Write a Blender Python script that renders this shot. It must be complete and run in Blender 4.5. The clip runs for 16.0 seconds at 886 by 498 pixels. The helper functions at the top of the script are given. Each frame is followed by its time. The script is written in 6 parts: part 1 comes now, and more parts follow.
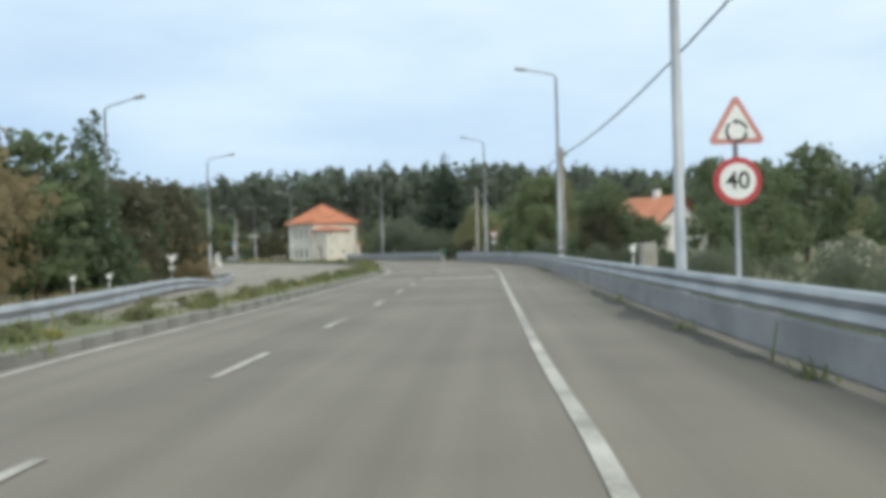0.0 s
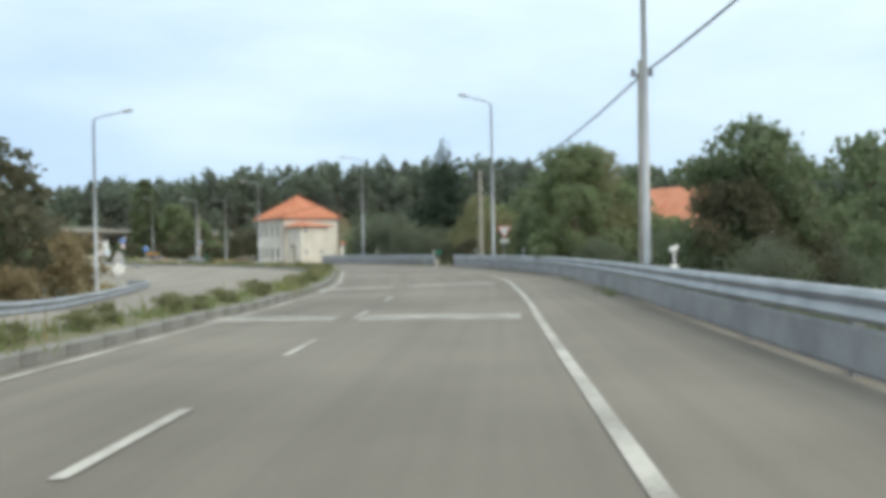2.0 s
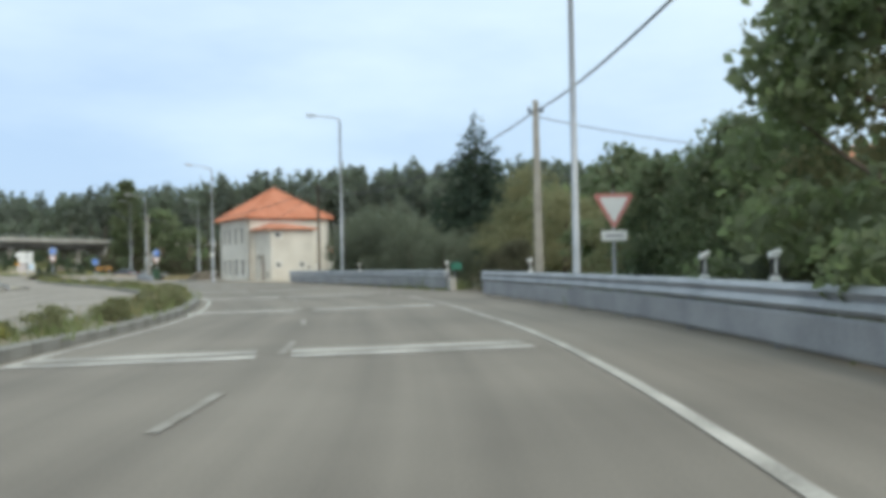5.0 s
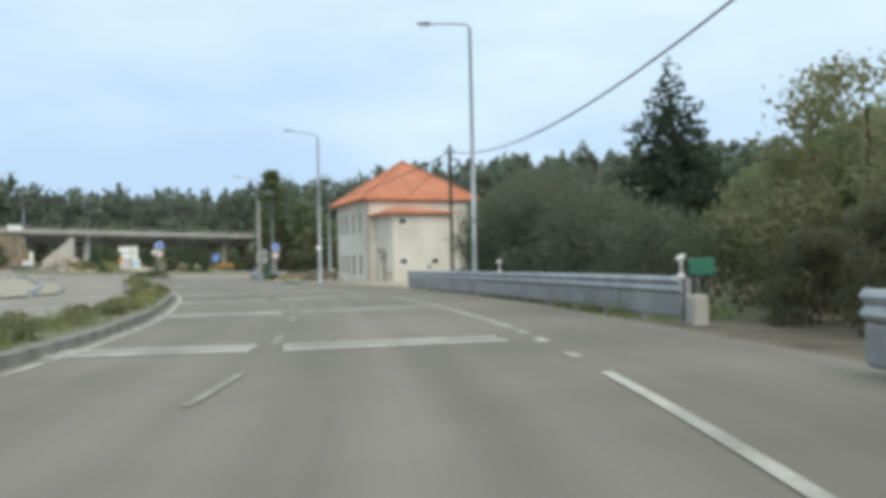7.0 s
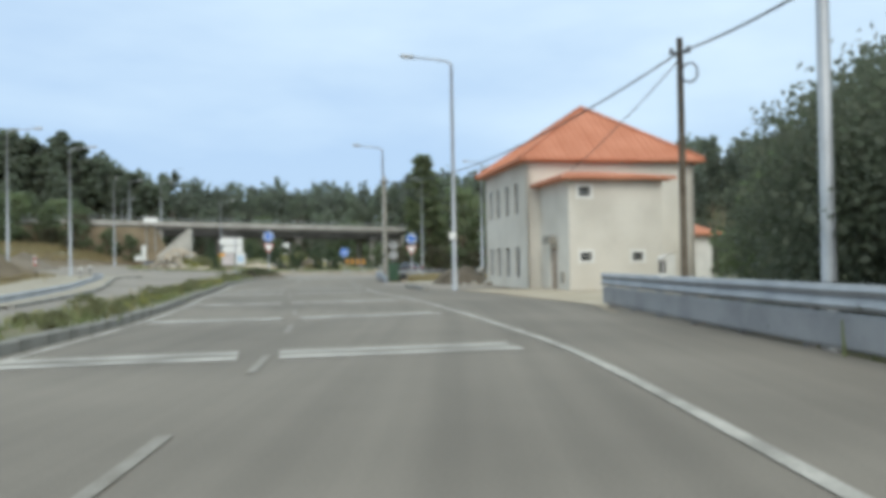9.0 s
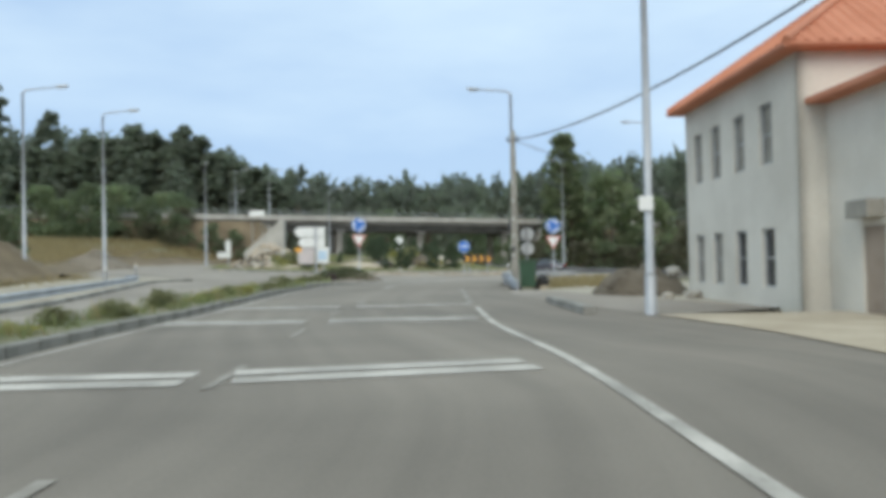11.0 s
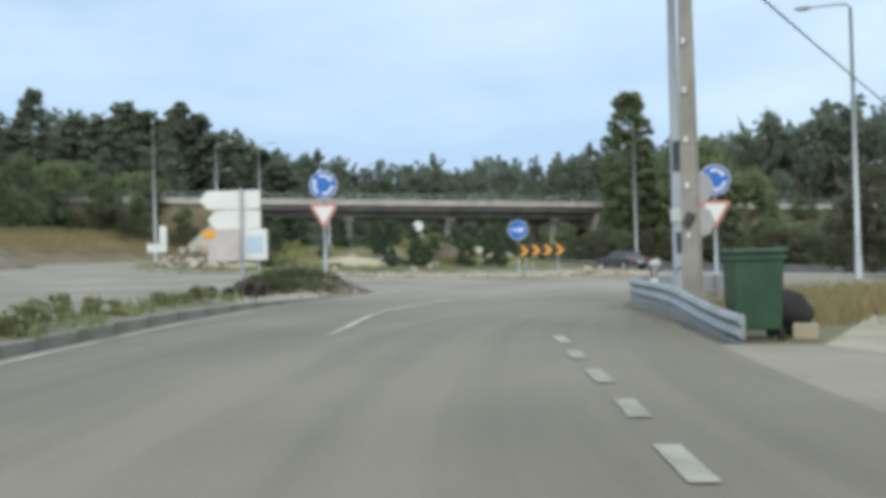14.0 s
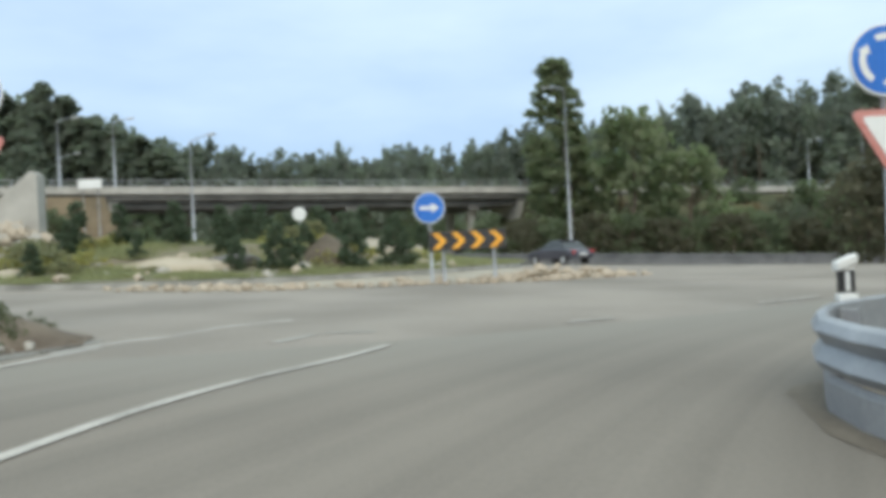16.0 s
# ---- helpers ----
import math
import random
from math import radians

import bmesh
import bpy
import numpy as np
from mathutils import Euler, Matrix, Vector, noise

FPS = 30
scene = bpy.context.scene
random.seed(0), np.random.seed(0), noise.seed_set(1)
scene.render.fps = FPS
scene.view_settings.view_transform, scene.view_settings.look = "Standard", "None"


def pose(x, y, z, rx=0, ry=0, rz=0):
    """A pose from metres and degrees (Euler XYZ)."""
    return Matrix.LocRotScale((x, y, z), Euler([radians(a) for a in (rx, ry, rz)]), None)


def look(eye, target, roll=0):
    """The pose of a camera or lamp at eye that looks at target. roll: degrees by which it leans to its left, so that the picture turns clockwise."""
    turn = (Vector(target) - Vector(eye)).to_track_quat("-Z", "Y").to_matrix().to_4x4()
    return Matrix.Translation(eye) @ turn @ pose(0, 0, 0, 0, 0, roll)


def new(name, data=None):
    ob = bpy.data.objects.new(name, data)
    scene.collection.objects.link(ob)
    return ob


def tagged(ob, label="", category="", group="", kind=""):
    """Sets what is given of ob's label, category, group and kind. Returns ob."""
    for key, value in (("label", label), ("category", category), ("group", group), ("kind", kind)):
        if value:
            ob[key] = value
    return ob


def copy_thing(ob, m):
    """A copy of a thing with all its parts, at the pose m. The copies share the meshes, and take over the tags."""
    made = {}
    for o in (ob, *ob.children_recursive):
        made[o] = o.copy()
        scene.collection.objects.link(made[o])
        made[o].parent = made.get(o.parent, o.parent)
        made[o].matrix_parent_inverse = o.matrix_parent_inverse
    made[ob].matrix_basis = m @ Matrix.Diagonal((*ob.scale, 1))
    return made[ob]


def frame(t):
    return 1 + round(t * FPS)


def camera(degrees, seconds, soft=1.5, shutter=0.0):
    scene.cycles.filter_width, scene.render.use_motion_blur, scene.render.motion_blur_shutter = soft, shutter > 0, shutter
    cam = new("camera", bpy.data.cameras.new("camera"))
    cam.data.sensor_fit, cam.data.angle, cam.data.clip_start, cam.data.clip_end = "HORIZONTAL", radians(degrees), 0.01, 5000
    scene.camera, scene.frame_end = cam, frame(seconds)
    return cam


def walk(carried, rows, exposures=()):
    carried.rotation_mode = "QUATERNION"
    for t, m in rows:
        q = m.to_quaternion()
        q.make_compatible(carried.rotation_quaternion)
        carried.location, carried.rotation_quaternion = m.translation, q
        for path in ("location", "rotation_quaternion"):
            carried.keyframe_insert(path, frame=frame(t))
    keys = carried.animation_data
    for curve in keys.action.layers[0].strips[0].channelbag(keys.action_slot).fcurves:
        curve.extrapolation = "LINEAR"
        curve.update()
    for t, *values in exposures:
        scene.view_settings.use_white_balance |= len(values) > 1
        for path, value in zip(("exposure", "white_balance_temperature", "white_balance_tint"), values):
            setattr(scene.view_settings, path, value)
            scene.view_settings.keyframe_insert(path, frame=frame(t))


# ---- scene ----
cam = camera(58.0, 16.0, soft=5.1)
PATH = [
    (0.0, 0.000, 0.000, 1.315, 0.06, -0.05, 1.62),
    (0.3, 0.129, 2.817, 1.281, 0.20, 0.10, 1.63),
    (0.5, 0.232, 4.807, 1.260, 0.32, 0.08, 1.55),
    (0.7, 0.323, 6.768, 1.243, 0.35, 0.14, 1.42),
    (1.0, 0.445, 9.720, 1.242, 0.37, 0.10, 1.22),
    (1.5, 0.605, 14.530, 1.300, 0.30, 0.00, 1.18),
    (2.0, 0.794, 19.400, 1.275, 0.30, 0.04, 1.08),
    (2.5, 0.941, 24.100, 1.228, 0.21, -0.02, 0.76),
    (3.0, 1.131, 29.015, 1.192, 0.17, 0.17, 0.56),
    (5.5, 1.438, 54.581, 1.180, 5.45, 1.11, 1.39),
    (6.0, 1.004, 59.498, 1.218, 8.61, 1.02, 1.32),
    (6.5, 0.277, 64.290, 1.212, 11.64, 1.07, 1.38),
    (7.0, -0.756, 69.050, 1.218, 15.11, 0.97, 1.26),
    (7.5, -1.977, 73.650, 1.200, 18.36, 0.90, 1.28),
    (8.0, -3.529, 78.300, 1.220, 21.73, 1.05, 1.00),
    (8.5, -5.321, 82.790, 1.201, 24.27, 0.88, 0.84),
    (9.0, -7.320, 87.160, 1.190, 26.89, 1.00, 0.98),
    (9.5, -9.380, 91.330, 1.200, 29.34, 1.01, 0.90),
    (10.0, -11.558, 95.333, 1.204, 32.01, 1.04, 0.93),
    (12.5, -22.300, 110.050, 1.150, 39.72, 0.88, 1.40),
    (13.0, -24.560, 113.000, 1.150, 39.45, 0.88, 1.34),
    (13.5, -26.760, 115.880, 1.220, 39.15, 0.47, 1.42),
    (14.0, -29.100, 119.030, 1.220, 38.84, 0.63, 1.50),
    (14.5, -31.180, 121.930, 1.250, 38.42, 0.68, 1.32),
    (15.0, -33.050, 124.660, 1.190, 37.60, 0.33, 1.80),
    (15.5, -34.710, 127.260, 1.175, 35.75, -0.05, 2.25),
    (16.0, -36.030, 129.610, 1.210, 32.70, 0.04, 2.80),
]
# the clip's camera starts out warmer and brighter and settles after the first seconds
TONE = [(0.0, 0.10, 6740, 10), (0.7, 0.18, 6740, 10), (1.2, 0.22, 6740, 10), (2.1, 0.24, 6740, 10), (3.0, 0.12, 6500, 10), (5.5, 0.12, 6560, 10), (7.0, 0.12, 6600, 10), (8.5, 0.08, 6500, 10), (10.0, 0.04, 6440, 10), (12.5, 0.06, 6440, 10), (13.5, 0.08, 6440, 10), (15.0, 0.12, 6500, 10), (16.0, 0.15, 6530, 10)]
walk(cam, [(t, pose(x, y, z, 90 + pitch, roll, yaw)) for t, x, y, z, yaw, pitch, roll in PATH], TONE)

# ---- sky and light ----
SUN_EL, SUN_AZ = 36.0, 148.0
world = bpy.data.worlds.new("sky")
scene.world = world
world.use_nodes = True
wn, wl = world.node_tree.nodes, world.node_tree.links
wn.clear()
w_out = wn.new("ShaderNodeOutputWorld")
w_bg = wn.new("ShaderNodeBackground")
w_sky = wn.new("ShaderNodeTexSky")
w_sky.sky_type, w_sky.sun_disc = "NISHITA", False
w_sky.sun_elevation, w_sky.sun_rotation = radians(SUN_EL), radians(SUN_AZ)
w_sky.air_density, w_sky.dust_density, w_sky.ozone_density = 1.0, 1.2, 1.0
w_bg.inputs["Strength"].default_value = 0.12
w_co = wn.new("ShaderNodeTexCoord")
w_map = wn.new("ShaderNodeMapping")
w_map.inputs["Scale"].default_value = (1.0, 1.0, 3.4)
w_noise = wn.new("ShaderNodeTexNoise")
w_noise.inputs["Scale"].default_value, w_noise.inputs["Detail"].default_value, w_noise.inputs["Roughness"].default_value = 1.9, 5.0, 0.55
w_sep = wn.new("ShaderNodeSeparateXYZ")
w_add = wn.new("ShaderNodeMath")
w_add.operation = "MULTIPLY_ADD"
w_add.inputs[1].default_value = 0.55
w_fac = wn.new("ShaderNodeMapRange")
w_fac.inputs["From Min"].default_value, w_fac.inputs["From Max"].default_value = 0.34, 0.78
# thin haze low down, a bright cloud layer above it
w_haze = wn.new("ShaderNodeMix")
w_haze.data_type = "RGBA"
w_haze.inputs["Factor"].default_value = 0.88
w_haze.inputs["B"].default_value = (4.05, 5.62, 7.65, 1)
w_mix = wn.new("ShaderNodeMix")
w_mix.data_type = "RGBA"
w_mix.inputs["B"].default_value = (7.35, 8.8, 9.3, 1)
wl.new(w_co.outputs["Generated"], w_map.inputs["Vector"])
wl.new(w_co.outputs["Generated"], w_sep.inputs["Vector"])
wl.new(w_map.outputs["Vector"], w_noise.inputs["Vector"])
wl.new(w_noise.outputs["Fac"], w_add.inputs[0])
w_east = wn.new("ShaderNodeMath")
w_east.operation = "MULTIPLY_ADD"
w_east.inputs[1].default_value = 0.12
wl.new(w_sep.outputs["X"], w_east.inputs[0])
wl.new(w_sep.outputs["Z"], w_east.inputs[2])
wl.new(w_east.outputs[0], w_add.inputs[2])
wl.new(w_add.outputs[0], w_fac.inputs["Value"])
wl.new(w_fac.outputs["Result"], w_mix.inputs["Factor"])
wl.new(w_sky.outputs["Color"], w_haze.inputs["A"])
wl.new(w_haze.outputs["Result"], w_mix.inputs["A"])
wl.new(w_mix.outputs["Result"], w_bg.inputs["Color"])
wl.new(w_bg.outputs["Background"], w_out.inputs["Surface"])
sun = new("sun", bpy.data.lights.new("sun", "SUN"))
sun.data.energy, sun.data.angle, sun.data.color = 1.5, radians(35), (1.0, 0.91, 0.77)
_el, _az = radians(SUN_EL), radians(SUN_AZ)
sun.matrix_world = look((60 * math.sin(_az), 60 * math.cos(_az), 50), (0, 0, 50 - 60 * math.tan(_el)))


# ---- materials ----
def material(name, a, b, rough=0.8, scale=4.0, fine=60.0, bump=0.15, metal=0.0, coat=0.0, islands=0.0, spec=0.5, contrast=(0.35, 0.65), streak=0.0):
    """Two colours mixed by large and fine noise at real-world size, with fine relief."""
    m = bpy.data.materials.new(name)
    m.use_nodes = True
    n, l = m.node_tree.nodes, m.node_tree.links
    p = n["Principled BSDF"]
    co = n.new("ShaderNodeTexCoord")
    big, small, mix, ramp = n.new("ShaderNodeTexNoise"), n.new("ShaderNodeTexNoise"), n.new("ShaderNodeMix"), n.new("ShaderNodeMapRange")
    big.inputs["Scale"].default_value, big.inputs["Detail"].default_value = scale, 4
    small.inputs["Scale"].default_value, small.inputs["Detail"].default_value = fine, 2
    l.new(co.outputs["Object"], big.inputs["Vector"])
    l.new(co.outputs["Object"], small.inputs["Vector"])
    add = n.new("ShaderNodeMath")
    add.operation = "MULTIPLY_ADD"
    add.inputs[1].default_value = 0.35
    l.new(small.outputs["Fac"], add.inputs[0])
    l.new(big.outputs["Fac"], add.inputs[2])
    ramp.inputs["From Min"].default_value, ramp.inputs["From Max"].default_value = contrast[0] + 0.17, contrast[1] + 0.17
    l.new(add.outputs[0], ramp.inputs["Value"])
    mix.data_type = "RGBA"
    mix.inputs["A"].default_value, mix.inputs["B"].default_value = (*a, 1), (*b, 1)
    last = ramp.outputs["Result"]
    if islands:
        geo = n.new("ShaderNodeNewGeometry")
        isl = n.new("ShaderNodeMath")
        isl.operation = "MULTIPLY_ADD"
        isl.inputs[1].default_value = islands
        l.new(geo.outputs["Random Per Island"], isl.inputs[0])
        half = n.new("ShaderNodeMath")
        half.operation = "MULTIPLY"
        half.inputs[1].default_value = 1 - islands
        l.new(last, half.inputs[0])
        l.new(half.outputs[0], isl.inputs[2])
        last = isl.outputs[0]
    if streak:
        uv, mp, run, fold = n.new("ShaderNodeUVMap"), n.new("ShaderNodeMapping"), n.new("ShaderNodeTexNoise"), n.new("ShaderNodeMath")
        mp.inputs["Scale"].default_value = (0.9, 0.02, 1.0)
        run.inputs["Scale"].default_value, run.inputs["Detail"].default_value = 1.6, 3
        fold.operation = "MULTIPLY_ADD"
        fold.inputs[1].default_value, fold.use_clamp = streak, True
        l.new(uv.outputs["UV"], mp.inputs["Vector"])
        l.new(mp.outputs["Vector"], run.inputs["Vector"])
        cen = n.new("ShaderNodeMath")
        cen.operation = "SUBTRACT"
        cen.inputs[1].default_value = 0.5
        l.new(run.outputs["Fac"], cen.inputs[0])
        l.new(cen.outputs[0], fold.inputs[0])
        l.new(last, fold.inputs[2])
        last = fold.outputs[0]
    l.new(last, mix.inputs["Factor"])
    l.new(mix.outputs["Result"], p.inputs["Base Color"])
    p.inputs["Roughness"].default_value, p.inputs["Metallic"].default_value = rough, metal
    p.inputs["Coat Weight"].default_value = coat
    p.inputs["Specular IOR Level"].default_value = spec
    if bump:
        bn = n.new("ShaderNodeBump")
        bn.inputs["Strength"].default_value, bn.inputs["Distance"].default_value = bump, 0.02
        l.new(add.outputs[0], bn.inputs["Height"])
        l.new(bn.outputs["Normal"], p.inputs["Normal"])
    return m


def leafy(name, a, b, c):
    """Leaves: colour differs from clump to clump, light passes through a little."""
    a, b, c = (tuple(1.31 * (0.76 * v + 0.24 * sum(q) / 3) for v in q) for q in (a, b, c))
    m = material(name, a, b, 0.7, 0.6, 9.0, 0.0, islands=0.55, spec=0.25)
    n, l = m.node_tree.nodes, m.node_tree.links
    p = n["Principled BSDF"]
    tr, add = n.new("ShaderNodeBsdfTranslucent"), n.new("ShaderNodeMixShader")
    tr.inputs["Color"].default_value = (*[min(1.0, v * 1.7) for v in c], 1)
    add.inputs["Fac"].default_value = 0.46
    l.new(p.outputs[0], add.inputs[1])
    l.new(tr.outputs[0], add.inputs[2])
    l.new(add.outputs[0], n["Material Output"].inputs["Surface"])
    return m


ASPHALT = material("asphalt", (0.146, 0.128, 0.107), (0.230, 0.202, 0.169), 0.88, 0.22, 35.0, 0.12, contrast=(0.25, 0.75), streak=1.6)
ASPHALT_OLD = material("worn_asphalt", (0.212, 0.188, 0.160), (0.302, 0.268, 0.230), 0.9, 0.3, 30.0, 0.12, streak=1.2)


def dusted(m, centre, near, far, colour):
    """Pale dust carried onto a surface, thinning out with the distance from the roundabout."""
    n, l = m.node_tree.nodes, m.node_tree.links
    p = n["Principled BSDF"]
    base = p.inputs["Base Color"].links[0].from_socket
    co, d, reach, mix = n.new("ShaderNodeTexCoord"), n.new("ShaderNodeVectorMath"), n.new("ShaderNodeMapRange"), n.new("ShaderNodeMix")
    d.operation = "DISTANCE"
    d.inputs[1].default_value = (*centre, 0.0)
    l.new(co.outputs["Object"], d.inputs[0])
    reach.interpolation_type = "SMOOTHSTEP"
    for key, v in (("From Min", near), ("From Max", far), ("To Min", 1.0), ("To Max", 0.0)):
        reach.inputs[key].default_value = v
    l.new(d.outputs["Value"], reach.inputs["Value"])
    mix.data_type = "RGBA"
    mix.inputs["B"].default_value = (*colour, 1)
    l.new(base, mix.inputs["A"])
    l.new(reach.outputs["Result"], mix.inputs["Factor"])
    l.new(mix.outputs["Result"], p.inputs["Base Color"])


dusted(ASPHALT, (-62.5, 153.25), 26.0, 30.5, (0.245, 0.226, 0.194))
PAINT = material("road_paint", (0.27, 0.252, 0.225), (0.52, 0.49, 0.445), 0.75, 1.1, 30.0, 0.1)
PAINT_WORN = material("worn_road_paint", (0.20, 0.18, 0.152), (0.305, 0.284, 0.252), 0.8, 2.0, 30.0, 0.1)
PAINT_FADED = material("faded_road_paint", (0.235, 0.218, 0.19), (0.40, 0.378, 0.34), 0.78, 1.6, 30.0, 0.1)
DUSTY = material("dusty_dirt", (0.135, 0.114, 0.088), (0.21, 0.178, 0.14), 0.95, 1.2, 18.0, 0.3)
SOIL = material("dry_ground", (0.20, 0.165, 0.11), (0.13, 0.14, 0.07), 0.95, 0.25, 6.0, 0.4)
SAND = material("sandy_dirt", (0.36, 0.30, 0.22), (0.46, 0.40, 0.31), 0.95, 0.7, 14.0, 0.4)
SCRUB = material("scrubby_bank", (0.055, 0.063, 0.032), (0.10, 0.095, 0.052), 0.95, 0.4, 5.0, 0.5)
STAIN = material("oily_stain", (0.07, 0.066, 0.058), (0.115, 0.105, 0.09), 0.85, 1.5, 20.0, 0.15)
YARD = material("yard_dirt", (0.29, 0.255, 0.20), (0.40, 0.36, 0.29), 0.95, 0.6, 14.0, 0.4)
BANK_EARTH = material("bank_earth", (0.125, 0.095, 0.06), (0.20, 0.155, 0.10), 0.95, 0.6, 9.0, 0.6)
EARTH = material("brown_earth", (0.105, 0.08, 0.06), (0.175, 0.14, 0.105), 0.95, 2.2, 22.0, 0.5)
GRAVEL = material("grey_dirt", (0.085, 0.069, 0.05), (0.15, 0.125, 0.095), 0.95, 1.2, 18.0, 0.5)
KERB = material("kerb_concrete", (0.17, 0.165, 0.15), (0.30, 0.29, 0.265), 0.9, 1.3, 26.0, 0.3)
CONCRETE = material("concrete", (0.36, 0.345, 0.315), (0.48, 0.465, 0.43), 0.85, 0.9, 22.0, 0.2)
# CONCRETE_DARK: on the bridge its darkness is the shade below the deck.
CONCRETE_DARK = material("dark_concrete", (0.10, 0.098, 0.092), (0.18, 0.175, 0.165), 0.9, 0.5, 12.0, 0.2)
POLE_CONCRETE = material("pole_concrete", (0.27, 0.255, 0.225), (0.37, 0.35, 0.31), 0.9, 2.0, 25.0, 0.25)
GALV = material("galvanised_steel", (0.30, 0.315, 0.34), (0.42, 0.435, 0.46), 0.5, 1.5, 30.0, 0.05, metal=0.45)
GALV_DARK = material("dull_steel_plate", (0.25, 0.255, 0.27), (0.35, 0.355, 0.37), 0.6, 1.1, 24.0, 0.06, metal=0.15)
# Far barrier: a darker grey than the other barriers.
GALV_FAR = material("dark_grey_steel", (0.10, 0.105, 0.115), (0.17, 0.175, 0.185), 0.75, 0.8, 16.0, 0.1)
LAMP_STEEL = material("lamp_post_steel", (0.36, 0.38, 0.41), (0.46, 0.48, 0.51), 0.5, 1.0, 20.0, 0.05, metal=0.35)
DARK_METAL = material("dark_metal", (0.05, 0.05, 0.055), (0.09, 0.09, 0.095), 0.5, 3.0, 30.0, 0.05, metal=0.3)
CABLE = material("black_cable", (0.05, 0.052, 0.06), (0.08, 0.082, 0.09), 0.6, 3.0, 30.0, 0.0)
WALL = material("house_render", (0.58, 0.548, 0.49), (0.70, 0.668, 0.606), 0.9, 0.5, 18.0, 0.2)
DOOR_BROWN = material("faded_brown_door", (0.27, 0.215, 0.17), (0.36, 0.29, 0.235), 0.8, 1.5, 22.0, 0.1)
SHUTTER = material("grey_shutter", (0.27, 0.255, 0.225), (0.36, 0.34, 0.30), 0.8, 1.5, 22.0, 0.1)
WHITE = material("white_paint", (0.72, 0.72, 0.70), (0.80, 0.80, 0.78), 0.6, 2.0, 25.0, 0.03)
SIGN_WHITE = material("sign_white", (0.74, 0.75, 0.74), (0.82, 0.83, 0.82), 0.4, 1.0, 20.0, 0.0)
SIGN_RED = material("sign_red", (0.42, 0.035, 0.045), (0.52, 0.06, 0.065), 0.4, 1.5, 20.0, 0.0)
SIGN_BLUE = material("sign_blue", (0.015, 0.13, 0.52), (0.025, 0.18, 0.62), 0.4, 1.5, 20.0, 0.0)
SIGN_BLACK = material("sign_black", (0.02, 0.02, 0.022), (0.035, 0.035, 0.037), 0.5, 2.0, 20.0, 0.0)
SIGN_GREY = material("sign_back", (0.40, 0.41, 0.42), (0.50, 0.51, 0.52), 0.45, 2.0, 20.0, 0.02, metal=0.3)
SIGN_YELLOW = material("sign_yellow", (0.80, 0.36, 0.03), (0.86, 0.43, 0.05), 0.45, 1.5, 20.0, 0.0)
PANEL = material("faded_panel", (0.50, 0.47, 0.47), (0.60, 0.54, 0.54), 0.5, 2.5, 12.0, 0.0)
SIGN_FADED = material("sun_faded_red", (0.50, 0.17, 0.15), (0.60, 0.28, 0.25), 0.5, 1.5, 20.0, 0.0)
PALE_BLUE = material("pale_blue_print", (0.42, 0.58, 0.75), (0.5, 0.66, 0.8), 0.5, 3.0, 20.0, 0.0)
GREEN_PANEL = material("green_board", (0.02, 0.13, 0.092), (0.03, 0.17, 0.12), 0.5, 2.0, 20.0, 0.0)
BIN_GREEN = material("bin_plastic", (0.024, 0.066, 0.038), (0.038, 0.095, 0.054), 0.5, 2.5, 40.0, 0.05)
RUBBER = material("rubber", (0.012, 0.012, 0.012), (0.028, 0.027, 0.026), 0.8, 3.0, 40.0, 0.1)
TYRE_RED = material("dark_painted_tyre", (0.03, 0.016, 0.016), (0.06, 0.03, 0.028), 0.75, 3.0, 40.0, 0.1)
CAR_PAINT = material("car_paint", (0.075, 0.075, 0.10), (0.09, 0.09, 0.115), 0.3, 1.0, 20.0, 0.0, metal=0.4, coat=0.5)
TAIL_RED = material("tail_lamp", (0.35, 0.02, 0.02), (0.45, 0.03, 0.03), 0.3, 2.0, 20.0, 0.0)
BARK = material("bark", (0.09, 0.07, 0.05), (0.16, 0.13, 0.10), 0.95, 2.0, 25.0, 0.6)
STONE = material("rubble_stone", (0.33, 0.265, 0.195), (0.50, 0.43, 0.345), 0.9, 1.5, 12.0, 0.4, islands=0.6)
STONE_GREY = material("grey_stone", (0.30, 0.28, 0.25), (0.46, 0.43, 0.38), 0.9, 1.5, 12.0, 0.4, islands=0.6)
GRASS = leafy("grass", (0.085, 0.105, 0.03), (0.17, 0.165, 0.065), (0.16, 0.2, 0.06))
GRASS_DRY = leafy("dry_grass", (0.17, 0.125, 0.05), (0.27, 0.205, 0.09), (0.25, 0.2, 0.08))
LEAF_DARK = leafy("dark_leaves", (0.063, 0.082, 0.048), (0.142, 0.160, 0.086), (0.100, 0.146, 0.058))
LEAF_CONIFER = leafy("conifer_leaves", (0.044, 0.066, 0.040), (0.092, 0.118, 0.066), (0.066, 0.105, 0.05))
MOUND_LEAF = leafy("creeping_shrub_leaves", (0.06, 0.07, 0.04), (0.125, 0.13, 0.065), (0.09, 0.11, 0.05))
LEAF_MID = leafy("green_leaves", (0.087, 0.106, 0.060), (0.180, 0.194, 0.104), (0.136, 0.192, 0.064))
LEAF_OLIVE = leafy("grey_green_leaves", (0.076, 0.09, 0.06), (0.136, 0.152, 0.102), (0.085, 0.105, 0.06))
LEAF_AUTUMN = leafy("autumn_leaves", (0.092, 0.108, 0.05), (0.24, 0.212, 0.095), (0.17, 0.17, 0.07))
LEAF_BROWN = leafy("brown_leaves", (0.144, 0.108, 0.057), (0.264, 0.202, 0.097), (0.176, 0.132, 0.055))
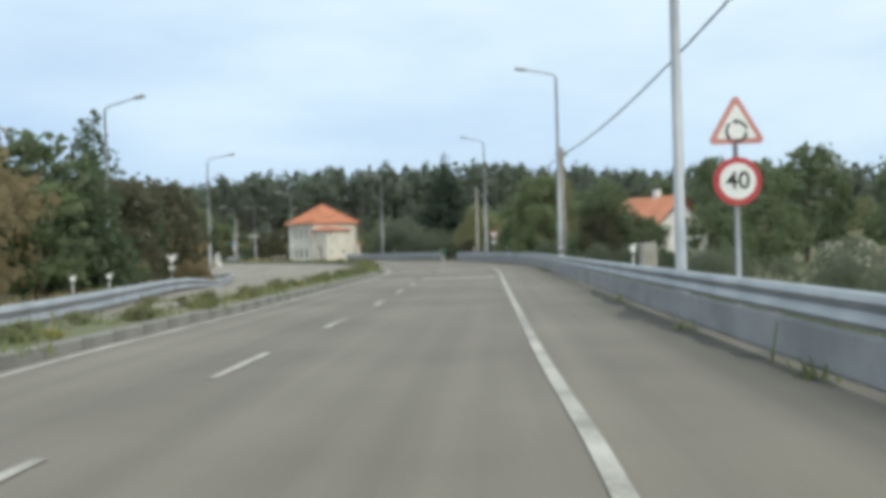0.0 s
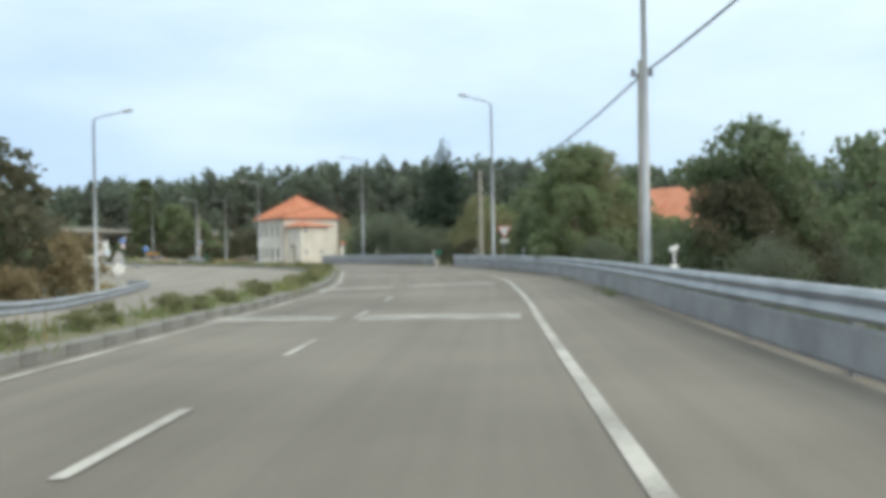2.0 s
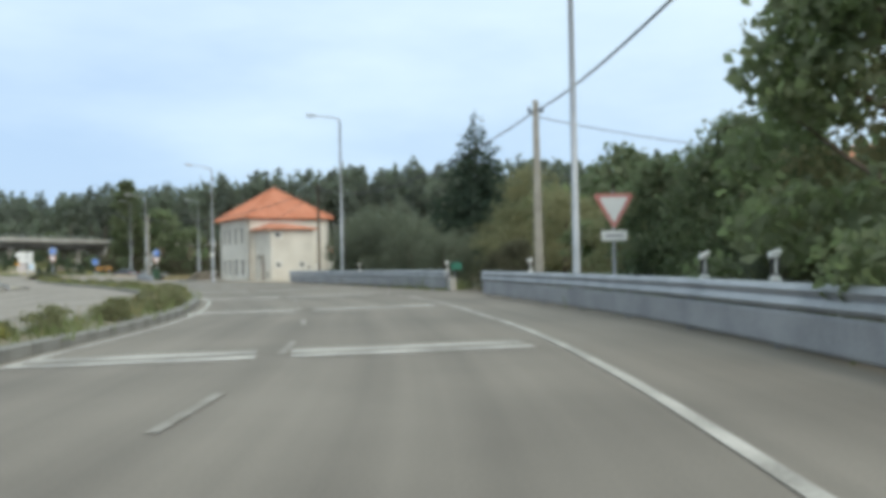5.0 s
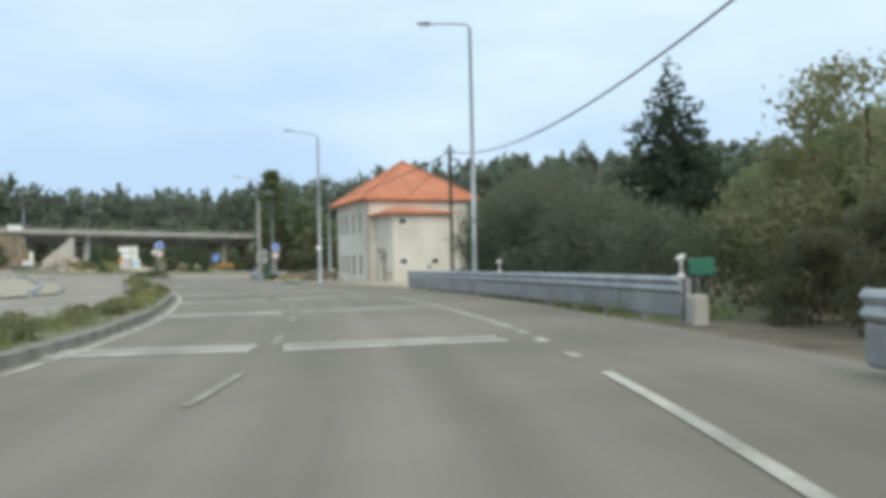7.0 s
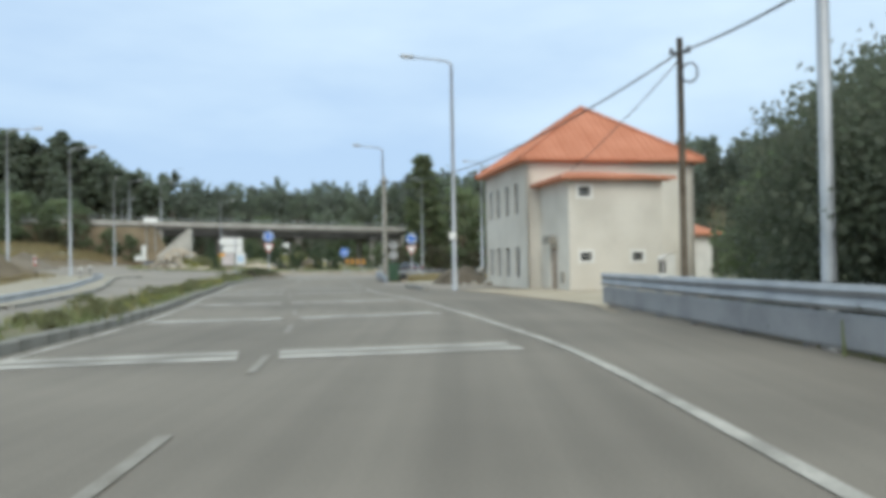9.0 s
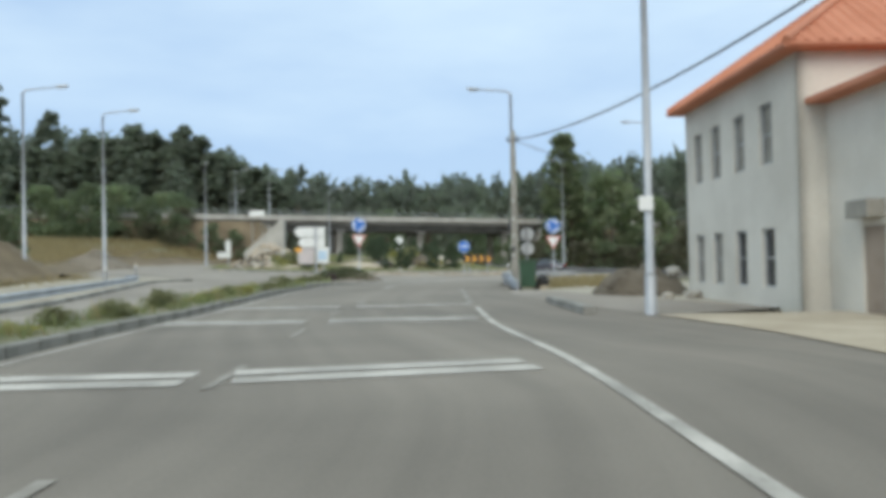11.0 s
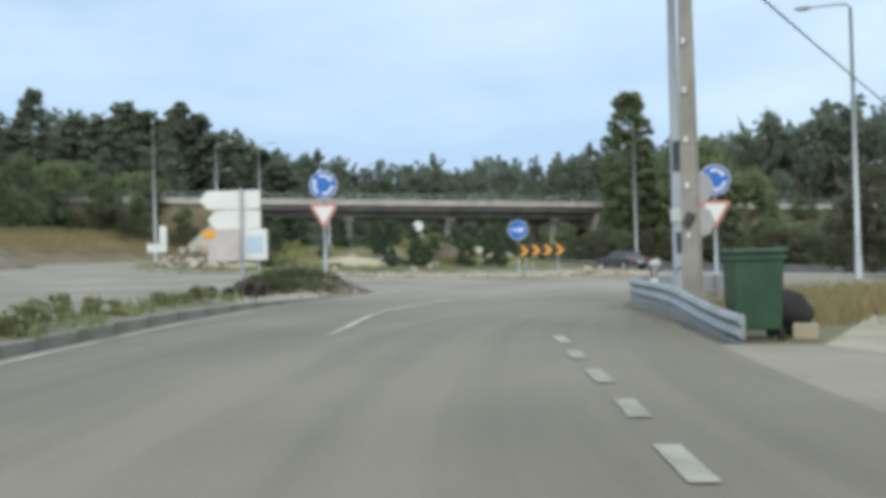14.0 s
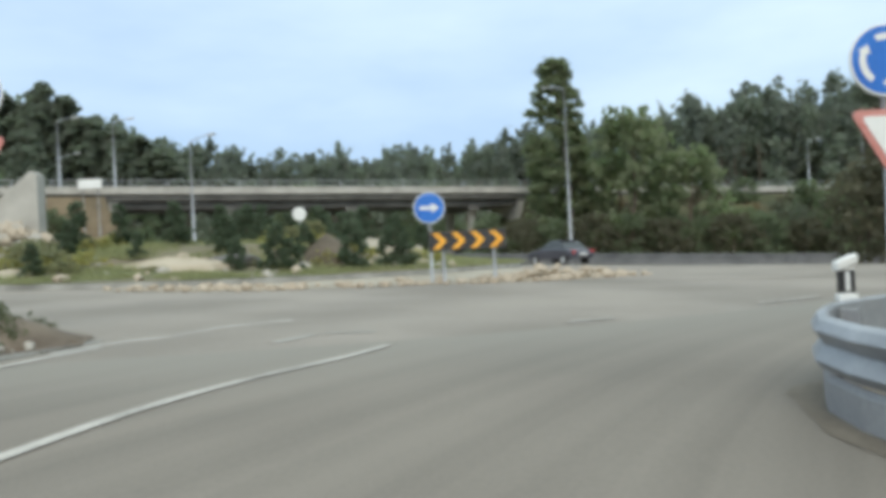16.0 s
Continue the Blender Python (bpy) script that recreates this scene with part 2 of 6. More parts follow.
LEAF_DUSK = leafy("dull_brown_green_leaves", (0.058, 0.056, 0.034), (0.118, 0.112, 0.066), (0.09, 0.088, 0.045))
NEEDLE = leafy("needles", (0.022, 0.04, 0.03), (0.052, 0.076, 0.052), (0.03, 0.05, 0.025))
PINE = leafy("pine_needles", (0.051, 0.079, 0.044), (0.103, 0.136, 0.070), (0.066, 0.099, 0.044))
# Distance haze is put into these two leaf colours: paler, greyer, bluer.
LEAF_HAZED = leafy("haze_tinted_leaves", (0.078, 0.096, 0.074), (0.138, 0.158, 0.118), (0.126, 0.160, 0.092))
PINE_HAZED = leafy("haze_tinted_needles", (0.072, 0.088, 0.074), (0.127, 0.147, 0.116), (0.102, 0.125, 0.080))
LAWN = leafy("lawn_grass", (0.13, 0.15, 0.055), (0.26, 0.25, 0.11), (0.2, 0.22, 0.08))
MEDIAN_LEAF = leafy("median_leaves", (0.10, 0.105, 0.045), (0.21, 0.195, 0.085), (0.16, 0.17, 0.07))
FLOWER = leafy("yellow_shrub", (0.16, 0.15, 0.03), (0.30, 0.25, 0.05), (0.25, 0.25, 0.05))


def glassy(name, tint, rough=0.08):
    m = bpy.data.materials.new(name)
    m.use_nodes = True
    p = m.node_tree.nodes["Principled BSDF"]
    p.inputs["Base Color"].default_value, p.inputs["Roughness"].default_value = (*tint, 1), rough
    p.inputs["Specular IOR Level"].default_value = 0.6
    return m


GLASS = glassy("dark_glass", (0.03, 0.035, 0.04))


def tiled_roof(name):
    m = material(name, (0.45, 0.165, 0.09), (0.58, 0.245, 0.15), 0.85, 0.7, 14.0, 0.1, islands=0.35)
    return m


TILE = tiled_roof("clay_tile")


# ---- mesh helpers ----
def part(name, bm, mat, parent=None, label=""):
    """Links a bmesh as one mesh object, under a thing or a part."""
    me = bpy.data.meshes.new(name)
    bm.to_mesh(me)
    bm.free()
    me.materials.append(mat)
    ob = new(name, me)
    if parent is not None:
        ob.parent = parent
    return tagged(ob, label)


def thing(name, label, category, at=(0, 0, 0), rz=0.0, group="", kind=""):
    ob = new(name)
    ob.matrix_basis = pose(*at, 0, 0, rz)
    return tagged(ob, label, category, group, kind)


def slab(bm, x0, x1, y0, y1, z0, z1, m=None, bevel=0.0):
    made = bmesh.ops.create_cube(bm, size=1.0, matrix=Matrix.Translation(((x0 + x1) / 2, (y0 + y1) / 2, (z0 + z1) / 2)) @ Matrix.Diagonal((x1 - x0, y1 - y0, z1 - z0, 1)))
    vs = made["verts"]
    if bevel:
        es = list({e for v in vs for e in v.link_edges})
        vs = bmesh.ops.bevel(bm, geom=es, offset=bevel, segments=2, affect="EDGES", profile=0.5)["verts"]
    if m is not None:
        bmesh.ops.transform(bm, matrix=m, verts=list(vs))
    return bm


def tube(bm, pts, radii, sides=10, cap=True):
    """A round bar along points, with a radius at each."""
    pts = [Vector(p) for p in pts]
    rings = []
    for i, p in enumerate(pts):
        d = (pts[min(i + 1, len(pts) - 1)] - pts[max(i - 1, 0)]).normalized()
        u = d.cross(Vector((0, 0, 1)))
        u = Vector((1, 0, 0)) if u.length < 1e-3 else u.normalized()
        v = d.cross(u)
        r = float(radii[i] if hasattr(radii, "__len__") else radii)
        rings.append([bm.verts.new(p + r * (math.cos(2 * math.pi * k / sides) * u + math.sin(2 * math.pi * k / sides) * v)) for k in range(sides)])
    for a, b in zip(rings, rings[1:]):
        for k in range(sides):
            f = bm.faces.new((a[k], a[(k + 1) % sides], b[(k + 1) % sides], b[k]))
            f.smooth = True
    if cap:
        bm.faces.new(rings[0])
        bm.faces.new(rings[-1][::-1])
    return bm


def plate(bm, outline, y0, y1):
    """An upright flat plate: outline in x, z; y0 is its front."""
    lo = [bm.verts.new((x, y0, z)) for x, z in outline]
    hi = [bm.verts.new((x, y1, z)) for x, z in outline]
    k = len(outline)
    bm.faces.new(lo), bm.faces.new(hi)
    for i in range(k):
        bm.faces.new((lo[i], lo[(i + 1) % k], hi[(i + 1) % k], hi[i]))
    bmesh.ops.recalc_face_normals(bm, faces=bm.faces)
    return bm


def resample(pts, step):
    """Even steps along a smooth curve through points (x, y)."""
    p = np.array(pts, float)
    out = []
    for i in range(len(p) - 1):
        a, b, c, d = p[max(i - 1, 0)], p[i], p[i + 1], p[min(i + 2, len(p) - 1)]
        for u in np.linspace(0, 1, 24, endpoint=False):
            out.append(0.5 * (2 * b + (c - a) * u + (2 * a - 5 * b + 4 * c - d) * u * u + (3 * b - a - 3 * c + d) * u ** 3))
    out.append(p[-1])
    q = np.array(out)
    s = np.concatenate([[0], np.cumsum(np.linalg.norm(np.diff(q, axis=0), axis=1))])
    t = np.linspace(0, s[-1], max(2, int(round(s[-1] / step)) + 1))
    return np.stack([np.interp(t, s, q[:, 0]), np.interp(t, s, q[:, 1])], 1)


def offset(line, d):
    """The line moved d metres to its right."""
    t = np.gradient(line, axis=0)
    t /= np.linalg.norm(t, axis=1, keepdims=True)
    return line + d * np.stack([t[:, 1], -t[:, 0]], 1)


def mesh_object(name, verts, faces, mat, smooth=False):
    me = bpy.data.meshes.new(name)
    me.from_pydata(verts, [], faces)
    me.materials.append(mat)
    if smooth:
        me.polygons.foreach_set("use_smooth", [True] * len(me.polygons))
    me.update()
    return new(name, me)


# ---- the lie of the land ----
def smooth(v, a, b):
    u = min(max((v - a) / (b - a), 0.0), 1.0)
    return u * u * (3 - 2 * u)


# the opposite carriageway dips a metre below this one beside the bend
DIP_Y, DIP_X = (0.0, 20.0, 45.0, 60.0, 72.0, 85.0, 98.0, 112.0), (5.6, 4.6, 3.5, 4.9, 7.0, 12.3, 20.3, 31.0)


def rise(x, y):
    """Height of the carriageways: level along the approach, climbing gently to the west of the junction, falling a little beyond it."""
    s = -(x + 36.0)
    v = max(y - 152.0, 0.0)
    side = -x - float(np.interp(y, DIP_Y, DIP_X))
    dip = -1.0 * smooth(side, 3.0, 13.0) * smooth(y, 18.0, 52.0) * (1 - smooth(y, 82.0, 112.0)) if side > 3.0 and 18.0 < y < 112.0 else 0.0
    return dip + 0.030 * min(5 * math.log1p(math.exp(max(min(s / 5, 40), -40))), 75) - 0.048 * min(v * v / (v + 12.0), 60.0)


LEFT_EDGE = [(-8.6, -60), (-7.6, -20), (-7.5, 0), (-8.2, 14), (-10.4, 30), (-13.3, 45), (-16.8, 58), (-21.5, 73), (-28.5, 86), (-37, 101), (-46.5, 114), (-54, 122), (-61.5, 129.5), (-72, 137), (-82, 146), (-86.5, 156), (-91, 167), (-101, 180), (-122, 192)]
LE = resample(LEFT_EDGE, 2.0)
KERB_LINE = resample([(-6.4, -60), (-5.8, -20), (-5.6, 0), (-5.35, 10), (-5.0, 15), (-4.6, 20), (-4.25, 26), (-3.95, 32), (-3.6, 38), (-3.5, 45), (-4.0, 52.5), (-4.9, 59.5), (-5.7, 66.5), (-6.95, 71.8), (-8.7, 77.2), (-10.2, 80.7), (-12.4, 85.2), (-16.0, 91.4), (-20.4, 98.3), (-24.5, 103.9), (-28.9, 109.4), (-32.5, 114.25), (-35.7, 118.3), (-38.9, 122.7), (-41.2, 126.3), (-42.65, 129.0), (-43.55, 131.4), (-44.15, 133.4), (-44.62, 135.05)], 1.5)
RIGHT_LINE = [(-0.6, -60), (0.2, -20), (0.7, 0), (0.95, 5), (1.15, 10), (1.68, 20), (2.32, 32), (2.68, 38), (2.95, 44.5), (3.1, 50), (2.95, 55), (2.65, 59), (2.1, 63.3), (1.2, 68), (0.1, 73), (-1.6, 78.6), (-3.5, 83.7), (-5.5, 88.0), (-7.6, 92.1), (-10.5, 97.2), (-13.0, 100.8), (-15.5, 104.2), (-20.0, 110.0), (-23.95, 114.4), (-27.15, 118.5), (-29.35, 121.3)]
RL = resample(RIGHT_LINE, 1.0)
ISLE, ISLE_R, RING_R = (-62.5, 153.25), 12.7, 29.0


def edge_side(x, y, line):
    """Metres to the right of a line (negative: to its left)."""
    d = np.hypot(line[:, 0] - x, line[:, 1] - y)
    i = int(np.clip(np.argmin(d), 1, len(line) - 2))
    t = line[i + 1] - line[i - 1]
    t = t / np.linalg.norm(t)
    return float((x - line[i, 0]) * t[1] - (y - line[i, 1]) * t[0])


RB = offset(RL, 2.6)


HILL_AZ = [-180, -90, -40, -15, -4, 4, 14, 20, 30, 45, 52, 62, 80, 120, 180]
HILL_TOP = [14, 18, 27, 36.0, 35.5, 35.0, 32.0, 28.5, 24.7, 22.7, 28.4, 32.5, 33.5, 26, 14]


def hill(x, y):
    """Height of the wooded skyline in the direction of (x, y) from the junction."""
    return float(np.interp(math.degrees(math.atan2(-(x + 36), y - 130)), HILL_AZ, HILL_TOP))


def land(x, y):
    """Height of the ground sheet."""
    z = rise(x, y) - 0.09
    left = -edge_side(x, y, LE)
    d = math.hypot(x + 36, y - 130)
    if left > 0 and y < 181:
        z += 2.4 * smooth(left, 1.5, 14) * smooth(y, 85, 125) * (1 - smooth(y, 166, 180)) - 0.15 * smooth(left, 1.5, 10) * (1 - smooth(y, 70, 125))
        z += 0.3 * noise.noise((x * 0.08, y * 0.08, 0.0)) * smooth(left, 2, 12)
    right = edge_side(x, y, RB)
    if right > 0 and y < 118:
        z -= 1.2 * smooth(right, 0.8, 9) * (1 - smooth(y, 88, 112))
    z += (hill(x, y) - 15.5) * smooth(d, 118, 182)
    return z


# ---- ground and carriageways ----
def axis(lo, hi, step, far):
    inner = list(np.arange(lo, hi + 0.1, step))
    out = [6, 14, 26, 44, 70, 110, 180, 320, 600, 1200, far]
    return [lo - v for v in reversed(out)] + inner + [hi + v for v in out]


gx, gy = axis(-190, 110, 3.0, 3200), axis(-30, 320, 3.0, 3200)
gv = [(x, y, land(x, y)) for y in gy for x in gx]
gw = len(gx)
gf = [(j * gw + i, j * gw + i + 1, (j + 1) * gw + i + 1, (j + 1) * gw + i) for j in range(len(gy) - 1) for i in range(gw - 1)]
ground = tagged(mesh_object("ground", gv, gf, SOIL, True), "dry grassy ground with bare brown soil", "ground", kind="structure")
ground.data.materials.append(BANK_EARTH)
for f in ground.data.polygons:
    c = f.center
    if -115 < c.x < -45 and 112 < c.y < 168 and 0 < -edge_side(c.x, c.y, LE) < 8.0 + 3.0 * noise.noise((c.x * 0.15, c.y * 0.15, 1.0)):
        f.material_index = 1


def strip(name, left, right, lift, mat, label, category, across=5):
    n = max(len(left), len(right))
    t = np.linspace(0, 1, n)
    lx = np.stack([np.interp(t, np.linspace(0, 1, len(left)), left[:, k]) for k in (0, 1)], 1)
    rx = np.stack([np.interp(t, np.linspace(0, 1, len(right)), right[:, k]) for k in (0, 1)], 1)
    vs, fs = [], []
    for a, b in zip(lx, rx):
        for k in range(across + 1):
            x, y = a + (b - a) * k / across
            vs.append((x, y, rise(x, y) + lift))
    w = across + 1
    for j in range(n - 1):
        for k in range(across):
            fs.append((j * w + k, j * w + k + 1, (j + 1) * w + k + 1, (j + 1) * w + k))
    ob = mesh_object(name, vs, fs, mat, True)
    run = np.concatenate([[0], np.cumsum(np.linalg.norm(np.diff((lx + rx) / 2, axis=0), axis=1))])
    wide = np.linalg.norm(rx - lx, axis=1)
    uv = ob.data.uv_layers.new(name="UVMap")
    for loop in ob.data.loops:
        j, k = divmod(loop.vertex_index, w)
        uv.data[loop.index].uv = (wide[j] * (k / across - 1), run[j])
    return tagged(ob, label, category, kind="structure")


ROAD_R = resample([tuple(p) for p in offset(RL, 2.9)[0:150:10]] + [(-13.6, 110.2), (-18.8, 115.4), (-23.2, 118.9), (-26.4, 121.9), (-30.0, 125.2), (-32.7, 128.9), (-35.0, 133.0), (-35.6, 137.2), (-34.8, 143.0), (-32.0, 151.0)], 1.5)
ROAD_L = np.concatenate([offset(KERB_LINE, 0.02), [(-46.0, 140.0), (-45.0, 147.0), (-44.0, 154.0)]])
strip("road", ROAD_L, ROAD_R, 0.0, ASPHALT, "grey asphalt carriageway with faint tyre tracks", "road", 8)
strip("road_opposite", LE[:-1], np.concatenate([offset(KERB_LINE, -1.65), [(-49.5, 138.0), (-54.5, 146.0), (-61.0, 156.0), (-70.0, 170.0), (-86.0, 188.0)]]), 0.004, ASPHALT_OLD, "pale worn asphalt of the opposite carriageway", "road", 6)


def ring(name, r0, r1, a0, a1, lift, mat, label, category, steps=96, rings=6, top=None):
    vs, fs = [], []
    for i in range(steps + 1):
        a = radians(a0 + (a1 - a0) * i / steps)
        for k in range(rings + 1):
            r = r0 + (r1 - r0) * k / rings
            x, y = ISLE[0] + r * math.cos(a), ISLE[1] + r * math.sin(a)
            vs.append((x, y, rise(x, y) + lift + (top(r) if top else 0)))
    w = rings + 1
    for i in range(steps):
        for k in range(rings):
            fs.append((i * w + k, (i + 1) * w + k, (i + 1) * w + k + 1, i * w + k + 1))
    return tagged(mesh_object(name, vs, fs, mat, True), label, category, kind="structure")


ring("road_roundabout", ISLE_R - 0.3, RING_R - 2.3, 0, 360, 0.008, ASPHALT_OLD, "pale dusty asphalt ring of the roundabout", "road", 120, 12, lambda r: -0.0075 if r > RING_R - 2.4 else 0.0)
strip("road_exit", resample([(-64, 181.6), (-53.6, 188.6), (-42.9, 195.2), (-28, 201.2), (0, 207), (40, 211)], 2.0), resample([(-45, 148), (-38, 150), (-31, 160), (-22, 178), (0, 190), (40, 196)], 2.0), 0.016, ASPHALT_OLD, "pale asphalt of the exit road", "road", 24)
strip("forecourt", resample([(-12.2, 105.2), (-13.4, 107.8), (-15.1, 110.0), (-16.8, 111.9), (-19.2, 114.9), (-22.2, 117.8)], 0.6), resample([(-11.9, 104.9), (-12.75, 107.2), (-11.6, 110.0), (-11.5, 114.0), (-14.5, 118.0), (-18.0, 120.9)], 0.6), 0.02, SAND, "pale sandy forecourt in front of the house", "pavement", 6)
strip("road_apron", resample([(-22.0, 118.1), (-23.2, 118.85), (-26.4, 121.8), (-30.0, 125.1), (-32.65, 128.8)], 1.0), resample([(-20.5, 121.2), (-24.5, 124.3), (-28.6, 127.3), (-31.6, 129.4)], 1.0), 0.002, ASPHALT_OLD, "dusty worn asphalt apron beside the carriageway", "road", 6)
strip("dirt_yard", resample([(-20.3, 121.0), (-24.4, 124.2), (-28.5, 127.2), (-31.6, 129.4)], 1.0), resample([(-16.0, 138.0), (-22.0, 141.0), (-27.0, 142.0), (-32.5, 141.0)], 1.0), -0.01, YARD, "bare sandy yard beside the junction", "ground", 8)
strip("driveway", resample([(0.2, 77.6), (-1.6, 81.0), (-2.6, 84.0)], 0.6), resample([(14, 84), (13, 88), (12, 91)], 0.6), -0.02, GRAVEL, "earth driveway between the crash barriers", "pavement", 6)


# ---- road markings ----
def painted(pts, width, mat, name="line_marking", label="white painted line", lift=0.012):
    c = np.array(pts, float)
    a, b = offset(c, -width / 2), offset(c, width / 2)
    vs = [(x, y, rise(x, y) + lift) for pair in zip(a, b) for x, y in pair]
    fs = [(2 * i, 2 * i + 1, 2 * i + 3, 2 * i + 2) for i in range(len(c) - 1)]
    return tagged(mesh_object(name, vs, fs, mat), label, "road marking", kind="structure")


def along(line, y0, y1):
    return line[(line[:, 1] >= y0) & (line[:, 1] <= y1)]


painted(along(RL, -58, 78.4), 0.14, PAINT, label="solid white edge line")
painted(along(RL, 83.4, 119.5), 0.14, PAINT, label="solid white edge line")
for y0 in (79.0, 80.8, 82.2):
    painted(along(resample(RIGHT_LINE, 0.2), y0, y0 + 0.75), 0.17, PAINT, label="short dash of the broken edge line")
BROKEN = resample([(-28.75, 120.5), (-30.1, 122.3), (-31.12, 123.64), (-31.88, 124.7), (-32.78, 125.9), (-33.82, 127.27), (-34.57, 128.3), (-35.38, 129.2)], 0.1)
b_at = np.concatenate([[0], np.cumsum(np.linalg.norm(np.diff(BROKEN, axis=0), axis=1))])
B0 = float(np.interp(123.64, BROKEN[:, 1], b_at))
for k in range(-2, 5):
    painted(BROKEN[(b_at >= B0 - 0.85 + 1.56 * k) & (b_at <= B0 + 0.02 + 1.56 * k)], 0.17, PAINT_FADED, label="short dash of the broken edge line")
painted(offset(KERB_LINE, 0.32)[2:], 0.13, PAINT, label="white line along the kerb")
CENTRE = resample([(-3.3, -20), (-2.9, 0), (-2.45, 9), (-2.05, 14), (-1.68, 19), (-1.45, 24), (-1.2, 29.5), (-0.95, 35), (-0.75, 42), (-0.8, 50), (-1.15, 58), (-1.7, 62.5), (-2.4, 66), (-3.5, 70.3), (-5.0, 76), (-6.25, 79.6), (-9.8, 87.9), (-12.1, 92.1), (-13.9, 95.1), (-18.1, 101.2), (-22.8, 107.3), (-28.2, 114.1), (-31.4, 118.7), (-35.0, 123.3), (-36.9, 126.0)], 0.25)
CENTRE_FAR = resample([(-37.7, 127.04), (-38.37, 128.06), (-39.05, 129.05), (-39.8, 130.3), (-40.37, 131.7), (-40.85, 133.1), (-41.05, 134.3), (-41.1, 135.6), (-41.22, 136.5)], 0.3)
s_at = np.concatenate([[0], np.cumsum(np.linalg.norm(np.diff(CENTRE, axis=0), axis=1))])
DASH0 = float(np.interp(8.45, CENTRE[:, 1], s_at))
for k in range(-5, 24):
    a, b = DASH0 + 5.17 * k, DASH0 + 5.17 * k + 2.05
    seg = CENTRE[(s_at >= a) & (s_at <= b)]
    if len(seg) > 2:
        painted(seg, 0.11, PAINT if k < 7 else PAINT_WORN, label="white dash of the centre line")
painted(resample([(-44.35, 134.6), (-44.5, 135.5), (-44.4, 136.2), (-44.55, 137.25), (-44.3, 138.3)], 0.3), 0.14, PAINT, label="worn white line curving round the median tip")
painted(resample([(-42.63, 136.25), (-42.74, 137.05)], 0.2), 0.2, PAINT_FADED, label="short worn dash at the junction mouth")
painted(resample([(-42.68, 137.15), (-42.15, 137.5)], 0.2), 0.26, PAINT_FADED, label="short worn dash at the junction mouth")
painted(CENTRE_FAR, 0.12, PAINT, label="solid white line at the junction mouth")
for a0, a1 in ((-32.4, -30.8), (-24.5, -21.0)):
    painted([(ISLE[0] + 26.3 * math.cos(radians(a)), ISLE[1] + 26.3 * math.sin(radians(a))) for a in np.linspace(a1, a0, 5)], 0.15, PAINT, label="worn white dash of the give-way line", lift=0.018)

# dirt at the foot of the corner barrier
corner = resample([(-33.75, 130.9), (-34.5, 131.9), (-35.25, 132.9), (-36.5, 134.5), (-36.85, 135.5), (-36.75, 136.4)], 0.25)
cz_ = np.array([(0.12 + 0.3 * abs(noise.noise((i * 0.31, 8.3, 0.0))) + 0.15 * abs(noise.noise((i * 1.1, 2.2, 0.0)))) * min(1.0, 0.15 * (i + 0.3), 0.15 * (len(corner) - i)) for i in range(len(corner))])
strip("dirt_stain", np.array([offset(corner, -c)[i] for i, c in enumerate(cz_)]), offset(corner, 0.03), 0.006, DUSTY, "brown dirt along the corner barrier's foot", "stain", 4)

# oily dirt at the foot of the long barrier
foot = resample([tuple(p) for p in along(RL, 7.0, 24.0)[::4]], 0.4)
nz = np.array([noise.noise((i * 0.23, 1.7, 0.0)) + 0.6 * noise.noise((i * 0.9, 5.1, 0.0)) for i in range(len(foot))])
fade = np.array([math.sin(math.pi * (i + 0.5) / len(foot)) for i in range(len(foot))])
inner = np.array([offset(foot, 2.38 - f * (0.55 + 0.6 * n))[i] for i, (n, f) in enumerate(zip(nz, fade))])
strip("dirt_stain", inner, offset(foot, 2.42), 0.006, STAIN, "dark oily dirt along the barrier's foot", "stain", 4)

# transverse warning bars: right-lane ends and left-lane ends of each pair
BARS = [((-0.88, 34.04), (2.1, 33.79), (-1.35, 34.1), (-4.0, 34.3)), ((-0.5, 46.9), (2.75, 48.4), (-0.95, 46.6), (-3.35, 45.4)), ((-1.1, 59.69), (2.1, 60.47), (-1.55, 59.6), (-4.4, 58.9)),
        ((-3.05, 70.24), (0.1, 71.44), (-3.5, 70.1), (-6.1, 69.2)), ((-5.95, 79.45), (-2.95, 80.95), (-6.42, 79.3), (-9.2, 78.3)), ((-9.6, 87.88), (-6.83, 89.68), (-10.03, 87.58), (-12.68, 86.18)),
        ((-13.78, 95.26), (-11.22, 97.26), (-14.22, 94.97), (-16.5, 93.1)), ((-17.87, 101.3), (-15.7, 103.7), (-18.2, 100.9), (-20.4, 99.2)), ((-22.35, 107.0), (-20.15, 109.45), (-22.7, 106.6), (-24.9, 104.8)),
        ((-27.25, 113.3), (-24.95, 115.4), (-27.6, 112.9), (-30.0, 111.1)), ((-30.25, 117.4), (-28.05, 119.6), (-30.6, 117.0), (-33.1, 115.1))]
for rl, rr, lr, ll in BARS:
    for a, b in ((rl, rr), (ll, lr)):
        a, b = Vector(a), Vector(b)
        d = (b - a).normalized()
        n2 = Vector((-d.y, d.x))
        for k in (0.22, 0.82):
            p, q = a + n2 * k, b + n2 * k
            painted([tuple(p), tuple((p + q) / 2), tuple(q)], 0.43, PAINT, "bar_marking", "white transverse warning bar")


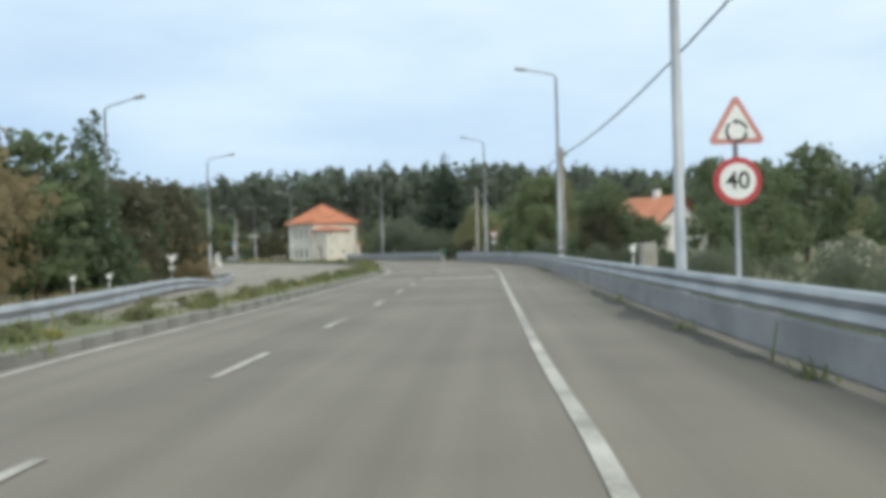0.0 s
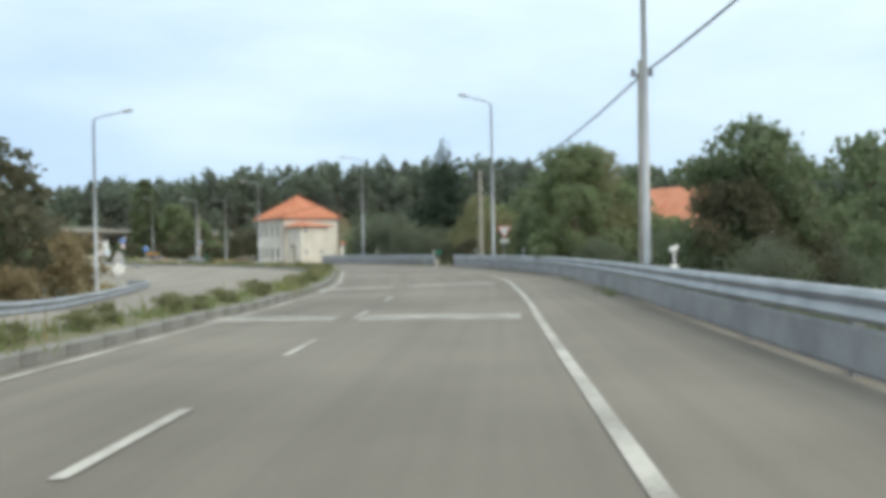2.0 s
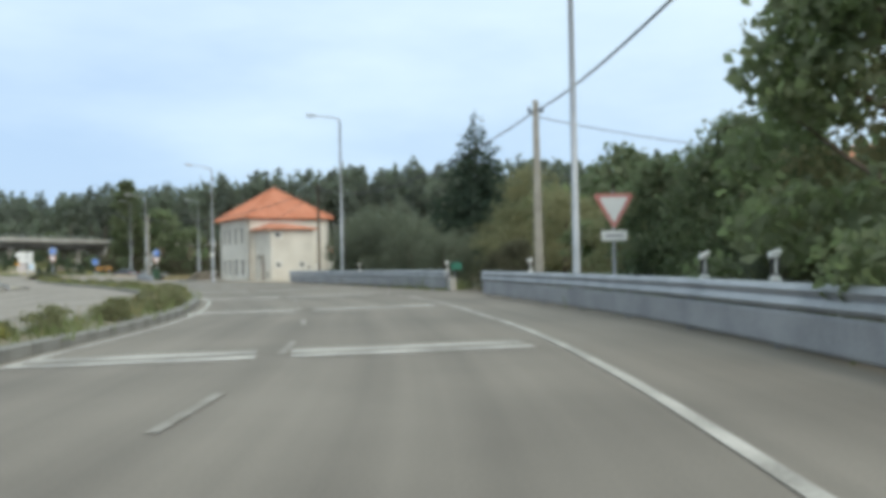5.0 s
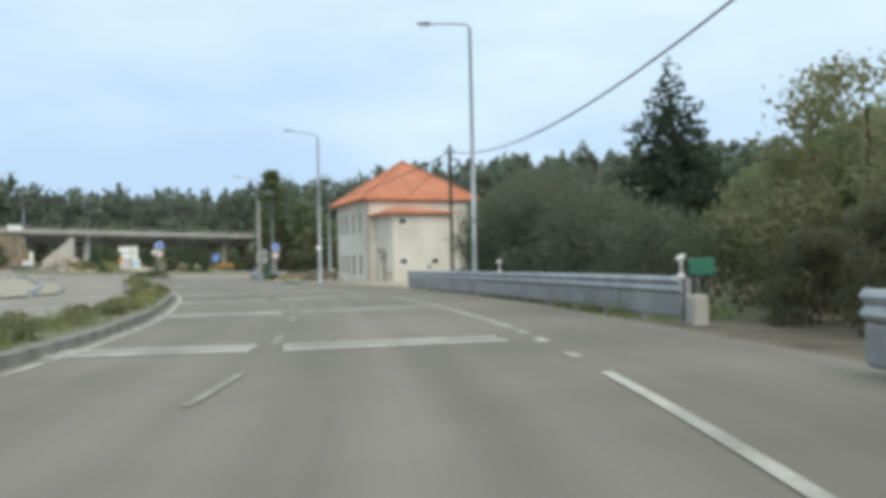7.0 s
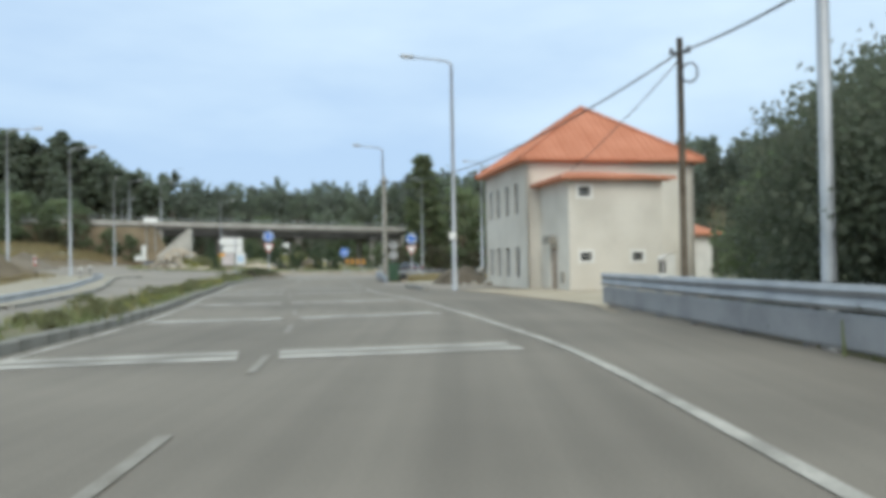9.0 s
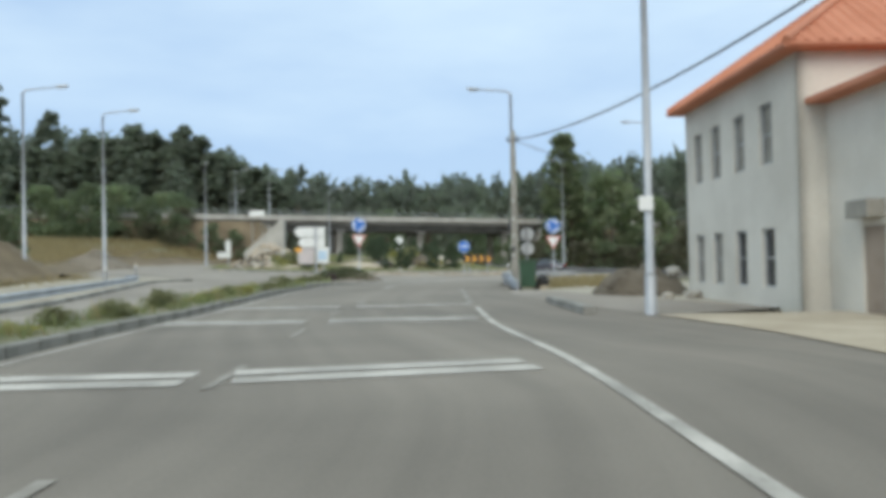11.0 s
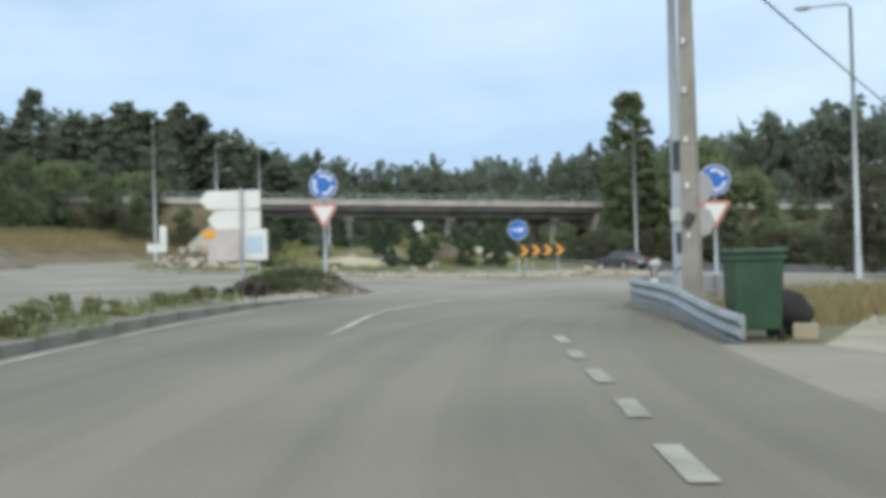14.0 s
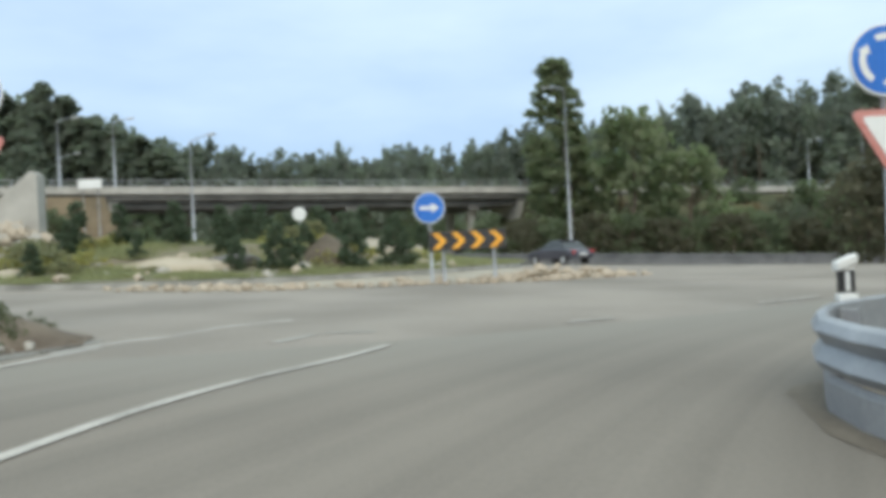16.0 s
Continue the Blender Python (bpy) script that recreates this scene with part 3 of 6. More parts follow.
# ---- kerbed median ----
med_a, med_b = offset(KERB_LINE, -0.14), offset(KERB_LINE, -1.52)
mv, mf = [], []
for i, (a, b) in enumerate(zip(med_a, med_b)):
    for k in range(5):
        x, y = a + (b - a) * k / 4
        mv.append((x, y, rise(x, y) + (0.12 + 0.07 * math.sin(math.pi * k / 4)) * (1 - 0.75 * smooth(y, 128.5, 132.5)) + 0.03 * noise.noise((x, y, 0))))
mf = [(i * 5 + k, i * 5 + k + 1, i * 5 + k + 6, i * 5 + k + 5) for i in range(len(med_a) - 1) for k in range(4)]
median = tagged(mesh_object("median", mv, mf, SOIL, True), "narrow planted median of bare soil between kerbs", "median", kind="structure")
median.data.materials.append(YARD)
for f in median.data.polygons:
    if f.center.y > 129.6:
        f.material_index = 1


# ---- crash barriers ----
BEAM = [(0.00, 0.53), (0.05, 0.55), (0.085, 0.60), (0.05, 0.65), (0.02, 0.69), (0.05, 0.73), (0.085, 0.78), (0.05, 0.84), (0.0, 0.86), (-0.015, 0.84), (-0.015, 0.55)]
PLATE = [(0.0, 0.06), (0.025, 0.10), (0.025, 0.47), (0.0, 0.51), (-0.01, 0.47), (-0.01, 0.10)]


def swept(line, profile, lift, side, sink=None):
    """A profile (out towards the road, up) drawn along a line; side 1: the road lies to its left."""
    t = np.gradient(line, axis=0)
    t /= np.linalg.norm(t, axis=1, keepdims=True)
    bm = bmesh.new()
    rows = []
    run = 0.0
    for i, ((x, y), (tx, ty)) in enumerate(zip(line, t)):
        run += float(np.hypot(*(line[i] - line[i - 1]))) if i else 0.0
        z = rise(x, y) + lift + (sink[1] * (1 - smooth(run, 0, sink[0])) if sink else 0.0)
        rows.append([bm.verts.new((x - side * ty * u, y + side * tx * u, z + v)) for u, v in profile])
    k = len(profile)
    for a, b in zip(rows, rows[1:]):
        for i in range(k):
            bm.faces.new((a[i], a[(i + 1) % k], b[(i + 1) % k], b[i])).smooth = False
    bm.faces.new(rows[0]), bm.faces.new(rows[-1])
    bmesh.ops.recalc_face_normals(bm, faces=bm.faces)
    return bm


def guardrail(pts, side, label, plate=True, lift=0.0, scale=1.0, every=2.0, sink=None, mat=None, low=None):
    line = resample(pts, 0.5)
    o = thing("guardrail", label, "guardrail")
    part("beam", swept(line, [(u * scale, v * scale) for u, v in BEAM], lift, side, sink), mat or GALV, o)
    if plate:
        part("lower_plate", swept(line, [(u * scale, v * scale) for u, v in PLATE], lift, side, sink), low or GALV_DARK, o, "dull grey lower protection plate")
    t = np.gradient(line, axis=0)
    for i in range(int(sink[0] / 0.5) if sink else 0, len(line), max(1, int(every / 0.5))):
        x, y = line[i] - 0.11 * side * np.array([-t[i][1], t[i][0]]) / np.linalg.norm(t[i])
        bm = slab(bmesh.new(), -0.05, 0.05, -0.06, 0.06, -0.5, 0.82 * scale)
        p = part("post", bm, GALV_DARK, o)
        p.matrix_basis = pose(x, y, rise(x, y) + lift, 0, 0, math.degrees(math.atan2(t[i][1], t[i][0])))
    return line


B1 = [tuple(p) for p in offset(RL, 2.5) if -40 < p[1] < 77.5][::6] + [(1.29, 78.1)]
guardrail(B1, 1, "long grey galvanised crash barrier with a lower plate", every=3.0)
B2 = [(-0.35, 84.8), (-2.9, 90.0), (-5.2, 94.2), (-8.3, 99.5), (-10.2, 102.7), (-13.1, 107.9)]
guardrail(B2, 1, "grey galvanised crash barrier ending at the house forecourt")
RAIL_LEFT = [(-7.2, -30), (-7.3, -8), (-8.0, 14.6), (-10.0, 29), (-12.6, 43), (-15.8, 57.0), (-18.3, 68.0), (-19.5, 73.3), (-20.3, 75.0), (-21.8, 75.9)]
guardrail(RAIL_LEFT, -1, "pale galvanised crash barrier curling back at its end", False, -0.70, 1.4)
VERGE = resample([(-30.0, 103.0), (-34.5, 108.6), (-39.0, 113.7), (-44.2, 118.6), (-48.4, 122.5), (-50.6, 124.6), (-51.6, 126.2), (-51.9, 128.0)], 0.8)
strip("verge", offset(VERGE, -5.0), offset(VERGE, -0.2), 0.11, YARD, "pale dusty paved verge behind a low kerb", "pavement", 4)
tagged(part("verge_kerb", swept(VERGE, [(0.0, -0.05), (0.0, 0.13), (-0.2, 0.14), (-0.2, -0.05)], 0.0, -1), KERB), "low grey kerb along the far verge", "kerb", kind="structure")
guardrail([tuple(p) for p in offset(VERGE, -1.3)[0:22:3]] + [(-51.9, 124.6), (-53.3, 125.0)], -1, "galvanised crash barrier along the far verge", False, -0.5)
guardrail([(-32.5, 129.3), (-33.75, 130.9), (-35.25, 132.9), (-36.5, 134.5), (-36.78, 135.4), (-36.68, 136.3), (-35.9, 137.8), (-34.9, 138.8)], 1, "curved grey crash barrier round the corner verge, sunk at its end", True, -0.28, sink=(4.0, -0.24))
guardrail([(-93.0, 166.0), (-84.0, 174.5), (-75.0, 178.5), (-64.6, 182.6), (-53.6, 189.4), (-42.9, 196.0), (-28.0, 202.0), (0.0, 208.0), (40.0, 212.0)], -1, "dark grey crash barrier on the far side of the roundabout", True, 0.0, 1.02, 4.0, mat=GALV_FAR, low=GALV_FAR)


def delineator(x, y, z, rz, h=0.42, cat_label="white marker post with a black face and white stripe"):
    o = thing("marker_post", cat_label, "marker post", (x, y, z), rz, "marker posts on the barriers")
    part("body", slab(bmesh.new(), -0.055, 0.055, -0.02, 0.02, 0, h, bevel=0.008), WHITE, o)
    part("band", slab(bmesh.new(), -0.058, 0.058, -0.024, 0.024, h * 0.22, h * 0.92), SIGN_BLACK, o, "black band")
    part("stripe", slab(bmesh.new(), -0.016, 0.016, -0.028, 0.028, h * 0.27, h * 0.87), SIGN_WHITE, o, "white reflector stripe")
    bm = slab(bmesh.new(), -0.085, 0.085, -0.045, 0.045, h, h + 0.08, bevel=0.02)
    for v in bm.verts:
        v.co.z += 0.35 * v.co.x
    part("head", bm, WHITE, o)
    part("foot", slab(bmesh.new(), -0.075, 0.075, -0.04, 0.04, -0.02, 0.04, bevel=0.01), WHITE, o)
    return o


for x, y, rz in ((5.04, 34.4, 0), (5.3, 60.5, 5), (4.9, 62.5, 10), (2.75, 74.0, 12), (-0.35, 85.2, 25), (-5.9, 95.3, 28), (-10.6, 103.2, 30), (-35.5, 133.35, 35)):
    delineator(x, y, (0.57 if x < -30 else 0.85) + rise(x, y), rz, 0.33)
delineator(-36.74, 136.3, 0.57 + rise(-36.8, 136.6), 35, 0.24)
for x, y in ((-52.5, 123.4), (-57.5, 128.2), (-20.0, 60.5)):
    delineator(x, y, land(x, y), 50, 0.8)
for x, y in ((-10.1, 21.7), (-9.9, 23.6)):
    delineator(x, y, land(x, y), 10, 0.85)
delineator(4.66, 19.7, land(4.66, 19.7), 0, 1.18 - land(4.66, 19.7))


# ---- lamps, poles and cables ----
def lamp_post(x, y, tip, h, z0=None, label="tall galvanised street lamp with a curved arm"):
    """tip: where the lantern hangs, as (dx, dy) from the post's foot."""
    z0 = land(x, y) if z0 is None else z0
    o = thing("street_lamp", label, "street lamp", (x, y, z0), 0, "street lamps along the road")
    part("post", tube(bmesh.new(), [(0, 0, 0), (0, 0, h * 0.5), (0, 0, h)], (0.10, 0.08, 0.05), 12), LAMP_STEEL, o)
    part("base", tube(bmesh.new(), [(0, 0, 0), (0, 0, 0.9), (0, 0, 0.95)], (0.12, 0.12, 0.10), 12), LAMP_STEEL, o)
    dx, dy = tip
    part("arm", tube(bmesh.new(), [(0, 0, h - 0.02), (dx * 0.06, dy * 0.06, h + 0.13), (dx * 0.3, dy * 0.3, h + 0.24), (dx, dy, h + 0.42)], (0.05, 0.045, 0.04, 0.035), 8), LAMP_STEEL, o)
    a = math.degrees(math.atan2(dy, dx))
    bm = slab(bmesh.new(), -0.1, 0.5, -0.13, 0.13, -0.06, 0.06, bevel=0.045)
    lantern = part("lantern", bm, SIGN_GREY, o, "grey lantern head")
    lantern.matrix_basis = pose(dx, dy, h + 0.43, 0, -8, a)
    part("lens", slab(bmesh.new(), 0.05, 0.42, -0.09, 0.09, -0.085, -0.05, bevel=0.015), WHITE, lantern, "pale glass lens")
    return o


LAMPS = [(5.68, 38.9, (-1.5, 0.0), 9.55), (4.0, 13.5, (-1.5, 0.0), 9.9), (3.75, 70.3, (-1.6, -0.9), 10.5), (-7.55, 98.9, (-1.7, 0.3), 10.3), (-22.4, 118.0, (-1.6, -0.6), 9.8),
         (-34.66, 132.5, (-1.6, -0.3), 8.7), (-35.3, 149.8, (-1.5, 0.5), 9.6), (-16.7, 39.8, (1.9, -0.8), 8.65 - land(-16.7, 39.8)), (-18.5, 63.2, (1.8, -0.3), 8.7 - land(-18.5, 63.2)), (-56.3, 125.6, (0.5, 1.3), 9.0),
         (-58.5, 122.4, (1.0, 1.4), 9.9), (-81.0, 150.7, (1.3, -0.8), 9.5), (-60.6, 185.9, (-1.5, 0.2), 13.4), (-104, 172, (1.2, 0.8), 9.0), (-79.4, 166.1, (1.4, 0.4), 8.4), (-28.0, 205.0, (-1.4, -0.3), 11.0)]
for x, y, tip, h in LAMPS:
    lamp_post(x, y, tip, h)


def pole(x, y, top, mat, label, w=0.16, wood=False):
    z0 = land(x, y)
    o = thing("utility_pole", label, "utility pole", (x, y, z0), 0, "utility poles")
    h = top - z0
    bm = bmesh.new()
    if wood:
        tube(bm, [(0, 0, 0), (0, 0, h)], (w * 0.75, w * 0.55), 12)
    else:
        slab(bm, -w, w, -w * 0.75, w * 0.75, 0, h, bevel=0.03)
        for v in bm.verts:
            k = 1 - 0.42 * v.co.z / h
            v.co.x *= k
            v.co.y *= k
    part("shaft", bm, mat, o)
    part("bracket", slab(bmesh.new(), -0.3, 0.3, -0.03, 0.03, h - 0.45, h - 0.38, bevel=0.01), DARK_METAL, o, "dark steel bracket")
    for k in (-0.24, 0.24):
        part("insulator", tube(bmesh.new(), [(k, 0, h - 0.4), (k, 0, h - 0.32), (k, 0, h - 0.24)], (0.045, 0.06, 0.03), 8), DARK_METAL, o)
    return o


pole(6.2, 41.25, 6.35, POLE_CONCRETE, "tall tapered concrete utility pole behind the barrier", 0.17)
pole(3.35, 79.0, 7.1, POLE_CONCRETE, "tapered concrete utility pole by the driveway", 0.17)
pole(-11.55, 110.95, 7.6, BARK, "weathered wooden utility pole with a coil of cable", 0.16, True)
p4 = pole(-34.1, 131.7, 6.9, POLE_CONCRETE, "thick pale concrete utility pole behind the corner barrier", 0.15)
for dz_ in (1.45, 2.25, 3.0, 3.8, 4.6):
    part("bolt_hole", slab(bmesh.new(), -0.025, 0.025, -0.135, -0.10, dz_, dz_ + 0.09), SIGN_WHITE, p4, "pale bolt plate")
mb = part("junction_box", slab(bmesh.new(), -0.07, 0.07, -0.17, -0.10, -0.11, 0.11, bevel=0.01), DARK_METAL, p4, "black junction box")
mb.matrix_basis = pose(0.03, -0.02, 1.75, 0, 30, 0)
part("clamp_box", slab(bmesh.new(), -0.26, -0.13, -0.06, 0.06, 2.55, 3.05, bevel=0.01), DARK_METAL, p4, "dark clamp box")
part("clamp_box", slab(bmesh.new(), -0.24, -0.13, -0.05, 0.05, 1.2, 1.55, bevel=0.01), DARK_METAL, p4, "dark clamp box")
pole(6.9, 1.0, 9.6, POLE_CONCRETE, "tapered concrete utility pole behind the barrier", 0.17)
pole(-8.0, 176.0, 7.5, POLE_CONCRETE, "distant concrete utility pole", 0.17)
pole(-26.5, 196.0, 9.0, POLE_CONCRETE, "distant concrete utility pole", 0.17)
bm = bmesh.new()
ringpts = [(-11.55 + 0.28 + 0.22 * math.cos(a), 110.85, 6.55 + 0.28 * math.sin(a)) for a in np.linspace(0, 2 * math.pi, 20)]
tagged(part("cable_coil", tube(bm, ringpts, 0.03, 6), CABLE), "black coil of spare cable hanging on the wooden pole", "cable")


def cable(a, b, sag, r=0.028):
    a, b = Vector(a), Vector(b)
    pts = [a.lerp(b, u) - Vector((0, 0, sag * 4 * u * (1 - u))) for u in np.linspace(0, 1, 24)]
    tagged(part("overhead_cable", tube(bmesh.new(), pts, r, 6), CABLE), "black overhead cable slung between utility poles", "cable", "overhead cables")


cable((6.9, 1.0, 9.3), (6.2, 41.25, 5.95), 1.15)
cable((6.2, 41.25, 5.95), (3.35, 79.0, 6.7), 0.95)
cable((3.35, 79.0, 6.7), (-11.55, 110.95, 7.2), 1.4)
cable((-11.55, 110.95, 7.2), (-34.05, 131.75, 6.5), 1.05)
cable((-34.1, 131.7, 6.5), (-32.0, 171.0, 3.5), 0.3, 0.02)
cable((3.35, 79.0, 6.5), (21.0, 86.0, 5.5), 0.5, 0.018)
cable((-11.55, 110.95, 7.0), (-18.2, 121.4, 5.25), 0.15, 0.018)


# ---- houses ----
def wall_panel(bm, x0, y0, x1, y1, z0, z1, thick, openings):
    """An upright wall from (x0, y0) to (x1, y1), its outer face on that line, with rectangular openings (along0, along1, z0, z1)."""
    d = Vector((x1 - x0, y1 - y0, 0))
    length = d.length
    d.normalize()
    m = Matrix.Translation((x0, y0, 0)) @ Matrix(((d.x, -d.y, 0, 0), (d.y, d.x, 0, 0), (0, 0, 1, 0), (0, 0, 0, 1)))
    us = sorted({0.0, length, *[v for o in openings for v in o[:2]]})
    zs = sorted({z0, z1, *[v for o in openings for v in o[2:]]})
    made = {}

    def at(u, y, z):
        k = (round(u, 4), y, round(z, 4))
        if k not in made:
            made[k] = bm.verts.new(m @ Vector((u, y, z)))
        return made[k]

    def solid(i, j):
        if not (0 <= i < len(us) - 1 and 0 <= j < len(zs) - 1):
            return False
        u, z = (us[i] + us[i + 1]) / 2, (zs[j] + zs[j + 1]) / 2
        return not any(o[0] < u < o[1] and o[2] < z < o[3] for o in openings)

    for i in range(len(us) - 1):
        for j in range(len(zs) - 1):
            if not solid(i, j):
                continue
            u0, u1, w0, w1 = us[i], us[i + 1], zs[j], zs[j + 1]
            for y in (0.0, thick):
                bm.faces.new((at(u0, y, w0), at(u1, y, w0), at(u1, y, w1), at(u0, y, w1)))
            for ok, p, q in ((solid(i - 1, j), (u0, w0), (u0, w1)), (solid(i + 1, j), (u1, w0), (u1, w1)), (solid(i, j - 1), (u0, w0), (u1, w0)), (solid(i, j + 1), (u0, w1), (u1, w1))):
                if not ok:
                    bm.faces.new((at(p[0], 0.0, p[1]), at(q[0], 0.0, q[1]), at(q[0], thick, q[1]), at(p[0], thick, p[1])))
    bmesh.ops.recalc_face_normals(bm, faces=bm.faces)
    return m


def window(parent, m, o, surround, proud=0.03, name="window", shutter=False):
    """A framed pane in an opening (along0, along1, z0, z1) of a wall with local frame m."""
    u0, u1, z0, z1 = o
    bm = bmesh.new()
    s = surround
    if s:
        for a in ((u0 - s, u1 + s, z1, z1 + s), (u0 - s, u1 + s, z0 - s, z0), (u0 - s, u0, z0, z1), (u1, u1 + s, z0, z1)):
            slab(bm, a[0], a[1], -proud, 0.12, a[2], a[3], m)
    else:
        for a in ((u0, u1, z1 - 0.05, z1), (u0, u1, z0, z0 + 0.05), (u0, u0 + 0.05, z0 + 0.05, z1 - 0.05), (u1 - 0.05, u1, z0 + 0.05, z1 - 0.05)):
            slab(bm, a[0], a[1], 0.06, 0.12, a[2], a[3], m)
    fr = part(name, bm, WHITE if s else SIGN_GREY, parent, "window with a white surround" if s else "narrow dark window")
    part("pane", slab(bmesh.new(), u0 + 0.001, u1 - 0.001, 0.13, 0.15, z0 + 0.001, z1 - 0.001, m), SHUTTER if shutter else GLASS, fr, "closed grey shutter" if shutter else "dark glass pane")
    bar = slab(bmesh.new(), u0, u1, 0.10, 0.128, (z0 + z1) / 2 - 0.02, (z0 + z1) / 2 + 0.02, m)
    part("glazing_bar", bar, SIGN_GREY, fr)
    return fr


def roof_faces(bm, corners, apexes, thick=0.12):
    """A hipped roof over four corners (in turn) to one or two ridge points, with a soffit."""
    c = [bm.verts.new(p) for p in corners]
    s = [bm.verts.new(Vector(p) - Vector((0, 0, thick))) for p in corners]
    r = [bm.verts.new(p) for p in apexes]
    if len(r) == 1:
        for i in range(4):
            bm.faces.new((c[i], c[(i + 1) % 4], r[0]))
    else:
        bm.faces.new((c[0], c[1], r[1], r[0])), bm.faces.new((c[1], c[2], r[1])), bm.faces.new((c[2], c[3], r[0], r[1])), bm.faces.new((c[3], c[0], r[0]))
    for i in range(4):
        bm.faces.new((s[i], s[(i + 1) % 4], c[(i + 1) % 4], c[i]))
    bm.faces.new(s[::-1])
    bmesh.ops.recalc_face_normals(bm, faces=bm.faces)
    return bm


def tile_courses(parent, corners, apex, name="roof_tiling", step=0.42):
    """Overlapping rows of half-round tiles on the slopes of a hipped roof: ribs running up the slope."""
    bm = bmesh.new()
    apex = Vector(apex)
    for i in range(4):
        a, b = Vector(corners[i]), Vector(corners[(i + 1) % 4])
        n = max(2, int((b - a).length / 0.30))
        mid = (a + b) / 2
        nor = (b - a).cross(apex - a).normalized()
        for k in range(n):
            u = (k + 0.5) / n
            foot = a.lerp(b, u)
            w = 1 - abs(2 * u - 1)
            top = foot.lerp(apex + (foot - mid) * 0.0, 1.0)
            rise_dir = (apex - mid)
            head = foot + rise_dir * w
            side = (b - a).normalized() * 0.085
            v = [bm.verts.new(p) for p in (foot - side, foot + nor * 0.05, foot + side, head + side * 0.6, head + nor * 0.05, head - side * 0.6)]
            bm.faces.new((v[0], v[1], v[4], v[5])), bm.faces.new((v[1], v[2], v[3], v[4])), bm.faces.new((v[0], v[2], v[1]))
    for v in bm.verts:
        v.co.z += 0.004
    o = part(name, bm, TILE, parent, "ribs of half-round clay tiles")
    o["kind"] = "stuff"
    return o


HA = math.degrees(math.atan2(0.618, 0.786))
house = thing("house", "two-storey rendered house with a hipped orange tile roof", "house", (-19.95, 119.66, 0), HA)
Z0, ZE = -0.45, 5.62
left_open = [(u - 0.35, u + 0.35, za, zb) for u in (1.65, 3.25, 4.85, 6.25) for za, zb in ((0.45, 1.85), (3.35, 4.8))]
bm = bmesh.new()
wall_panel(bm, 0.4, 0.4, 8.4, 0.4, Z0, ZE, 0.25, [(6.5, 7.05, Z0, 1.45)])
part("wall", bm, WALL, house, "pale grey-beige rendered wall")
bm = bmesh.new()
m_side = wall_panel(bm, 0.4, 7.7, 0.4, 0.4, Z0, ZE, 0.25, [(7.3 - b, 7.3 - a, c, d) for a, b, c, d in left_open])
part("wall", bm, WALL, house, "pale grey-beige rendered wall")
bm = bmesh.new()
wall_panel(bm, 8.4, 0.4, 8.4, 7.7, Z0, ZE, 0.25, [])
part("wall", bm, WALL, house, "pale grey-beige rendered wall")
bm = bmesh.new()
wall_panel(bm, 8.4, 7.7, 0.4, 7.7, Z0, ZE, 0.25, [])
part("wall", bm, WALL, house, "pale grey-beige rendered wall")
for a, b, c, d in left_open:
    window(house, m_side, (7.3 - b, 7.3 - a, c, d), 0, shutter=c > 2 or a > 4)
part("door", slab(bmesh.new(), 6.9, 7.45, 0.42, 0.48, Z0, 1.44, bevel=0.01), WHITE, house, "small white door")
roof_c = [(0.0, 0.0, ZE + 0.1), (8.75, 0.0, ZE + 0.1), (8.75, 8.1, ZE + 0.1), (0.0, 8.1, ZE + 0.1)]
roof = part("roof", roof_faces(bmesh.new(), roof_c, [(4.4, 4.05, 8.75)]), TILE, house, "orange clay tile hipped roof")
tile_courses(roof, roof_c, (4.4, 4.05, 8.75))
for c in roof_c:
    part("hip_cap", tube(bmesh.new(), [Vector(c) + Vector((0, 0, 0.03)), (4.4, 4.05, 8.79)], (0.09, 0.09), 8), TILE, roof)
for a, b in zip(roof_c, roof_c[1:] + roof_c[:1]):
    part("gutter", tube(bmesh.new(), [Vector(a) - Vector((0, 0, 0.07)), Vector(b) - Vector((0, 0, 0.07))], 0.06, 8), TILE, roof, "reddish eaves gutter")
# front annex
AX0, AX1, AY, AZE = 1.0, 5.0, -3.18, 4.55
bm = bmesh.new()
front_open = [(0.42, 0.92, 3.78, 4.14), (0.46, 0.94, 1.19, 1.51), (2.67, 3.13, 1.17, 1.49)]
m_annex = wall_panel(bm, AX0, AY, AX1, AY, Z0 - 0.2, AZE, 0.25, front_open)
annex = part("annex", bm, WALL, house, "square rendered front annex")
bm = bmesh.new()
wall_panel(bm, AX0, 0.4, AX0, AY + 0.25, Z0, AZE, 0.25, [(1.3, 2.1, Z0, 1.75)])
part("side_wall", bm, WALL, annex)
part("door", slab(bmesh.new(), AX0 + 0.06, AX0 + 0.11, 0.4 - 2.1, 0.4 - 1.3, Z0, 1.75), DOOR_BROWN, annex, "faded brown wooden side door")
part("meter_box", slab(bmesh.new(), AX0 - 0.08, AX0 - 0.001, 0.4 - 3.0, 0.4 - 2.65, 0.3, 0.75, bevel=0.01), SHUTTER, annex, "small grey meter box")
bm = bmesh.new()
wall_panel(bm, AX1, AY + 0.25, AX1, 0.4, Z0, AZE, 0.25, [])
part("side_wall", bm, WALL, annex)
for o in front_open:
    window(annex, m_annex, o, 0.11)
bm = bmesh.new()
ax_c = [(AX0 - 0.45, AY - 0.45, AZE), (AX1 + 0.45, AY - 0.45, AZE), (AX1 + 0.45, 0.39, AZE + 0.02), (AX0 - 0.45, 0.39, AZE + 0.02)]
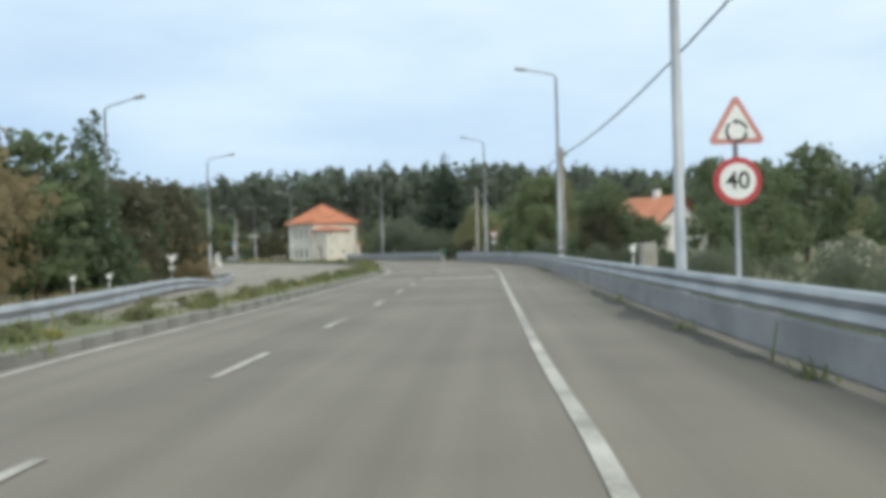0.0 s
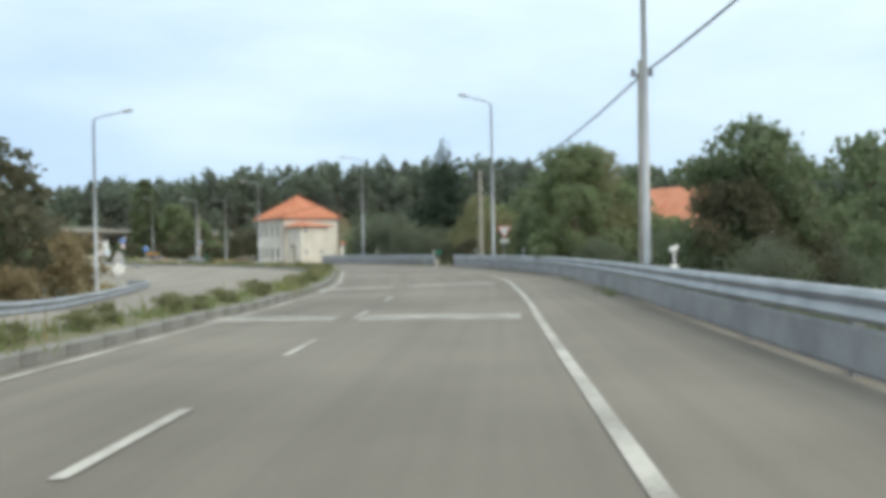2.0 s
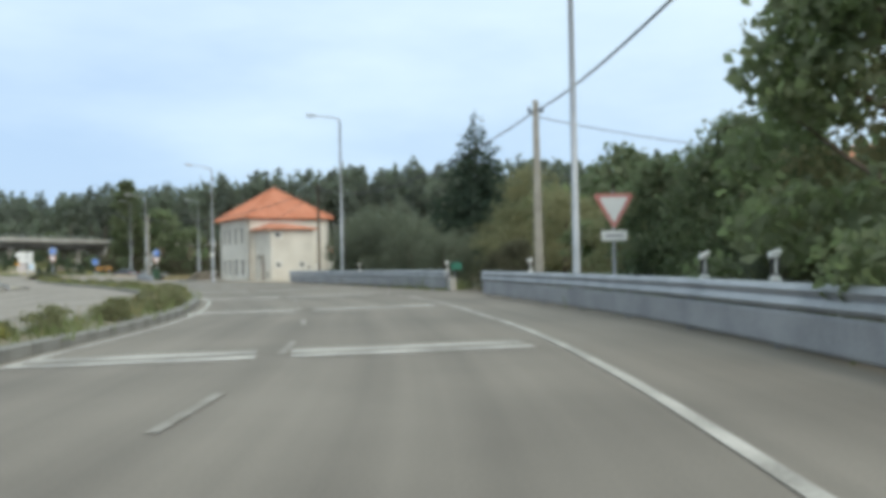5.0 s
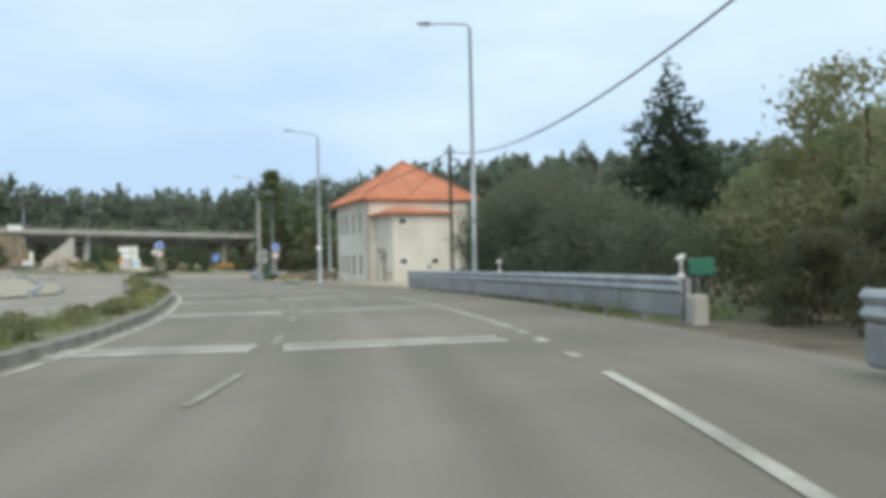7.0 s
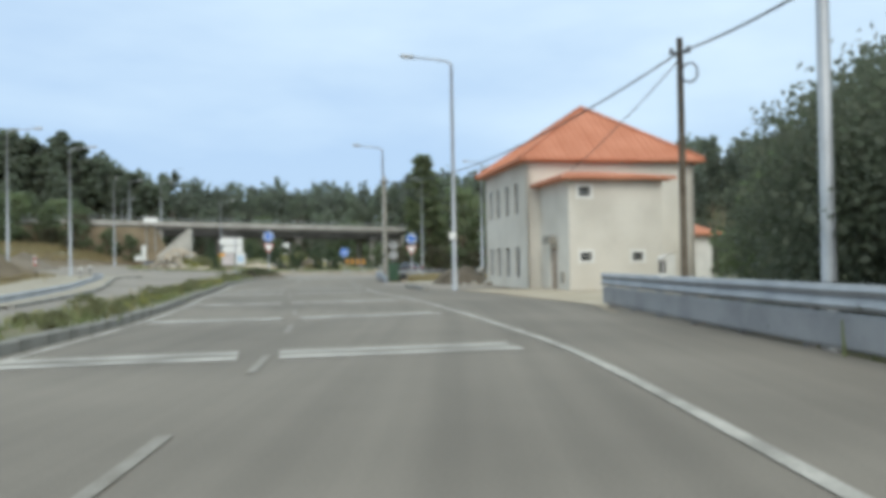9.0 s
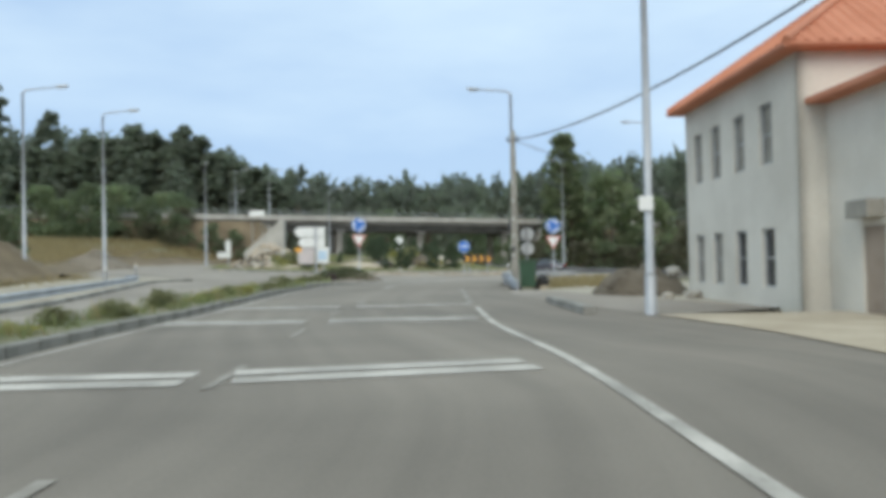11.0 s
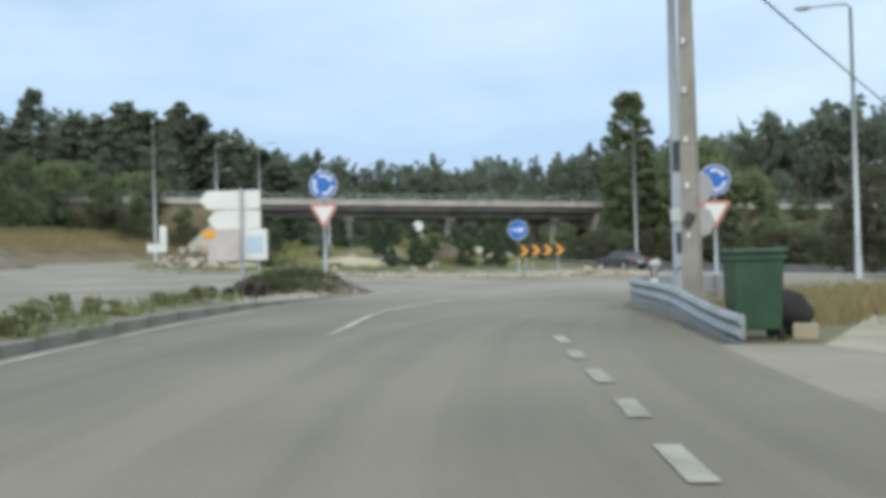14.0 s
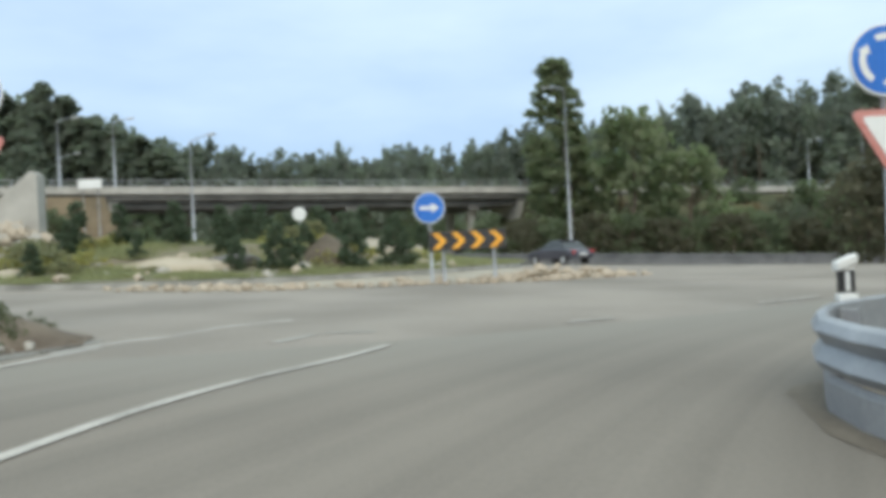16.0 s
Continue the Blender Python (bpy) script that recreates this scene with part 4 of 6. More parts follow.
roof_faces(bm, ax_c, [(AX0 + 1.3, 0.38, AZE + 0.62), (AX1 - 1.3, 0.38, AZE + 0.62)], 0.12)
part("annex_roof", bm, TILE, house, "low orange tile roof of the annex")
part("side_canopy", slab(bmesh.new(), AX0 - 0.35, AX0, 0.4 - 2.1, 0.4 - 1.3, 1.9, 2.25, bevel=0.02), SHUTTER, annex, "small grey box above the side door")
# low outbuilding beside the house
bm = slab(bmesh.new(), 8.42, 10.4, 2.4, 7.0, -0.6, 2.35)
part("side_building", bm, WHITE, house, "low white lean-to with a tiled edge")
bm = roof_faces(bmesh.new(), [(8.42, 2.0, 2.45), (10.7, 2.0, 2.45), (10.7, 7.4, 2.45), (8.42, 7.4, 2.45)], [(8.6, 4.7, 3.3), (9.6, 4.7, 3.3)])
part("side_roof", bm, TILE, house, "low tiled lean-to roof")

# house among the trees on the right-hand side
cottage = thing("house", "white house with a steep orange tile gable roof among trees", "house", (22.9, 77.4, -1.75), 38)
bm = slab(bmesh.new(), -4.5, 4.5, 0, 9.0, 0, 4.4)
g = [bm.verts.new(p) for p in ((-4.5, 0, 4.4), (4.5, 0, 4.4), (0, 0, 7.3), (-4.5, 0.2, 4.4), (4.5, 0.2, 4.4), (0, 0.2, 7.3))]
bm.faces.new(g[:3]), bm.faces.new(g[3:]), bm.faces.new((g[0], g[2], g[5], g[3])), bm.faces.new((g[1], g[2], g[5], g[4]))
part("wall", bm, WHITE, cottage, "white rendered wall")
bm = bmesh.new()
for sgn in (-1, 1):
    e = [(sgn * 5.4, -0.7, 3.85), (sgn * 5.4, 9.6, 3.85), (0, 9.6, 7.45), (0, -0.7, 7.45)]
    lo, hi = [bm.verts.new(p) for p in e], [bm.verts.new(Vector(p) + Vector((0, 0, 0.16))) for p in e]
    bm.faces.new(lo), bm.faces.new(hi)
    for i in range(4):
        bm.faces.new((lo[i], lo[(i + 1) % 4], hi[(i + 1) % 4], hi[i]))
bmesh.ops.recalc_face_normals(bm, faces=bm.faces)
part("roof", bm, TILE, cottage, "steep orange clay tile roof")
part("chimney", slab(bmesh.new(), -0.3, 0.3, 2.3, 2.9, 6.5, 8.3, bevel=0.03), WHITE, cottage, "white rendered chimney")
part("chimney_cap", slab(bmesh.new(), -0.4, 0.4, 2.2, 3.0, 8.3, 8.42, bevel=0.02), CONCRETE_DARK, cottage, "dark chimney cap")
part("chimney_pot", tube(bmesh.new(), [(0, 2.6, 8.42), (0, 2.6, 8.8)], (0.14, 0.11), 10), CONCRETE_DARK, cottage)
dormer = part("dormer", plate(bmesh.new(), [(-3.9, 4.9), (-2.0, 4.9), (-2.0, 6.25)], 6.2, 8.0), WHITE, cottage, "small white rendered dormer")
bm = plate(bmesh.new(), [(-4.15, 4.85), (-4.1, 4.98), (-1.9, 6.45), (-1.9, 6.32)], 6.0, 8.2)
part("dormer_roof", bm, TILE, dormer, "orange tiled dormer roof")
for sx in (-1, 1):
    part("fascia_board", tube(bmesh.new(), [(sx * 5.4, -0.72, 3.9), (0, -0.72, 7.5)], 0.1, 6), BARK, cottage, "brown eaves board")
wf = part("window", slab(bmesh.new(), 0.2, 1.3, -0.05, 0.0, 4.3, 5.5, bevel=0.01), SIGN_GREY, cottage)
part("pane", slab(bmesh.new(), 0.3, 1.2, -0.07, -0.052, 4.4, 5.4), GLASS, wf)
shed = thing("shed", "small pale rendered shed in the field", "shed", (36, 72, -1.4), -10)
part("wall", slab(bmesh.new(), -1.8, 1.8, -1.2, 1.2, 0, 2.2), WALL, shed)
part("roof", slab(bmesh.new(), -2.0, 2.0, -1.4, 1.4, 2.2, 2.32), CONCRETE, shed)


# ---- bridge ----
bridge = thing("bridge", "long concrete road bridge on slim piers", "bridge")
bridge.matrix_basis = pose(-84.82, 184.86, 0, 0, 1.15, 51.3)
# deck, girders and crossbeams: underside shade painted in as darker concrete
part("deck", slab(bmesh.new(), -28, 130, 0, 9, 6.35, 6.95), CONCRETE_DARK, bridge, "bridge deck with underside shade in its dark colour")
part("fascia", slab(bmesh.new(), -60, 130, -0.35, 0.0, 6.85, 7.45, bevel=0.03), CONCRETE, bridge, "pale concrete edge beam")
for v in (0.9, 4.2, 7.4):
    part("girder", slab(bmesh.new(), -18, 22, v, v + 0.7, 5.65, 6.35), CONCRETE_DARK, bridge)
for k in (-8.0, 3.1, 15.3):
    for v in (1.25, 7.75):
        part("pier", tube(bmesh.new(), [(k, v, -2.0), (k, v, 5.3)], 0.45, 14), CONCRETE, bridge, "round concrete pier")
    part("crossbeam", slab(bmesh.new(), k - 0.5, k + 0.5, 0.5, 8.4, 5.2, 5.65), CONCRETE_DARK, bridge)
for k in (-18.5, 21.5):
    part("abutment", slab(bmesh.new(), k - 1.5, k + 1.5, 0.3, 8.7, -2, 6.35), CONCRETE, bridge, "concrete abutment")
for z0 in (7.6, 8.0):
    part("handrail", slab(bmesh.new(), -60, 130, -0.21, -0.17, z0, z0 + 0.05), LAMP_STEEL, bridge, "grey steel bridge railing")
for k in range(-58, 90, 3):
    part("railing_post", slab(bmesh.new(), k - 0.03, k + 0.03, -0.23, -0.15, 7.45, 8.03), LAMP_STEEL, bridge)
for k, bz, end, toe in ((-18.5, -1, 79, -5.5), (21.5, 1, 105, -9.0)):
    bm = bmesh.new()
    tops = [(k - bz * 0.5, -0.5, 6.6), (k - bz * 0.5, 9.5, 6.6), (k + bz * end, 9.5, 6.6), (k + bz * end, -0.5, 6.6)]
    feet = [(k - bz * 4.0, toe, -1.0), (k - bz * 4.0, 18.0, -1.0), (k + bz * (end + 10), 20.0, -1.0), (k + bz * (end + 10), -12.0, -1.0)]
    t4, f4 = [bm.verts.new(p) for p in tops], [bm.verts.new(p) for p in feet]
    bm.faces.new(t4)
    for i in range(4):
        bm.faces.new((f4[i], f4[(i + 1) % 4], t4[(i + 1) % 4], t4[i]))
    bmesh.ops.subdivide_edges(bm, edges=bm.edges[:], cuts=7, use_grid_fill=True)
    for v in bm.verts:
        if -0.9 < v.co.z < 6.5:
            v.co += 0.5 * Vector((noise.noise(v.co * 0.3), noise.noise(v.co * 0.3 + Vector((9, 0, 0))), 0.4 * noise.noise(v.co * 0.4)))
    bmesh.ops.recalc_face_normals(bm, faces=bm.faces)
    part("embankment", bm, SCRUB if bz > 0 else BANK_EARTH, bridge, "scrubby embankment" if bz > 0 else "bare brown earth embankment")


def on_bridge(k, v, z):
    return bridge.matrix_basis @ Vector((k, v, z))


for k, h in ((-21.5, 6.0), (-17.2, 6.0), (56.5, 5.6), (64.5, 7.0)):
    x, y, z = on_bridge(k, 0.6, 6.9)
    lamp_post(x, y, (0.9, 0.9), h, z, "slim street lamp standing on the bridge road")
wb = thing("road_sign", "white rectangular motorway sign seen beyond the bank", "sign", (-94.4, 168.5, 4.5), 35)
part("panel", slab(bmesh.new(), -0.95, 0.95, -0.03, 0.03, 3.0, 3.75, bevel=0.02), SIGN_WHITE, wb)
for k in (-0.6, 0.6):
    part("post", tube(bmesh.new(), [(k, 0.06, -3), (k, 0.06, 3.7)], 0.05, 8), LAMP_STEEL, wb)


# ---- signs ----
def disc(bm, r, y0, y1, cx=0.0, cz=0.0, sides=32):
    lo = [bm.verts.new((cx + r * math.cos(2 * math.pi * k / sides), y0, cz + r * math.sin(2 * math.pi * k / sides))) for k in range(sides)]
    hi = [bm.verts.new((v.co.x, y1, v.co.z)) for v in lo]
    bm.faces.new(lo), bm.faces.new(hi)
    for k in range(sides):
        bm.faces.new((lo[k], lo[(k + 1) % sides], hi[(k + 1) % sides], hi[k]))
    bmesh.ops.recalc_face_normals(bm, faces=bm.faces)
    return bm


def curved_arrow(r0, r1, tail, tip, head, cz, y0, y1):
    """A flat arrow bent round a centre: from angle tail to angle tip, with a head that long in degrees."""
    sgn = 1 if tip > tail else -1
    neck = tip - sgn * head
    w = (r1 - r0) * 0.55
    arc = np.linspace(tail, neck, 10)
    pts = [(r1, a) for a in arc] + [(r1 + w, neck), ((r0 + r1) / 2, tip), (r0 - w, neck)] + [(r0, a) for a in arc[::-1]]
    return plate(bmesh.new(), [(r * math.cos(radians(a)), cz + r * math.sin(radians(a))) for r, a in pts], y0, y1)


def rounded_triangle(s, cz, down=False, r=0.06):
    """A triangle of side s about (0, cz), its corners rounded."""
    h = s / math.sqrt(3)
    out = []
    for k in range(3):
        a = radians(90 + 120 * k + (180 if down else 0))
        cx, cy = (h - 2 * r) * math.cos(a), (h - 2 * r) * math.sin(a)
        for d in (-60, -30, 0, 30, 60):
            out.append((cx + r * math.cos(a + radians(d)), cz + cy + r * math.sin(a + radians(d))))
    return out


def sign_post(x, y, rz, h, label, r=0.038, z0=None, mat=None):
    z0 = land(x, y) if z0 is None else z0
    o = thing("road_sign", label, "road sign", (x, y, z0), rz)
    part("post", tube(bmesh.new(), [(0, 0.06, 0), (0, 0.06, h)], r, 10), mat or LAMP_STEEL, o, "grey steel post")
    return o


def warning_triangle(o, s, cz, down=False, face=None, rim=None):
    back = part("triangle", plate(bmesh.new(), rounded_triangle(s, cz, down), -0.005, 0.02), rim or SIGN_FADED, o, "pale-bordered triangular plate" if rim else "red-bordered triangular plate")
    part("face", plate(bmesh.new(), rounded_triangle(s * 0.70, cz, down, 0.03), -0.012, -0.006), face or SIGN_WHITE, back, "white face")
    return back


def roundabout_disc(o, r, cz):
    back = part("disc", disc(bmesh.new(), r, -0.005, 0.02, 0, cz), SIGN_WHITE, o, "round plate with a white rim")
    part("face", disc(bmesh.new(), r * 0.94, -0.010, -0.006, 0, cz), SIGN_BLUE, back, "blue face")
    for k in range(3):
        part("arrow", curved_arrow(r * 0.56, r * 0.74, 114 + 120 * k, 18 + 120 * k, 22, cz, -0.016, -0.011), SIGN_WHITE, back, "white curved arrow")
    return back


def lettering(text, size, m, mat, parent, name="lettering"):
    cu = bpy.data.curves.new(name, "FONT")
    cu.body, cu.size, cu.align_x, cu.align_y, cu.extrude, cu.offset = text, size, "CENTER", "CENTER", 0.002, 0.004
    tmp = bpy.data.objects.new(name, cu)
    scene.collection.objects.link(tmp)
    me = bpy.data.meshes.new_from_object(tmp.evaluated_get(bpy.context.evaluated_depsgraph_get()))
    bpy.data.objects.remove(tmp)
    me.materials.clear()
    me.materials.append(mat)
    ob = new(name, me)
    ob.parent, ob.matrix_basis = parent, m
    return ob


s40 = sign_post(4.4, 11.9, 0, 3.95, "roundabout warning triangle above a 40 speed limit disc on one post", z0=-0.55)
tri = warning_triangle(s40, 0.88, 3.55)
for k in range(3):
    part("arrow", curved_arrow(0.13, 0.168, 120 * k + 10, 120 * k + 116, 26, 3.48, -0.018, -0.013), SIGN_BLACK, tri, "black curved arrow")
lim = part("disc", disc(bmesh.new(), 0.36, -0.005, 0.02, 0, 2.74), SIGN_RED, s40, "round plate with a red ring")
part("face", disc(bmesh.new(), 0.27, -0.011, -0.006, 0, 2.74), SIGN_WHITE, lim, "white face")
lettering("40", 0.36, pose(0, -0.016, 2.74, 90, 0, 0), SIGN_BLACK, lim)

yr = sign_post(4.22, 67.1, 5, 3.05, "give-way triangle with a small distance plate below", z0=-0.35)
warning_triangle(yr, 0.93, 2.70, True)
sub = part("plate", slab(bmesh.new(), -0.28, 0.28, -0.01, 0.02, 1.94, 2.16, bevel=0.01), SIGN_WHITE, yr, "small white plate")
part("text_bar", slab(bmesh.new(), -0.19, 0.19, -0.016, -0.011, 2.02, 2.08), SIGN_GREY, sub)

yl = sign_post(-16.5, 48.4, 10, 2.5, "pale give-way triangle with a small plate by the slip road", z0=-1.05)
warning_triangle(yl, 0.78, 2.25, True, None, SIGN_GREY)
part("plate", slab(bmesh.new(), -0.2, 0.2, -0.01, 0.02, 1.55, 1.72), SIGN_WHITE, yl)
rl_ = sign_post(-19.4, 68.4, 20, 2.6, "pale backs of a triangle and a disc on one post")
part("triangle", plate(bmesh.new(), rounded_triangle(0.85, 2.2), -0.005, 0.02), SIGN_GREY, rl_, "grey back of a triangular plate")
part("disc", disc(bmesh.new(), 0.35, -0.005, 0.02, 0, 1.55), SIGN_WHITE, rl_)

for x, y, rz, cz, r in ((-46.1, 134.75, 36, 3.4, 0.40), (-36.6, 139.7, 32, 3.06, 0.40)):
    z0 = rise(x, y) - 0.05
    o = sign_post(x, y, rz, cz + 0.35 - z0, "blue roundabout disc above a give-way triangle", 0.045, z0)
    roundabout_disc(o, r, cz - z0)
    warning_triangle(o, 0.86, cz - z0 - 0.79, True, SIGN_WHITE if x < -40 else None)

ar = sign_post(-47.23, 146.5, 36, 2.25, "blue mandatory direction disc with a white arrow", 0.04, rise(-47.2, 146.5) + 0.05)
bk = part("disc", disc(bmesh.new(), 0.40, -0.005, 0.02, 0, 1.88), SIGN_WHITE, ar, "round plate with a white rim")
part("face", disc(bmesh.new(), 0.375, -0.011, -0.006, 0, 1.88), SIGN_BLUE, bk, "blue face")
part("arrow", plate(bmesh.new(), [(-0.24, 1.84), (0.06, 1.84), (0.06, 1.75), (0.25, 1.88), (0.06, 2.01), (0.06, 1.92), (-0.24, 1.92)], -0.017, -0.012), SIGN_WHITE, bk, "white straight arrow")

cv = thing("chevron_board", "black board with four orange chevrons on two posts", "road sign", (-46.4, 146.92, rise(-46.4, 146.9) - 0.13), 30)
board = part("board", slab(bmesh.new(), -0.98, 0.98, 0, 0.04, 0.98, 1.47, bevel=0.01), SIGN_BLACK, cv, "black board")
for k in range(4):
    c = -0.72 + 0.48 * k
    o = [(c - 0.17, 1.02), (c, 1.02), (c + 0.2, 1.225), (c, 1.43), (c - 0.17, 1.43), (c + 0.03, 1.225)]
    part("chevron", plate(bmesh.new(), o, -0.008, -0.002), SIGN_YELLOW, board, "orange chevron")
for k in (-0.62, 0.66):
    part("post", tube(bmesh.new(), [(k, 0.08, -0.3), (k, 0.08, 1.45)], 0.045, 8), LAMP_STEEL, cv)

# direction signs and town map
dz = rise(-47.9, 133.5)
ds = thing("direction_sign", "two white arrow direction boards above a map panel on steel posts", "road sign", (-48.25, 133.52, dz - 0.37), 41)
part("post", slab(bmesh.new(), -0.05, 0.05, -0.14, -0.045, 0, 3.38, bevel=0.01), LAMP_STEEL, ds)
part("post", slab(bmesh.new(), 0.42, 0.48, 0.03, 0.09, 0, 2.1, bevel=0.01), LAMP_STEEL, ds)
for z0, z1, x0 in ((2.80, 3.34, -1.22), (2.22, 2.76, -1.0)):
    part("arrow_board", plate(bmesh.new(), [(x0, (z0 + z1) / 2), (x0 + 0.24, z0), (0.53, z0), (0.53, z1), (x0 + 0.24, z1)], -0.03, 0.0), SIGN_WHITE, ds, "white arrow-shaped board")
mp = part("map_panel", slab(bmesh.new(), -1.0, -0.1, -0.02, 0.02, 1.28, 2.18, bevel=0.01), PANEL, ds, "faded greyish panel")
mp2 = part("map_panel", slab(bmesh.new(), 0.02, 0.72, -0.03, 0.01, 1.30, 2.20, bevel=0.01), SIGN_WHITE, ds, "white panel with a pale blue print")
part("print", slab(bmesh.new(), 0.14, 0.6, -0.036, -0.031, 1.5, 2.0), PALE_BLUE, mp2)
part("arrow_board", plate(bmesh.new(), [(-1.2, 2.08), (-1.06, 1.96), (-0.78, 1.96), (-0.78, 2.2), (-1.06, 2.2)], -0.04, -0.022), SIGN_YELLOW, ds, "small orange arrow board")

# backs of an octagonal and a round sign on one dark post
bs = sign_post(-34.88, 134.0, 35, 2.85, "grey backs of two traffic signs on a dull steel post", 0.04, 0.0, GALV_DARK)
part("octagon", disc(bmesh.new(), 0.32, 0.105, 0.125, 0.04, 2.45, 8), SIGN_GREY, bs, "grey back of an octagonal plate")
part("octagon", disc(bmesh.new(), 0.32, 0.105, 0.125, 0.04, 1.78, 8), SIGN_GREY, bs, "grey back of an octagonal plate")

sticker = thing("notice", "white notice strapped to the lamp post", "notice", (-34.66, 132.42, 1.75), 37)
part("sheet", slab(bmesh.new(), -0.09, 0.09, -0.035, -0.005, 0, 0.22, bevel=0.01), SIGN_WHITE, sticker)
sticker2 = thing("notice", "white notice strapped to the lamp post", "notice", (-22.4, 117.86, 2.2), 30)
part("sheet", slab(bmesh.new(), -0.15, 0.15, -0.03, 0.0, 0, 0.3, bevel=0.01), SIGN_WHITE, sticker2)

dx_, dy_ = -64.7, 160.6
dg = rise(dx_, dy_)
o = sign_post(dx_, dy_, 30, 3.2 - dg, "pale round plate above a pale triangle, behind the island shrubs", 0.04, dg)
part("disc", disc(bmesh.new(), 0.36, -0.01, 0.015, 0, 3.42 - dg), SIGN_WHITE, o)
part("triangle", plate(bmesh.new(), rounded_triangle(0.8, 2.62 - dg, True), -0.01, 0.015), SIGN_WHITE, o)

gp = thing("notice_board", "green board fixed at the end of the barrier", "board", (-0.1, 85.5, 0.0), 20)
part("board", slab(bmesh.new(), -0.1, 0.42, -0.02, 0.02, 0.86, 1.2, bevel=0.01), GREEN_PANEL, gp)
part("post", tube(bmesh.new(), [(0.1, 0.05, -0.6), (0.1, 0.05, 1.15)], 0.03, 8), LAMP_STEEL, gp)
blk = thing("concrete_block", "short concrete block at the barrier's end", "block", (-0.1, 84.45, -0.1), 25)
part("block", slab(bmesh.new(), -0.14, 0.14, -0.18, 0.18, 0, 0.62, bevel=0.03), CONCRETE, blk)

cab = thing("utility_cabinet", "plain grey concrete utility cabinet behind the barrier", "cabinet", (5.42, 21.25, -0.5), 3)
part("body", slab(bmesh.new(), -0.19, 0.19, -0.15, 0.15, 0, 1.74, bevel=0.02), CONCRETE, cab)
part("lid", slab(bmesh.new(), -0.2, 0.2, -0.16, 0.16, 1.74, 1.8, bevel=0.02), CONCRETE, cab)
part("door", slab(bmesh.new(), -0.14, 0.14, -0.165, -0.15, 0.7, 1.6, bevel=0.005), POLE_CONCRETE, cab, "flat cabinet door")

# ---- bin, bag, low wall, dirt heap ----
bz = -0.02
bn = thing("wheelie_bin", "large dark green plastic wheelie bin on the verge", "bin", (-32.74, 130.42, bz), 32)
bn.scale = (1.0, 0.95, 1.18)
bm = slab(bmesh.new(), -0.34, 0.34, -0.36, 0.36, 0.12, 1.0, bevel=0.03)
for v in bm.verts:
    k = 0.86 + 0.14 * v.co.z
    v.co.x *= k
    v.co.y *= k
part("body", bm, BIN_GREEN, bn)
bm = slab(bmesh.new(), -0.38, 0.38, -0.42, 0.40, 1.0, 1.07, bevel=0.025)
part("lid", bm, BIN_GREEN, bn, "dark green lid")
part("rim", slab(bmesh.new(), -0.37, 0.37, -0.39, 0.39, 0.93, 0.99, bevel=0.01), BIN_GREEN, bn)
for k in (-0.3, 0.3):
    wh = part("wheel", tube(bmesh.new(), [(k - 0.04, 0.3, 0.11), (k + 0.04, 0.3, 0.11)], 0.11, 16), RUBBER, bn, "black wheel")
    part("foot", slab(bmesh.new(), k - 0.04, k + 0.04, -0.3, -0.2, 0, 0.13), RUBBER, bn)
part("handle", tube(bmesh.new(), [(-0.3, 0.42, 0.96), (0, 0.47, 0.98), (0.3, 0.42, 0.96)], 0.02, 8), BIN_GREEN, bn)


def lump(bm, c, r, seed, rough=0.35, sub=2):
    """A rough rounded lump."""
    made = bmesh.ops.create_icosphere(bm, subdivisions=sub, radius=1.0)
    o = Vector((seed * 3.7, seed * 1.3, 0))
    for v in made["verts"]:
        d = v.co.copy()
        k = 1 + rough * noise.noise(d * 1.4 + o)
        v.co = Vector(c) + Vector((d.x * r[0] * k, d.y * r[1] * k, d.z * r[2] * k))
    return bm


bag = thing("rubbish_bag", "full black rubbish bag beside the bin", "bag", (-32.44, 131.17, bz), 0)
bm = lump(bmesh.new(), (0, 0, 0.3), (0.3, 0.28, 0.32), 3.0, 0.35, 3)
for f in bm.faces:
    f.smooth = True
part("bag", bm, RUBBER, bag)
box_ = thing("cardboard_box", "small battered cardboard box beside the bag", "box", (-32.14, 130.72, bz), 15)
part("box", slab(bmesh.new(), -0.16, 0.16, -0.14, 0.14, 0, 0.2, bevel=0.01), SAND, box_)

low = thing("low_wall", "low grey concrete kerb wall before the dirt heap", "wall", (-25.2, 119.6, 0), math.degrees(math.atan2(4.0, -3.15)))
part("wall", slab(bmesh.new(), -2.55, 2.55, -0.14, 0.14, -0.15, 0.2, bevel=0.03), KERB, low)

hp = thing("dirt_heap", "grey-brown heap of dumped earth on the yard", "heap", (-26.6, 127.4, -0.1))
hp.scale = (0.76, 0.76, 1.0)
bm = bmesh.new()
bmesh.ops.create_grid(bm, x_segments=36, y_segments=36, size=2.4)
for v in bm.verts:
    d = math.hypot(v.co.x / 1.1, v.co.y)
    v.co.z = 1.02 * max(0, 1 - (d / 2.1) ** 2.3) * (1 + 0.25 * noise.noise(v.co * 1.3)) + 0.12 * noise.noise(v.co * 3.1) * smooth(2.2 - d, 0, 0.6) - (0.25 if d > 2.1 else 0)
for f in bm.faces:
    f.smooth = True
part("earth", bm, GRAVEL, hp)
